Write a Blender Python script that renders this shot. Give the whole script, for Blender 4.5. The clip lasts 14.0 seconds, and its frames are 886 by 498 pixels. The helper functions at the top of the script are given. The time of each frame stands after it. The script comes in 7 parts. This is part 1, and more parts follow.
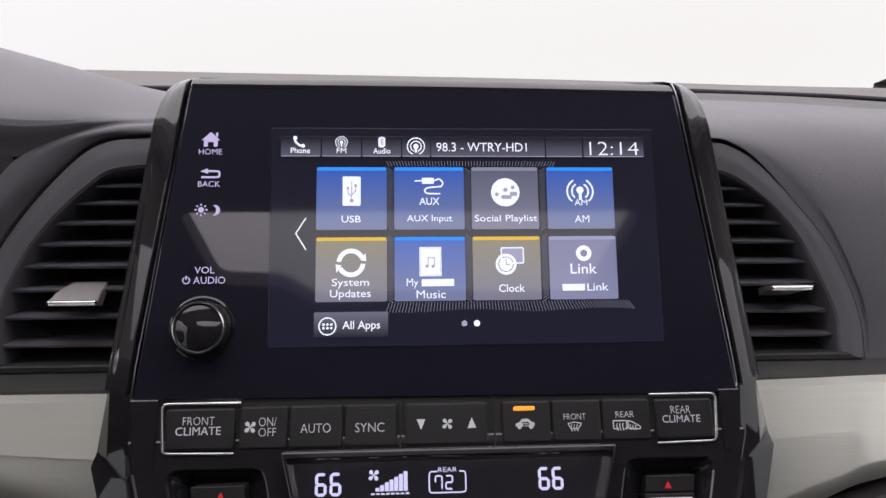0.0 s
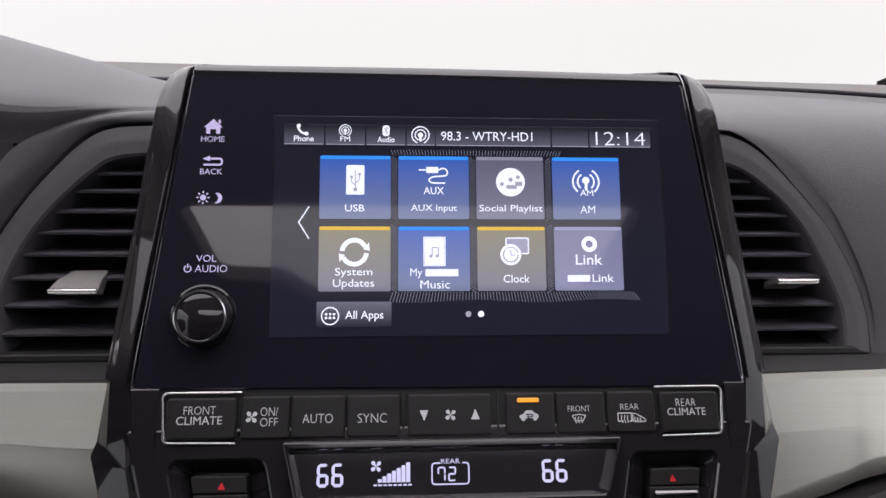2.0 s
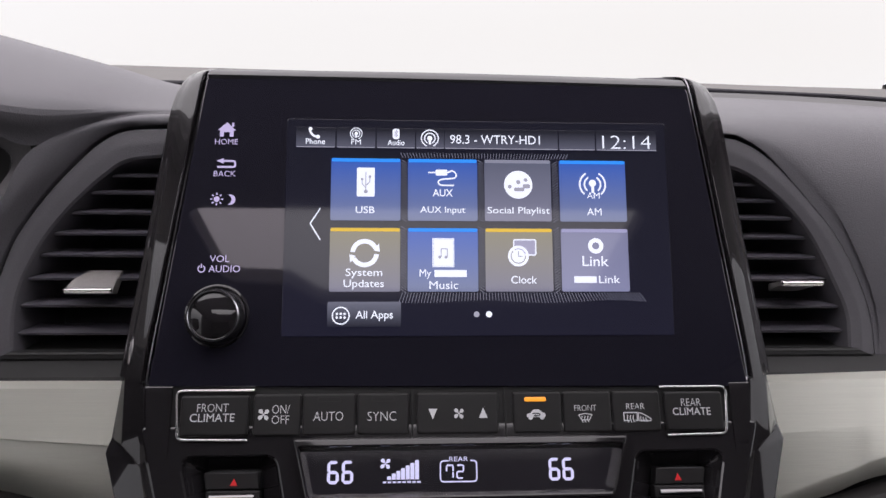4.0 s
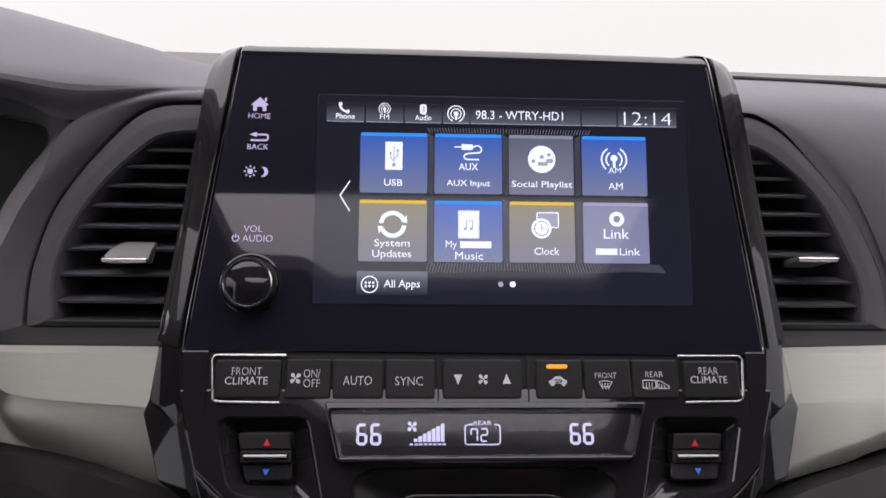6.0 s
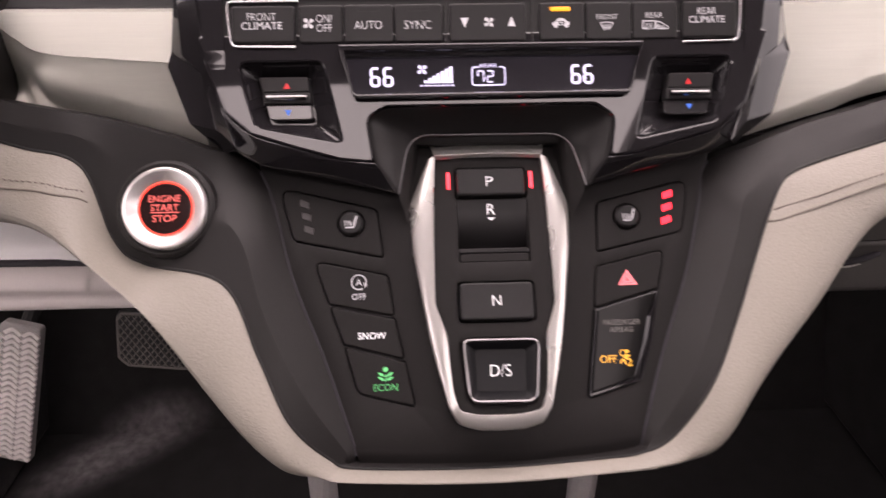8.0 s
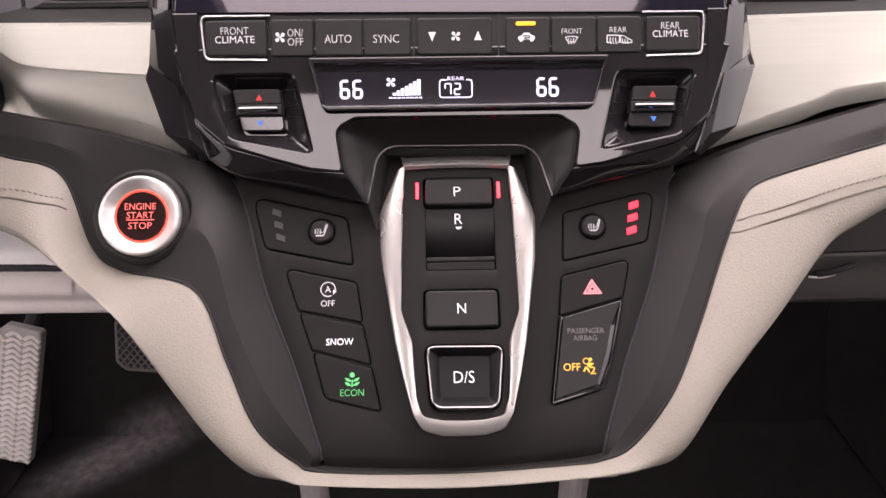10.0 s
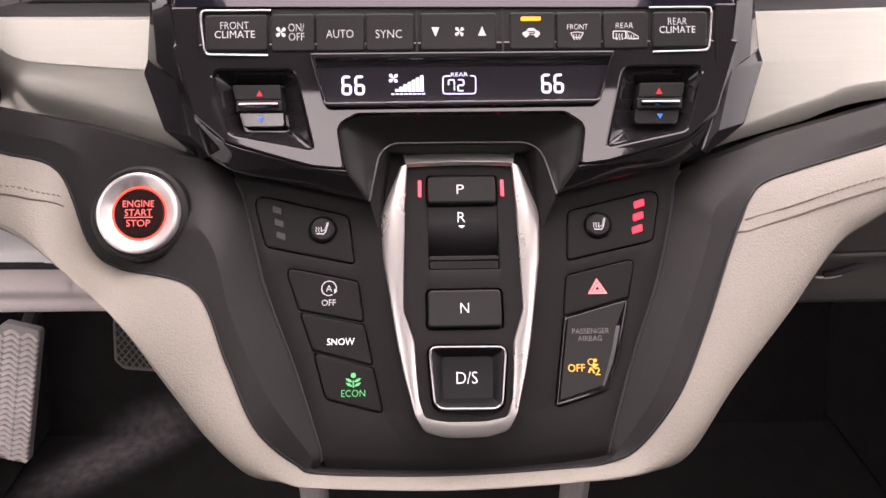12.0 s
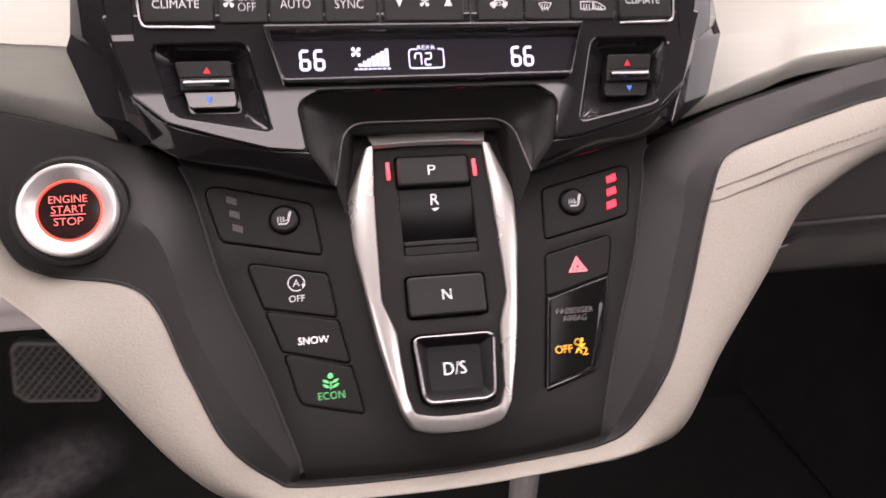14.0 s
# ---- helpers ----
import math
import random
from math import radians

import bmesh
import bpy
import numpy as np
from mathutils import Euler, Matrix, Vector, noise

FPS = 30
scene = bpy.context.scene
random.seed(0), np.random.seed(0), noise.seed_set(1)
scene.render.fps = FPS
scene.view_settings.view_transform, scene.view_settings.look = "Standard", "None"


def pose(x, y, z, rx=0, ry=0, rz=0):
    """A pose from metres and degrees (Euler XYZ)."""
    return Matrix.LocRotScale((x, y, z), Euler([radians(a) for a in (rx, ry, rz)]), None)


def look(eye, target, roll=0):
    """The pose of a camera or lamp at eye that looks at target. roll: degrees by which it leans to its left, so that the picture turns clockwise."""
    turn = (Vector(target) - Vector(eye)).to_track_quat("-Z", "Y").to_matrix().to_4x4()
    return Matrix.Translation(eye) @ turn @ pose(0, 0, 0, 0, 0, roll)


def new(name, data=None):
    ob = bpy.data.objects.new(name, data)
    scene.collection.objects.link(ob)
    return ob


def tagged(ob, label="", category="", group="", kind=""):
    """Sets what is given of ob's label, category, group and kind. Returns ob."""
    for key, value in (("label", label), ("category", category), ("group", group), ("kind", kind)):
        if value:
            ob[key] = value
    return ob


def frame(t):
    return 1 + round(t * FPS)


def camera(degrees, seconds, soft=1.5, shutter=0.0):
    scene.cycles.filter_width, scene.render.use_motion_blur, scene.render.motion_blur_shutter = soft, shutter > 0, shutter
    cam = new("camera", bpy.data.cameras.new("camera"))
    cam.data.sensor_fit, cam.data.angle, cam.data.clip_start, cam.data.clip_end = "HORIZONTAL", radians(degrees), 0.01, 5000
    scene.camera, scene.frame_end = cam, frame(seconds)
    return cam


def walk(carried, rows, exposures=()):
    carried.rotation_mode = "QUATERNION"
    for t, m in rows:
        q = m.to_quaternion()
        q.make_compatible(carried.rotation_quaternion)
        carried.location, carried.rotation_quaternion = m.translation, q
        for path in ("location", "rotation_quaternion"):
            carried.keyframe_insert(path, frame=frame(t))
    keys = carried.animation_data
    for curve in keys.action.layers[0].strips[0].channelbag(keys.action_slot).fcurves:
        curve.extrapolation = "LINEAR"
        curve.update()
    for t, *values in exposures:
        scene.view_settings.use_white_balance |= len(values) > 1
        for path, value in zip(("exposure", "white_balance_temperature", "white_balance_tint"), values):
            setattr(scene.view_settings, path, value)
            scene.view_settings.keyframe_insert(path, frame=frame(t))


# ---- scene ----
cam = camera(69.2, 14.0, shutter=0.5)
PATH = [
    (0, (-0.02, -0.276, 0.925), (0.1, 1.657, 0.429), 0.5),
    (0.5, (-0.021, -0.275, 0.923), (0.097, 1.658, 0.423), 0.5),
    (1, (-0.02, -0.275, 0.923), (0.097, 1.657, 0.422), 0.4),
    (1.5, (-0.021, -0.276, 0.923), (0.101, 1.656, 0.423), 0.5),
    (2, (-0.022, -0.274, 0.921), (0.1, 1.658, 0.417), 0.9),
    (2.5, (-0.025, -0.274, 0.921), (0.094, 1.66, 0.426), 1.1),
    (3, (-0.023, -0.276, 0.923), (0.09, 1.66, 0.432), 0.8),
    (5.5, (-0.03, -0.286, 0.918), (0.065, 1.645, 0.407), 1.4),
    (6, (-0.033, -0.29, 0.914), (0.052, 1.64, 0.398), 1.2),
    (6.2, (-0.034, -0.287, 0.897), (0.061, 1.643, 0.384), 1.2),
    (6.5, (-0.025, -0.297, 0.881), (0.063, 1.612, 0.292), 1.0),
    (6.8, (-0.024, -0.299, 0.874), (0.059, 1.595, 0.236), 0.7),
    (7, (-0.03, -0.303, 0.875), (0.047, 1.575, 0.192), 0.6),
    (7.3, (-0.038, -0.312, 0.88), (0.014, 1.506, 0.049), 0.2),
    (7.5, (-0.047, -0.324, 0.869), (0.016, 1.479, 0.005), 0.1),
    (7.8, (-0.047, -0.33, 0.857), (0.021, 1.399, -0.145), -0.1),
    (8, (-0.037, -0.338, 0.846), (0.035, 1.377, -0.182), -0.2),
    (8.5, (-0.014, -0.343, 0.849), (0.042, 1.355, -0.205), -0.3),
    (9, (-0.015, -0.345, 0.851), (0.022, 1.374, -0.171), -0.4),
    (11.5, (-0.016, -0.341, 0.847), (0.022, 1.389, -0.156), -0.3),
    (12, (-0.017, -0.34, 0.847), (0.021, 1.386, -0.162), -0.2),
    (12.5, (-0.017, -0.339, 0.845), (0.022, 1.386, -0.166), -0.1),
    (13, (-0.017, -0.339, 0.844), (0.026, 1.384, -0.17), 0.0),
    (13.5, (-0.016, -0.338, 0.844), (0.047, 1.384, -0.172), 0.1),
    (13.7, (-0.015, -0.335, 0.842), (0.091, 1.387, -0.168), 0.4),
    (14, (-0.048, -0.326, 0.828), (0.277, 1.383, -0.159), 1.4),
]
walk(cam, [(t, look(eye, target, roll)) for t, eye, target, roll in PATH],
     [(0.0, -0.1, 6050, 16), (5.9, -0.1, 6050, 16), (6.5, 0.29, 6200, 23), (7.0, 0.60, 6450, 27), (7.5, 0.58, 6800, 31), (8.0, 0.90, 6700, 28), (9.0, 1.15, 6560, 25), (14.0, 1.12, 6560, 25)])

# ---- world and light: a bright white photo booth round the car ----
world = bpy.data.worlds.new("booth")
scene.world = world
world.use_nodes = True
wn, wl = world.node_tree.nodes, world.node_tree.links
w_bg = wn["Background"]
w_tc, w_sep, w_ramp = wn.new("ShaderNodeTexCoord"), wn.new("ShaderNodeSeparateXYZ"), wn.new("ShaderNodeValToRGB")
w_ramp.color_ramp.elements[0].position, w_ramp.color_ramp.elements[0].color = 0.30, (0.16, 0.15, 0.14, 1)
w_ramp.color_ramp.elements[1].position, w_ramp.color_ramp.elements[1].color = 0.60, (0.36, 0.35, 0.335, 1)
w_zenith = w_ramp.color_ramp.elements.new(0.78)
w_zenith.color = (1.0, 0.935, 0.88, 1)
w_map = wn.new("ShaderNodeMapRange")
w_map.inputs["From Min"].default_value, w_map.inputs["From Max"].default_value = -1, 1
wl.new(w_tc.outputs["Generated"], w_sep.inputs[0])
wl.new(w_sep.outputs["Z"], w_map.inputs["Value"])
wl.new(w_map.outputs["Result"], w_ramp.inputs["Fac"])
wl.new(w_ramp.outputs["Color"], w_bg.inputs["Color"])
w_bg.inputs["Strength"].default_value = 2.6


# ---- materials ----
def tree(name):
    m = bpy.data.materials.new(name)
    m.use_nodes = True
    return m, m.node_tree.nodes, m.node_tree.links, m.node_tree.nodes["Principled BSDF"]


def surface(name, base, rough, metal=0.0, grain=600.0, bump=0.0, vary=0.15, stretch=(1, 1, 1), coat=0.0, rvary=0.1, coarse=25.0, spec=0.5):
    """A real surface: fine grain in relief and two scales of variation in colour and gloss."""
    m, n, l, b = tree(name)
    tc, mp = n.new("ShaderNodeTexCoord"), n.new("ShaderNodeMapping")
    mp.inputs["Scale"].default_value = stretch
    l.new(tc.outputs["Object"], mp.inputs["Vector"])
    fine, wide = n.new("ShaderNodeTexNoise"), n.new("ShaderNodeTexNoise")
    fine.inputs["Scale"].default_value, fine.inputs["Detail"].default_value = grain, 3
    wide.inputs["Scale"].default_value, wide.inputs["Detail"].default_value = coarse, 5
    l.new(mp.outputs[0], fine.inputs["Vector"])
    l.new(mp.outputs[0], wide.inputs["Vector"])
    both = n.new("ShaderNodeMath")
    both.operation = "ADD"
    l.new(fine.outputs["Fac"], both.inputs[0])
    l.new(wide.outputs["Fac"], both.inputs[1])
    mix = n.new("ShaderNodeMapRange")
    mix.inputs["From Min"].default_value, mix.inputs["From Max"].default_value = 0.6, 1.4
    mix.inputs["To Min"].default_value, mix.inputs["To Max"].default_value = 1 - vary, 1 + vary
    l.new(both.outputs[0], mix.inputs["Value"])
    tint = n.new("ShaderNodeVectorMath")
    tint.operation = "SCALE"
    tint.inputs[0].default_value = base
    l.new(mix.outputs["Result"], tint.inputs["Scale"])
    l.new(tint.outputs[0], b.inputs["Base Color"])
    rr = n.new("ShaderNodeMapRange")
    rr.inputs["From Min"].default_value, rr.inputs["From Max"].default_value = 0.3, 0.7
    rr.inputs["To Min"].default_value, rr.inputs["To Max"].default_value = rough * (1 - rvary), min(1, rough * (1 + rvary))
    l.new(wide.outputs["Fac"], rr.inputs["Value"])
    l.new(rr.outputs["Result"], b.inputs["Roughness"])
    b.inputs["Metallic"].default_value = metal
    b.inputs["Coat Weight"].default_value = coat
    b.inputs["Coat Roughness"].default_value = 0.04
    b.inputs["Specular IOR Level"].default_value = spec
    if bump:
        bp = n.new("ShaderNodeBump")
        bp.inputs["Strength"].default_value, bp.inputs["Distance"].default_value = bump, 0.0006
        l.new(fine.outputs["Fac"], bp.inputs["Height"])
        l.new(bp.outputs[0], b.inputs["Normal"])
    return m


def lamp(name, colour, strength, base=(0.02, 0.02, 0.02)):
    """Print or a lens that gives off light."""
    m, n, l, b = tree(name)
    b.inputs["Base Color"].default_value = (*base, 1)
    b.inputs["Roughness"].default_value = 0.3
    b.inputs["Emission Color"].default_value = (*colour, 1)
    b.inputs["Emission Strength"].default_value = strength
    return m


def screen_fade(name, top, bottom, v0, v1, strength=1.0):
    """A lit area of the display whose colour fades from its top (height v1) to its bottom (v0)."""
    m, n, l, b = tree(name)
    tc, sep, mr, ramp = n.new("ShaderNodeTexCoord"), n.new("ShaderNodeSeparateXYZ"), n.new("ShaderNodeMapRange"), n.new("ShaderNodeValToRGB")
    l.new(tc.outputs["Object"], sep.inputs[0])
    l.new(sep.outputs["Z"], mr.inputs["Value"])
    mr.inputs["From Min"].default_value, mr.inputs["From Max"].default_value = v0, v1
    ramp.color_ramp.elements[0].color, ramp.color_ramp.elements[1].color = (*bottom, 1), (*top, 1)
    l.new(mr.outputs["Result"], ramp.inputs["Fac"])
    l.new(ramp.outputs["Color"], b.inputs["Emission Color"])
    b.inputs["Emission Strength"].default_value = strength
    b.inputs["Base Color"].default_value = (0.01, 0.01, 0.012, 1)
    b.inputs["Roughness"].default_value = 0.06
    return m


GLOSS = surface("piano_black", (0.0120, 0.0111, 0.0125), 0.045, grain=900, vary=0.12, rvary=0.5, coat=0.5, coarse=12)
GLASS_BLACK = surface("display_glass", (0.0108, 0.0104, 0.0165), 0.04, grain=900, vary=0.06, rvary=0.4, coarse=9, coat=0.6)
GLASS_BLACK.node_tree.nodes["Principled BSDF"].inputs["Specular Tint"].default_value = (1.0, 0.90, 0.98, 1)
LOWKEY = surface("polished_lower_rocker_key", (0.020, 0.019, 0.020), 0.14, grain=1800, vary=0.1, coat=1.0)
KEY = surface("satin_black_key", (0.0134, 0.0127, 0.0133), 0.38, grain=2600, vary=0.16, spec=0.30)
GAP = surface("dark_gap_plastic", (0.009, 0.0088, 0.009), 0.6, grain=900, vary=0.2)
PLASTIC = surface("charcoal_moulded_plastic", (0.0134, 0.0124, 0.0124), 0.44, grain=1900, bump=0.30, vary=0.16, coarse=14, spec=0.28)
SHELF = surface("satin_charcoal_console_plastic", (0.0140, 0.0130, 0.0129), 0.50, grain=2200, bump=0.18, vary=0.16, coarse=10, spec=0.14)
SCOOP = surface("dark_scoop_plastic", (0.007, 0.0066, 0.007), 0.35, grain=2200, bump=0.1, spec=0.25)
SMOKED = surface("smoked_indicator_window", (0.005, 0.0048, 0.0048), 0.09, grain=900, vary=0.2, spec=0.13)
DASH = surface("dark_grey_soft_dashboard_skin", (0.086, 0.082, 0.092), 0.52, grain=1500, bump=0.42, vary=0.14, coarse=8)
DEFROST = surface("black_defroster_plastic", (0.030, 0.028, 0.029), 0.6, grain=900, bump=0.2)
HOLLOW = surface("smooth_black_hollow", (0.0130, 0.0121, 0.0123), 0.34, grain=900, vary=0.2, spec=0.34)
RIM = surface("dull_chrome_rim", (0.25, 0.245, 0.25), 0.16, metal=1.0, grain=900, vary=0.05)
SURROUND = surface("black_vent_surround_skin", (0.084, 0.080, 0.090), 0.48, grain=1500, bump=0.3, vary=0.14, coarse=8)
VENT = surface("vent_black_plastic", (0.070, 0.066, 0.078), 0.30, grain=1500, bump=0.1, vary=0.15)
# near-black that carries the shade inside ducts, gaps and recesses
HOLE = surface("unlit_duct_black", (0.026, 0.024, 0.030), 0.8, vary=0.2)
SILVER = surface("brushed_silver_trim", (0.75, 0.75, 0.675), 0.34, metal=0.70, grain=1500, bump=0.10, vary=0.035, stretch=(0.03, 1, 1), rvary=0.08, coarse=420)
SATIN = surface("satin_silver_frame", (0.60, 0.585, 0.56), 0.28, metal=0.78, grain=2600, vary=0.02, rvary=0.05)
CHROME = surface("bright_chrome", (0.86, 0.85, 0.86), 0.22, metal=1.0, grain=900, vary=0.04)
LEATHER = surface("beige_leather", (0.268, 0.247, 0.213), 0.48, grain=900, bump=0.55, vary=0.10, coarse=9)
THREAD = surface("grey_thread", (0.22, 0.19, 0.17), 0.8, grain=3000, vary=0.2)
CARPET = surface("black_carpet", (0.0055, 0.0049, 0.0051), 0.95, grain=700, bump=0.9, vary=0.4)
UNDER = surface("dark_grey_under_dash_plastic", (0.085, 0.080, 0.076), 0.6, grain=1200, bump=0.2, vary=0.15)
RUBBER = surface("worn_grey_pedal_rubber", (0.72, 0.68, 0.66), 0.4, grain=700, bump=0.3, vary=0.25)
RUBBER_DARK = surface("dark_pedal_rubber", (0.13, 0.12, 0.11), 0.45, grain=700, bump=0.3, vary=0.25)
PALE = surface("pale_grey_lower_cover", (0.66, 0.61, 0.59), 0.4, grain=1200, bump=0.1, vary=0.08)
WALL = surface("grey_cabin_lining", (0.26, 0.25, 0.24), 0.8, grain=500, bump=0.2, vary=0.08)
HEADLINER = surface("dark_grey_headliner_cloth", (0.24, 0.232, 0.232), 0.95, grain=900, bump=0.4, vary=0.12)
PRINT = lamp("grey_key_print", (0.80, 0.78, 0.84), 0.20, (0.45, 0.45, 0.45))
ICON = lamp("lit_white_touch_print", (0.82, 0.69, 1.0), 0.72)
PURE = lamp("screen_white", (0.93, 0.94, 1.0), 1.1)
DIM = lamp("screen_grey", (0.52, 0.50, 0.58), 0.75)
DIGIT = lamp("display_digits", (0.78, 0.75, 1.0), 1.0)
LETTER = lamp("lit_gear_letters", (0.95, 0.95, 0.95), 0.50, (0.6, 0.6, 0.6))
RED = lamp("red_led", (1.0, 0.042, 0.056), 2.5)
REDHOT = lamp("red_heat_led", (1.0, 0.022, 0.036), 2.2)
REDGLOW = lamp("red_ring_glow", (1.0, 0.07, 0.04), 1.3)
REDTEXT = lamp("red_lettering", (1.0, 0.16, 0.13), 0.85)
AMBER = lamp("amber_led", (1.0, 0.37, 0.012), 1.2)
AMBERTEXT = lamp("amber_indicator", (1.0, 0.45, 0.02), 0.9)
GREEN = lamp("green_indicator", (0.07, 0.60, 0.16), 0.8)
REDPRINT = lamp("red_arrow", (0.75, 0.04, 0.05), 0.22, (0.5, 0.02, 0.02))
BLUEPRINT = lamp("blue_arrow", (0.08, 0.24, 0.75), 0.38, (0.03, 0.1, 0.5))
HAZARD = lamp("red_hazard_print", (0.80, 0.19, 0.21), 0.75, (0.6, 0.12, 0.12))
GHOST = surface("unlit_grey_print", (0.050, 0.047, 0.047), 0.4)
FADED = surface("unlit_indicator_lettering", (0.15, 0.14, 0.135), 0.5)
BLUE_LCD = lamp("blue_gauge_screen", (0.03, 0.05, 0.55), 0.7)
LCD_GLASS = lamp("smoked_lcd_glass", (0.60, 0.53, 0.62), 0.018, (0.009, 0.0085, 0.0095))
LCD_GLASS.node_tree.nodes["Principled BSDF"].inputs["Roughness"].default_value = 0.07


# ---- tools ----
from mathutils.geometry import delaunay_2d_cdt

ROOT = {}


def fr(y, z, lean, x=0.0):
    """A face of the dashboard: u to the right, v up along the face, n out of it; lean: degrees by which it leans back."""
    s, c = math.sin(radians(lean)), math.cos(radians(lean))
    return Matrix(((1, 0, 0, x), (0, s, -c, y), (0, c, s, z), (0, 0, 0, 1)))


def thing(name, at, label, category, group="", kind=""):
    ob = new(name)
    ob.empty_display_size = 0.01
    ob.location = at
    ROOT[ob] = Vector(at)
    return tagged(ob, label, category, group, kind)


def part(name, bm, material, parent, label="", smooth=22):
    """Links a bmesh, built in place, as one mesh under a thing or a part."""
    root = ROOT[parent]
    bmesh.ops.translate(bm, verts=bm.verts, vec=-root)
    me = bpy.data.meshes.new(name)
    bm.to_mesh(me)
    bm.free()
    me.materials.append(material)
    if smooth:
        me.polygons.foreach_set("use_smooth", [len(p.vertices) <= 6 for p in me.polygons])
        me.set_sharp_from_angle(angle=radians(smooth))
    ob = new(name, me)
    ob.parent = parent
    ROOT[ob] = root
    return tagged(ob, label)


def fillet(pts, r, k=4):
    """Rounds the corners of an outline; r: one radius, or one for each corner."""
    out, n = [], len(pts)
    for i in range(n):
        a, b, c = Vector(pts[i - 1]), Vector(pts[i]), Vector(pts[(i + 1) % n])
        rad = r[i] if isinstance(r, (list, tuple)) else r
        p, q = (a - b), (c - b)
        if rad <= 0 or p.length < 1e-9 or q.length < 1e-9:
            out.append(b)
            continue
        ang = p.angle(q)
        d = min(rad / max(math.tan(ang / 2), 1e-4), 0.48 * p.length, 0.48 * q.length)
        s, e = b + p.normalized() * d, b + q.normalized() * d
        for j in range(k + 1):
            t = j / k
            out.append((1 - t) ** 2 * s + 2 * t * (1 - t) * b + t * t * e)
    return out


def area2(pts):
    return sum(pts[i - 1][0] * pts[i][1] - pts[i][0] * pts[i - 1][1] for i in range(len(pts)))


def inset(pts, d):
    """The outline moved inwards by d (the outline runs counter-clockwise)."""
    out, n = [], len(pts)
    for i in range(n):
        a, b, c = Vector(pts[i - 1]), Vector(pts[i]), Vector(pts[(i + 1) % n])
        p, q = (b - a), (c - b)
        if p.length < 1e-9:
            p = q
        if q.length < 1e-9:
            q = p
        p, q = p.normalized(), q.normalized()
        m = Vector((-p.y - q.y, p.x + q.x))
        m = m.normalized() / max(0.35, math.cos(p.angle(q) / 2)) if m.length > 1e-6 else Vector((0, 0))
        out.append(b + m * d)
    return out


def ring_of(bm, M, pts, n):
    return [bm.verts.new(M @ Vector((p[0], p[1], n))) for p in pts]


def join(bm, a, b):
    for i in range(len(a)):
        try:
            bm.faces.new((a[i - 1], a[i], b[i], b[i - 1]))
        except ValueError:
            pass


def within(p, poly):
    """Whether a point lies inside an outline."""
    inside = False
    for i in range(len(poly)):
        a, b = poly[i - 1], poly[i]
        if (a.y > p.y) != (b.y > p.y) and p.x < a.x + (b.x - a.x) * (p.y - a.y) / (b.y - a.y):
            inside = not inside
    return inside


def plate(bm, M, outline, n0, n1, bev=0.0006, holes=()):
    """A plate from depth n0 up to n1 with rounded front edges and openings through it."""
    loops = []
    for pts, sign in [(outline, 1)] + [(h, -1) for h in holes]:
        pts = list(pts)
        if area2(pts) < 0:
            pts.reverse()
        r0 = ring_of(bm, M, pts, n0)
        r1 = ring_of(bm, M, pts, n1 - bev)
        r2 = ring_of(bm, M, inset(pts, sign * bev * 0.35), n1 - bev * 0.3)
        r3 = ring_of(bm, M, inset(pts, sign * bev), n1)
        for a, b in ((r0, r1), (r1, r2), (r2, r3)):
            join(bm, a, b) if sign > 0 else join(bm, b, a)
        loops.append(r3)
    if len(loops) == 1:
        bm.faces.new(loops[0])
    else:
        flat, rims, inv = [], [], M.inverted()
        for lp in loops:
            n0_ = len(flat)
            flat += [(inv @ v.co).to_2d() for v in lp]
            rims += [(n0_ + i, n0_ + (i + 1) % len(lp)) for i in range(len(lp))]
        every = [v for lp in loops for v in lp]
        walls, k = [], 0
        for lp in loops:
            walls.append(flat[k:k + len(lp)])
            k += len(lp)
        walls = walls[1:]
        made = delaunay_2d_cdt(flat, rims, [], 2, 1e-8)
        for tri in made[2]:
            own = [made[3][i] for i in tri]
            mid = sum((made[0][i] for i in tri), Vector((0, 0))) / 3
            if all(own) and within(mid, flat[:len(loops[0])]) and not any(within(mid, h) for h in walls):
                try:
                    bm.faces.new([every[o[0]] for o in own])
                except ValueError:
                    pass
        bmesh.ops.recalc_face_normals(bm, faces=bm.faces)
    return bm


def quick(M, outline, n0, n1, bev=0.0006, holes=()):
    return plate(bmesh.new(), M, outline, n0, n1, bev, holes)


def rect(u0, v0, u1, v1, r=0.001, k=4):
    return fillet([(u0, v0), (u1, v0), (u1, v1), (u0, v1)], r, k)


def circle(u, v, r, k=32):
    return [Vector((u + r * math.cos(2 * math.pi * i / k), v + r * math.sin(2 * math.pi * i / k))) for i in range(k)]


def ribbon(pts, w):
    """The outline of a line of width w."""
    left, right, n = [], [], len(pts)
    for i in range(n):
        a, b, c = Vector(pts[max(i - 1, 0)]), Vector(pts[i]), Vector(pts[min(i + 1, n - 1)])
        d = (c - a).normalized()
        m = Vector((-d.y, d.x)) * (w / 2)
        left.append(b + m)
        right.append(b - m)
    return left + right[::-1]


def soft_path(pts, r, k=5):
    """An open line with rounded corners."""
    out = [Vector(pts[0])]
    for i in range(1, len(pts) - 1):
        a, b, c = Vector(pts[i - 1]), Vector(pts[i]), Vector(pts[i + 1])
        s, e = b + (a - b).normalized() * r, b + (c - b).normalized() * r
        out += [(1 - t) ** 2 * s + 2 * t * (1 - t) * b + t * t * e for t in [j / k for j in range(k + 1)]]
    return out + [Vector(pts[-1])]


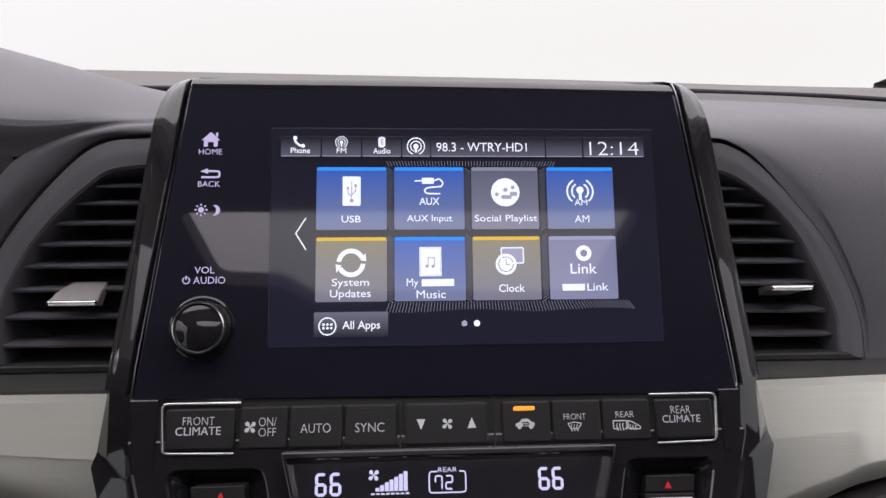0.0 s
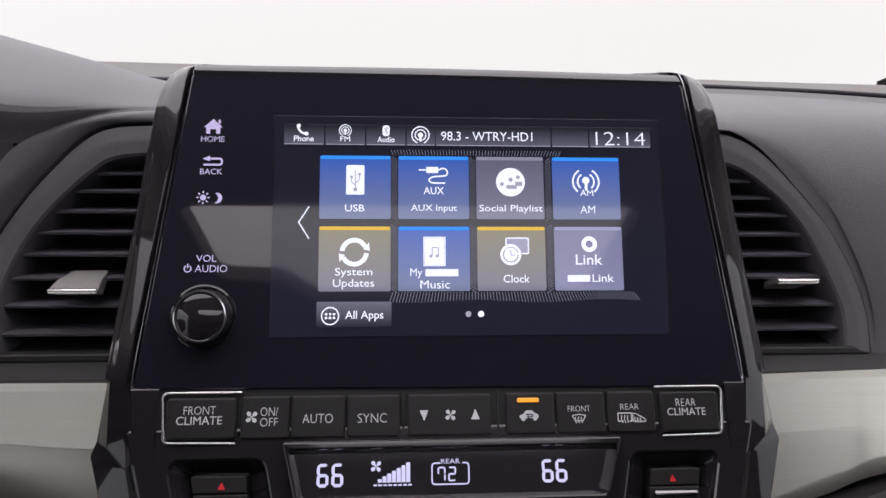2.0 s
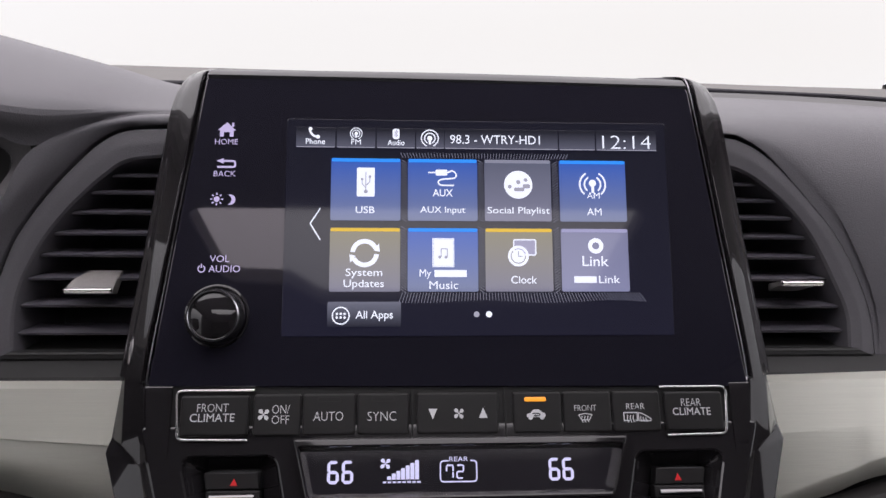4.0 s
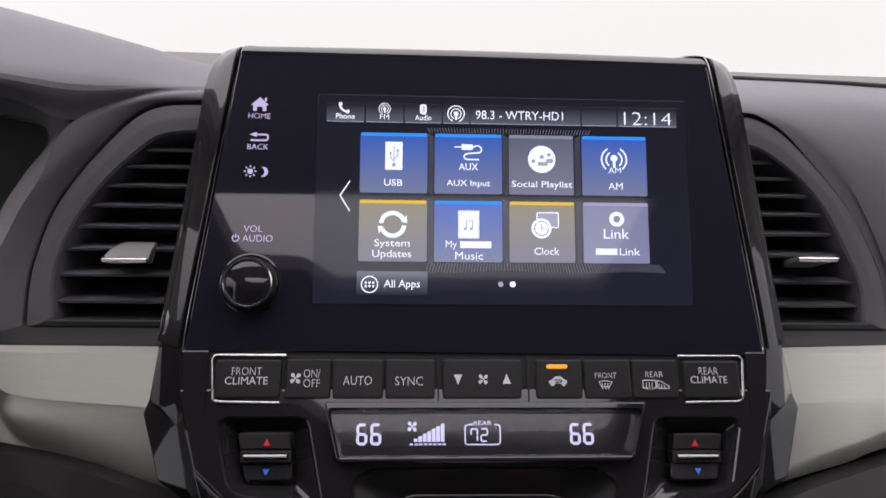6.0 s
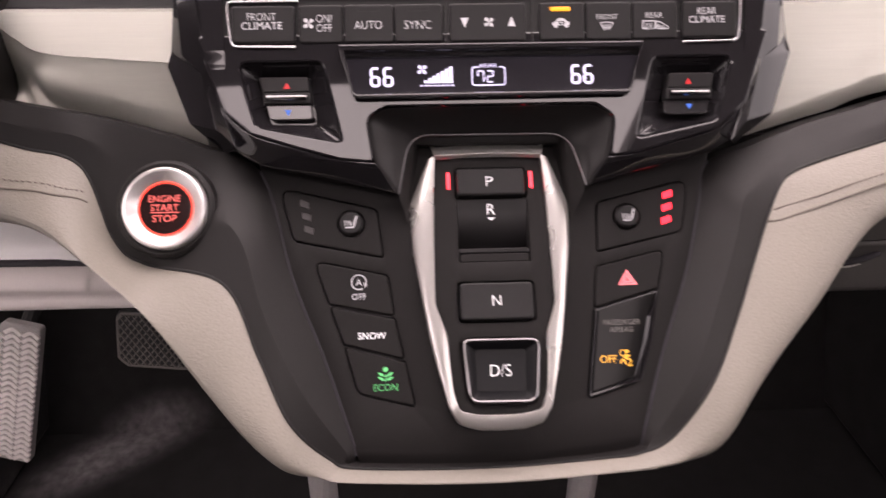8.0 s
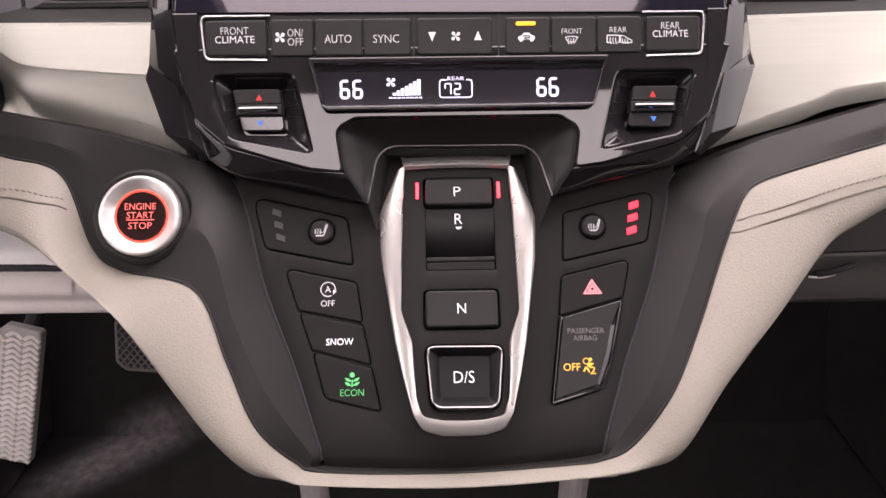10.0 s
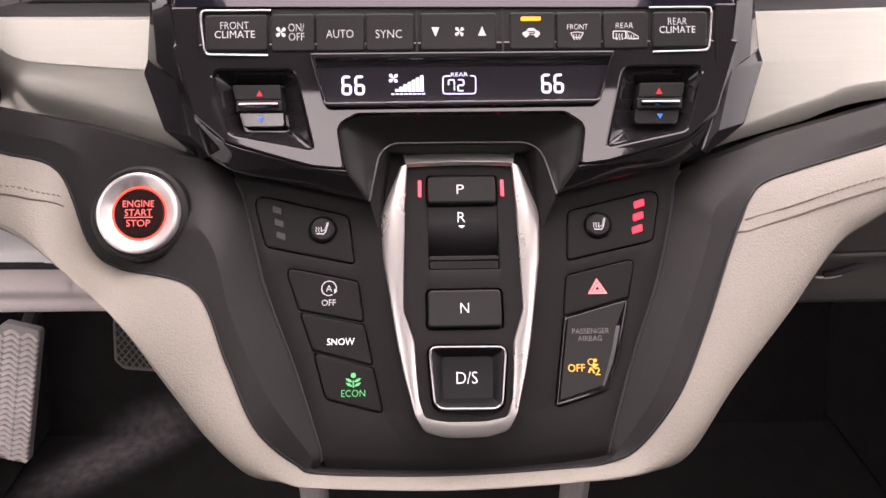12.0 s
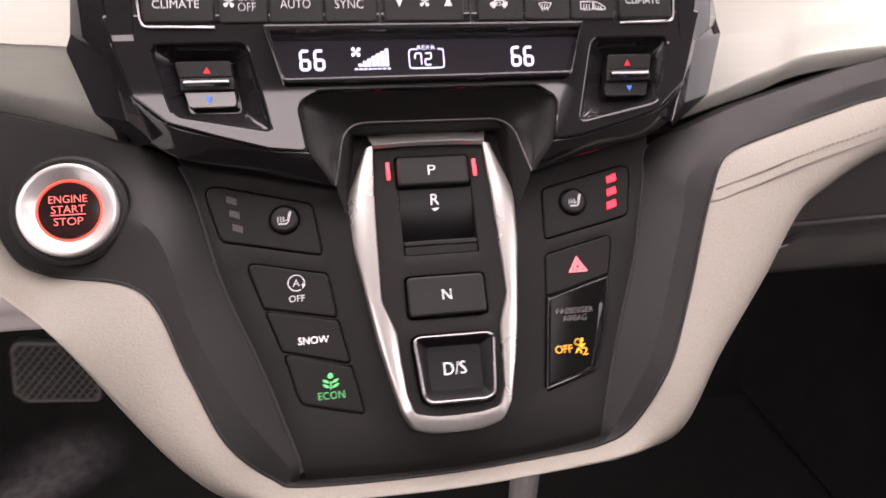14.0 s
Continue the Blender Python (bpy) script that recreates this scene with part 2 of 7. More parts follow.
def catmull(pts, n, sharp=False):
    """n points along a smooth (or straight) line through pts."""
    pts = [Vector(p) for p in pts]
    m, out = len(pts) - 1, []
    for i in range(n):
        t = m * i / (n - 1)
        j = min(int(t), m - 1)
        f = t - j
        if sharp:
            out.append(pts[j].lerp(pts[j + 1], f))
            continue
        p1, p2 = pts[j], pts[j + 1]
        p0 = pts[j - 1] if j > 0 else 2 * p1 - p2
        p3 = pts[j + 2] if j + 2 <= m else 2 * p2 - p1
        out.append(0.5 * ((2 * p1) + (p2 - p0) * f + (2 * p0 - 5 * p1 + 4 * p2 - p3) * f * f + (3 * p1 - p0 - 3 * p2 + p3) * f ** 3))
    return out


def sheet(curves, nu=40, nv=12, sharp_across=False, sharp_along=False, flip=False, back=None):
    """A moulded skin through several lines; back: the way its rim is turned under, so that it has depth."""
    bm = bmesh.new()
    lines = [catmull(c, nu, sharp_along) for c in curves]
    cols = [catmull([ln[i] for ln in lines], nv, sharp_across) for i in range(nu)]
    grid = [[bm.verts.new(p) for p in col] for col in cols]
    for i in range(nu - 1):
        for j in range(nv - 1):
            f = (grid[i][j], grid[i + 1][j], grid[i + 1][j + 1], grid[i][j + 1])
            bm.faces.new(f[::-1] if flip else f)
    if back is not None:
        rim = [grid[i][0] for i in range(nu)] + [grid[-1][j] for j in range(1, nv)]
        rim += [grid[i][-1] for i in range(nu - 2, -1, -1)] + [grid[0][j] for j in range(nv - 2, 0, -1)]
        low = [bm.verts.new(v.co + Vector(back)) for v in rim]
        for i in range(len(rim)):
            bm.faces.new((rim[i - 1], rim[i], low[i], low[i - 1]))
    bmesh.ops.recalc_face_normals(bm, faces=bm.faces)
    return bm


def tube(bm, pts, r, k=8):
    """A round cord along pts."""
    pts, rings = [Vector(p) for p in pts], []
    for i, p in enumerate(pts):
        d = (pts[min(i + 1, len(pts) - 1)] - pts[max(i - 1, 0)]).normalized()
        a = d.cross(Vector((0.3, 0.2, 0.93))).normalized()
        b = d.cross(a)
        rings.append([bm.verts.new(p + r * (a * math.cos(2 * math.pi * j / k) + b * math.sin(2 * math.pi * j / k))) for j in range(k)])
    for a, b in zip(rings, rings[1:]):
        join(bm, a, b)
    bm.faces.new(rings[0][::-1])
    bm.faces.new(rings[-1])
    return bm


def block(bm, centre, size, turn=(0, 0, 0), bev=0.003, seg=2):
    """A box with rounded edges."""
    m = pose(*centre, *turn)
    made = bmesh.ops.create_cube(bm, size=1.0, matrix=m @ Matrix.Diagonal((*size, 1)))
    edges = list({e for v in made["verts"] for e in v.link_edges})
    bmesh.ops.bevel(bm, geom=edges, offset=bev, segments=seg, affect="EDGES", profile=0.5)
    return bm


FONT = {}


def lettering(text, weight=0.0):
    """The flat shape of a word: its points and faces in a box of height 1 for a capital."""
    if "M" in text or "W" in text:
        weight = 0.0
    key = (text, weight)
    if key not in FONT:
        cu = bpy.data.curves.new("word", "FONT")
        cu.body, cu.resolution_u, cu.offset, cu.fill_mode = text, 3, weight, "FRONT"
        ob = bpy.data.objects.new("word", cu)
        me = bpy.data.meshes.new_from_object(ob)
        FONT[key] = ([v.co.copy() for v in me.vertices], [tuple(p.vertices) for p in me.polygons])
        bpy.data.objects.remove(ob)
        bpy.data.meshes.remove(me)
    return FONT[key]


class Ink:
    """Flat print on a face: lines, shapes and words at depth n."""

    def __init__(self, M, n=0.0002):
        self.M, self.n, self.bm = M, n, bmesh.new()

    def poly(self, pts):
        pts = list(pts)
        if area2(pts) < 0:
            pts.reverse()
        self.bm.faces.new(ring_of(self.bm, self.M, pts, self.n))
        return self

    def disc(self, u, v, r, k=24):
        return self.poly(circle(u, v, r, k))

    def arc(self, u, v, r0, r1, a0=0, a1=360, k=28):
        a = [radians(a0 + (a1 - a0) * i / k) for i in range(k + 1)]
        o = ring_of(self.bm, self.M, [(u + r1 * math.cos(t), v + r1 * math.sin(t)) for t in a], self.n)
        i_ = ring_of(self.bm, self.M, [(u + r0 * math.cos(t), v + r0 * math.sin(t)) for t in a], self.n)
        for j in range(k):
            self.bm.faces.new((i_[j], o[j], o[j + 1], i_[j + 1]))
        return self

    def line(self, pts, w):
        pts = [Vector(p) for p in pts]
        for a, b in zip(pts, pts[1:]):
            self.poly(ribbon([a, b], w))
        for p in pts[1:-1]:
            self.disc(p.x, p.y, w / 2, 8)
        return self

    def box(self, u0, v0, u1, v1, r=0.0):
        return self.poly(rect(u0, v0, u1, v1, r) if r else [(u0, v0), (u1, v0), (u1, v1), (u0, v1)])

    def border(self, u0, v0, u1, v1, w, r):
        o = rect(u0, v0, u1, v1, r)
        i_ = inset(o, w)
        a, b = ring_of(self.bm, self.M, o, self.n), ring_of(self.bm, self.M, i_, self.n)
        join(self.bm, a, b)
        return self

    def word(self, text, u, v, width, height, weight=0.0, slant=0.0):
        """A word that fills width x height round (u, v)."""
        vs, fs = lettering(text, weight)
        x0, x1 = min(p.x for p in vs), max(p.x for p in vs)
        y0, y1 = min(p.y for p in vs), max(p.y for p in vs)
        sx, sy = width / (x1 - x0), height / (y1 - y0)
        pts = []
        for p in vs:
            b = (p.y - (y0 + y1) / 2) * sy
            pts.append((u + (p.x - (x0 + x1) / 2) * sx + slant * b, v + b))
        made = ring_of(self.bm, self.M, pts, self.n)
        for f in fs:
            try:
                self.bm.faces.new([made[i] for i in f])
            except ValueError:
                pass
        return self

    def done(self, name, material, parent, label=""):
        return part(name, self.bm, material, parent, label, smooth=0)


def fan_icon(ink, u, v, r):
    for i in range(4):
        a = radians(45 + 90 * i)
        c, s = math.cos(a), math.sin(a)
        pts = [(0.12, -0.05), (0.55, -0.36), (0.95, -0.30), (1.0, 0.12), (0.7, 0.30), (0.3, 0.16)]
        ink.poly(fillet([(u + r * (x * c - y * s), v + r * (x * s + y * c)) for x, y in pts], r * 0.12, 3))
    return ink.disc(u, v, r * 0.16, 12)


def seven(ink, digit, u, v, w, h, t):
    """A seven-bar digit with its centre at (u, v)."""
    bars = {"6": "acdefg", "7": "abcf", "2": "abdeg", "0": "abcdef"}[digit]
    where = {"a": (0, h / 2, 1), "g": (0, 0, 1), "d": (0, -h / 2, 1), "f": (-w / 2, h / 4, 0), "b": (w / 2, h / 4, 0), "e": (-w / 2, -h / 4, 0), "c": (w / 2, -h / 4, 0)}
    for b in bars:
        x, y, flat = where[b]
        if flat:
            a, g = w / 2, t / 2
            ink.poly([(u + x - a, v + y), (u + x - a + g, v + y - g), (u + x + a - g, v + y - g), (u + x + a, v + y), (u + x + a - g, v + y + g), (u + x - a + g, v + y + g)])
        else:
            a, g = h / 4, t / 2
            ink.poly([(u + x, v + y - a), (u + x + g, v + y - a + g), (u + x + g, v + y + a - g), (u + x, v + y + a), (u + x - g, v + y + a - g), (u + x - g, v + y - a + g)])
    bmesh.ops.remove_doubles(ink.bm, verts=ink.bm.verts, dist=1e-6)
    return ink


def seat_icon(ink, u, v, s, side=1):
    """Seat with three waves of heat."""
    f = lambda x, y: (u + side * s * x, v + s * y)
    ink.line([f(0.95, 0.9), f(0.55, -0.5), f(0.30, -0.75)], 0.16 * s)
    ink.line([f(0.78, 0.95), f(0.42, -0.25), f(-0.15, -0.35)], 0.10 * s)
    ink.line([f(0.35, -0.8), f(-0.75, -0.75)], 0.18 * s)
    for k in range(3):
        x = -0.85 + 0.36 * k
        ink.line([f(x, 0.25), f(x + 0.16, 0.0), f(x, -0.2), f(x + 0.14, -0.55)], 0.10 * s)
    return ink

# ---- faces of the centre stack and console ----
FA = fr(-0.020, 0.790, 21.8)      # display bezel
FB = fr(-0.018, 0.795, 28.0)      # climate keys
FK = FB @ Matrix.Translation((0, 0.0006, -0.0015))      # tops of the climate keys
FL = fr(-0.0326, 0.7718, 30.5)      # climate display
FF = fr(-0.0293, 0.7731, 29.5)      # lower gloss fascia
FC = fr(-0.058, 0.693, 42.3)      # switch panel
FP = fr(-0.049, 0.710, 45.9)      # gear selector
FV = fr(0.030, 0.820, 20.0)       # air vents
FS = fr(-0.0580, 0.7045, 35.0, -0.1583) @ Matrix.Scale(0.96, 4)  # start button
XC, XV = -0.002, -0.0045


# ---- dashboard ----
dash = thing("dashboard", (0, 0.1, 0.80), "dark grey soft-skinned dashboard with an instrument hood beside the centre stack", "dashboard")

# outlines of the quarter-round vents: the seam in the dash skin and the mouth, from the middle outwards and down
VENT_OUT = {1: [(0.108, 0.0832), (0.1465, 0.0822), (0.1570, 0.0801), (0.1690, 0.0734), (0.1812, 0.0618), (0.1955, 0.0448), (0.2068, 0.0291), (0.2172, 0.0068), (0.2225, -0.0130), (0.2232, -0.0345)],
            -1: [(0.108, 0.0840), (0.1415, 0.0833), (0.1622, 0.0817), (0.1748, 0.0755), (0.1870, 0.0634), (0.2012, 0.0460), (0.2137, 0.0253), (0.2210, 0.0022), (0.2235, -0.0134), (0.2240, -0.0345)]}
VENT_IN = {1: [(0.108, 0.0680), (0.1390, 0.0670), (0.1490, 0.0654), (0.1580, 0.0622), (0.1682, 0.0555), (0.1805, 0.0445), (0.1918, 0.0290), (0.2022, 0.0063), (0.2085, -0.0110), (0.2090, -0.0290)],
           -1: [(0.108, 0.0690), (0.1434, 0.0677), (0.1614, 0.0650), (0.1712, 0.0581), (0.1800, 0.0500), (0.1900, 0.0390), (0.1999, 0.0247), (0.2083, 0.0063), (0.2114, -0.0105), (0.2109, -0.0300)]}


def vent_seam(s, grow, n):
    """The seam round a vent, moved outwards by grow, from its foot up to the middle."""
    o, out = [Vector(p) for p in VENT_OUT[s]], []
    for i, p in enumerate(o):
        d = (o[min(i + 1, len(o) - 1)] - o[max(i - 1, 0)]).normalized()
        q = p + Vector((-d.y, d.x)) * grow
        out.append(tuple(FV @ Vector((XV + s * q.x, q.y, n))))
    return out[::-1]


# right-hand skin, spreading from the seam round the vent
mid_r = [(0.262, 0.0150, 0.785), (0.264, 0.0225, 0.812), (0.2550, 0.0350, 0.846), (0.2400, 0.0460, 0.870), (0.2000, 0.0590, 0.8925), (0.1560, 0.0670, 0.9045), (0.110, 0.069, 0.9055)]
far_r = [(0.62, -0.005, 0.785), (0.62, 0.020, 0.822), (0.60, 0.045, 0.860), (0.52, 0.070, 0.8835), (0.36, 0.090, 0.9000), (0.22, 0.096, 0.9090), (0.110, 0.096, 0.9115)]
top_r = [(0.66, -0.005, 0.785), (0.66, 0.030, 0.826), (0.66, 0.070, 0.866), (0.62, 0.118, 0.8890), (0.42, 0.150, 0.9040), (0.24, 0.156, 0.9146), (0.110, 0.156, 0.9175)]
part("passenger_skin", sheet([vent_seam(1, 0.0014, -0.008), vent_seam(1, 0.0012, -0.001), vent_seam(1, 0.0022, 0.0012), mid_r, far_r, top_r], 80, 28), DASH, dash)

# driver-side skin between vent and instruments
gauge = [(-0.2470, 0.0100, 0.786), (-0.2440, 0.0190, 0.812), (-0.2310, 0.0290, 0.8430), (-0.2205, 0.0355, 0.8615), (-0.2070, 0.0460, 0.8880), (-0.1700, 0.0610, 0.9030), (-0.115, 0.066, 0.9055)]
g_seam = vent_seam(-1, 0.0030, 0.0012)
g_mid = [tuple(a * 0.5 + b * 0.5 + Vector((0, -0.0012, 0.0005))) for a, b in zip(catmull(g_seam, 12), catmull(gauge, 12))]
part("driver_skin", sheet([vent_seam(-1, 0.0014, -0.008), vent_seam(-1, 0.0012, -0.001), vent_seam(-1, 0.0022, 0.0012), g_mid, gauge], 70, 22, back=(0, 0.02, -0.004)), DASH, dash)

# instrument hood, which rises towards the driver
h_edge = [(-0.62, 0.030, 0.905), (-0.42, 0.030, 0.905), (-0.300, 0.036, 0.9045), (-0.236, 0.0430, 0.9000), (-0.2070, 0.0475, 0.8895), (-0.1700, 0.0615, 0.9032), (-0.115, 0.0665, 0.9057)]
h_under = [(-0.62, 0.028, 0.940), (-0.42, 0.028, 0.930), (-0.300, 0.034, 0.9225), (-0.245, 0.0410, 0.9165), (-0.2000, 0.0500, 0.9105), (-0.1650, 0.0690, 0.9085), (-0.115, 0.075, 0.9080)]
h_crest = [(-0.62, 0.095, 0.985), (-0.42, 0.100, 0.970), (-0.310, 0.108, 0.9525), (-0.246, 0.1120, 0.9395), (-0.2000, 0.1150, 0.9285), (-0.1660, 0.1150, 0.9195), (-0.115, 0.110, 0.9120)]
h_back = [(-0.62, 0.200, 0.985), (-0.42, 0.210, 0.968), (-0.310, 0.210, 0.9480), (-0.246, 0.2000, 0.9330), (-0.2000, 0.1900, 0.9220), (-0.1660, 0.1800, 0.9160), (-0.115, 0.160, 0.9125)]
h_low = [(-0.62, 0.330, 0.920), (-0.42, 0.330, 0.915), (-0.310, 0.330, 0.9120), (-0.246, 0.3300, 0.9110), (-0.2000, 0.3300, 0.9110), (-0.1660, 0.3300, 0.9110), (-0.115, 0.330, 0.9110)]
part("instrument_hood", sheet([h_edge, h_under, h_crest, h_back, h_low], 60, 30), DASH, dash)

# top pad, dark gap of the defroster and the strip below the windscreen
part("defroster_panel", sheet([[(-0.17, 0.150, 0.9105), (0.10, 0.156, 0.9170), (0.24, 0.156, 0.9140), (0.42, 0.150, 0.9034), (0.66, 0.110, 0.888)],
                       [(-0.17, 0.200, 0.9130), (0.10, 0.200, 0.9165), (0.24, 0.200, 0.9144), (0.42, 0.190, 0.9060), (0.66, 0.150, 0.891)],
                       [(-0.62, 0.395, 0.9130), (0.10, 0.420, 0.9175), (0.24, 0.420, 0.9190), (0.42, 0.410, 0.9150), (0.66, 0.360, 0.900)]], 50, 16, back=(0, 0, -0.03)), DEFROST, dash, "black defroster panel behind the crest")
bm = bmesh.new()
tube(bm, [(-0.62, 0.415, 0.9150), (-0.3, 0.432, 0.9190), (0.10, 0.435, 0.9205), (0.30, 0.432, 0.9205), (0.45, 0.428, 0.9165), (0.70, 0.380, 0.903)], 0.0026, 8)
part("defroster_gap", bm, HOLE, dash, "black defroster gap")
part("cowl_strip", sheet([[(-0.62, 0.44, 0.918), (-0.3, 0.455, 0.9200), (0.10, 0.460, 0.9190), (0.30, 0.455, 0.9180), (0.45, 0.445, 0.9140), (0.70, 0.40, 0.905)],
                          [(-0.62, 0.52, 0.941), (-0.3, 0.550, 0.9375), (0.10, 0.560, 0.9335), (0.30, 0.555, 0.9300), (0.45, 0.540, 0.9270), (0.70, 0.50, 0.924)]], 40, 4, back=(0, 0, -0.03)),
     surface("pale_grey_cowl", (0.11, 0.105, 0.10), 0.7, grain=700, bump=0.2), dash, "pale grey strip below the windscreen")

# lower closing skins behind the trims
part("dash_core", sheet([[(-0.70, 0.10, 0.90), (0.70, 0.10, 0.90)], [(-0.70, 0.07, 0.80), (0.70, 0.07, 0.80)], [(-0.70, 0.03, 0.735), (0.70, 0.03, 0.735)], [(-0.70, 0.10, 0.66), (0.70, 0.10, 0.66)], [(-0.70, 0.45, 0.66), (0.70, 0.45, 0.66)]], 4, 10, sharp_across=True), GAP, dash)

# black band between vents and silver trim
for s, c in ((1, "r"), (-1, "l")):
    x0, x1 = (0.132, 0.64) if s > 0 else (-0.247, -0.138)
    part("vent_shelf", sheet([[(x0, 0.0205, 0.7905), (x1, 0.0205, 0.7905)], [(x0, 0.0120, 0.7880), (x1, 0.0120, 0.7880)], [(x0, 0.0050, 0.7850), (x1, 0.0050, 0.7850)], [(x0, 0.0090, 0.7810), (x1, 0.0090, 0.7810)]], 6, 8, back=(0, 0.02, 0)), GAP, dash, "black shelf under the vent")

# ---- brushed silver trims ----
trim_r = thing("trim_panel", (0.25, -0.01, 0.765), "brushed silver dashboard trim panel with a crease", "trim panel", "silver trims")
crease_r = [(0.1440, -0.0138, 0.7630), (0.1537, -0.0135, 0.7636), (0.1887, -0.0125, 0.7656), (0.2263, -0.0110, 0.7683), (0.42, -0.0050, 0.7745), (0.66, 0.006, 0.781)]
ridge_r = [(0.1380, -0.0243, 0.7320), (0.1467, -0.0235, 0.7350), (0.1835, -0.0205, 0.7475), (0.2261, -0.0180, 0.7567), (0.42, -0.0095, 0.7650), (0.66, 0.004, 0.775)]
foot_rim_r = [(0.1300, -0.0238, 0.7205), (0.1445, -0.0225, 0.7252), (0.1771, -0.0195, 0.7337), (0.2273, -0.0165, 0.7462), (0.42, -0.0080, 0.7590), (0.66, 0.005, 0.770)]
part("upper_face", sheet([[(0.1440, -0.0030, 0.7848), (0.1537, -0.0029, 0.7850), (0.1887, -0.0024, 0.7857), (0.2263, -0.0018, 0.7864), (0.42, 0.002, 0.789), (0.66, 0.013, 0.793)], crease_r], 40, 6, back=(0, 0.008, 0)), SILVER, trim_r)
part("lower_face", sheet([crease_r, [tuple(Vector(a).lerp(Vector(b), 0.5)) for a, b in zip(crease_r, ridge_r)], [tuple(Vector(a).lerp(Vector(b), 0.93)) for a, b in zip(crease_r, ridge_r)], [tuple(Vector(a).lerp(Vector(b), 0.12) + Vector((0, -0.0004, 0))) for a, b in zip(ridge_r, foot_rim_r)],
                          [tuple(Vector(a).lerp(Vector(b), 0.5) + Vector((0, -0.0006, 0))) for a, b in zip(ridge_r, foot_rim_r)], foot_rim_r], 40, 22, back=(0, 0.01, 0)), SILVER, trim_r)
trim_l = thing("trim_panel", (-0.2, -0.01, 0.765), "short brushed silver trim panel with a rounded end beside the steering column", "trim panel", "silver trims")
crease_l = [(-0.3000, 0.0060, 0.7835), (-0.2500, -0.0010, 0.7815), (-0.2330, -0.0080, 0.7750), (-0.2240, -0.0118, 0.7700), (-0.2125, -0.0138, 0.7672), (-0.1870, -0.0150, 0.7652), (-0.1560, -0.0162, 0.7632)]
part("upper_face", sheet([[(-0.3000, 0.0010, 0.7855), (-0.2500, -0.0015, 0.7852), (-0.2330, -0.0026, 0.7850), (-0.2240, -0.0028, 0.7850), (-0.2125, -0.0029, 0.7849), (-0.1870, -0.0030, 0.7848), (-0.1540, -0.0032, 0.7846)],
                          crease_l], 44, 6, back=(0, 0.008, 0)), SILVER, trim_l)
part("lower_face", sheet([[tuple(Vector(p) + Vector((0, 0.0002, -0.0003))) for p in crease_l],
                          [(-0.3000, 0.0080, 0.7650), (-0.2500, 0.0004, 0.7640), (-0.2330, -0.0078, 0.7590), (-0.2240, -0.0118, 0.7550), (-0.2100, -0.0140, 0.7530), (-0.1840, -0.0165, 0.7500), (-0.1500, -0.0195, 0.7460)],
                          [(-0.3000, 0.0160, 0.7300), (-0.2500, 0.0080, 0.7300), (-0.2330, -0.0010, 0.7300), (-0.2230, -0.0050, 0.7280), (-0.2080, -0.0075, 0.7260), (-0.1800, -0.0130, 0.7220), (-0.1420, -0.0215, 0.7120)]], 44, 12, back=(0, 0.01, 0)), SILVER, trim_l)


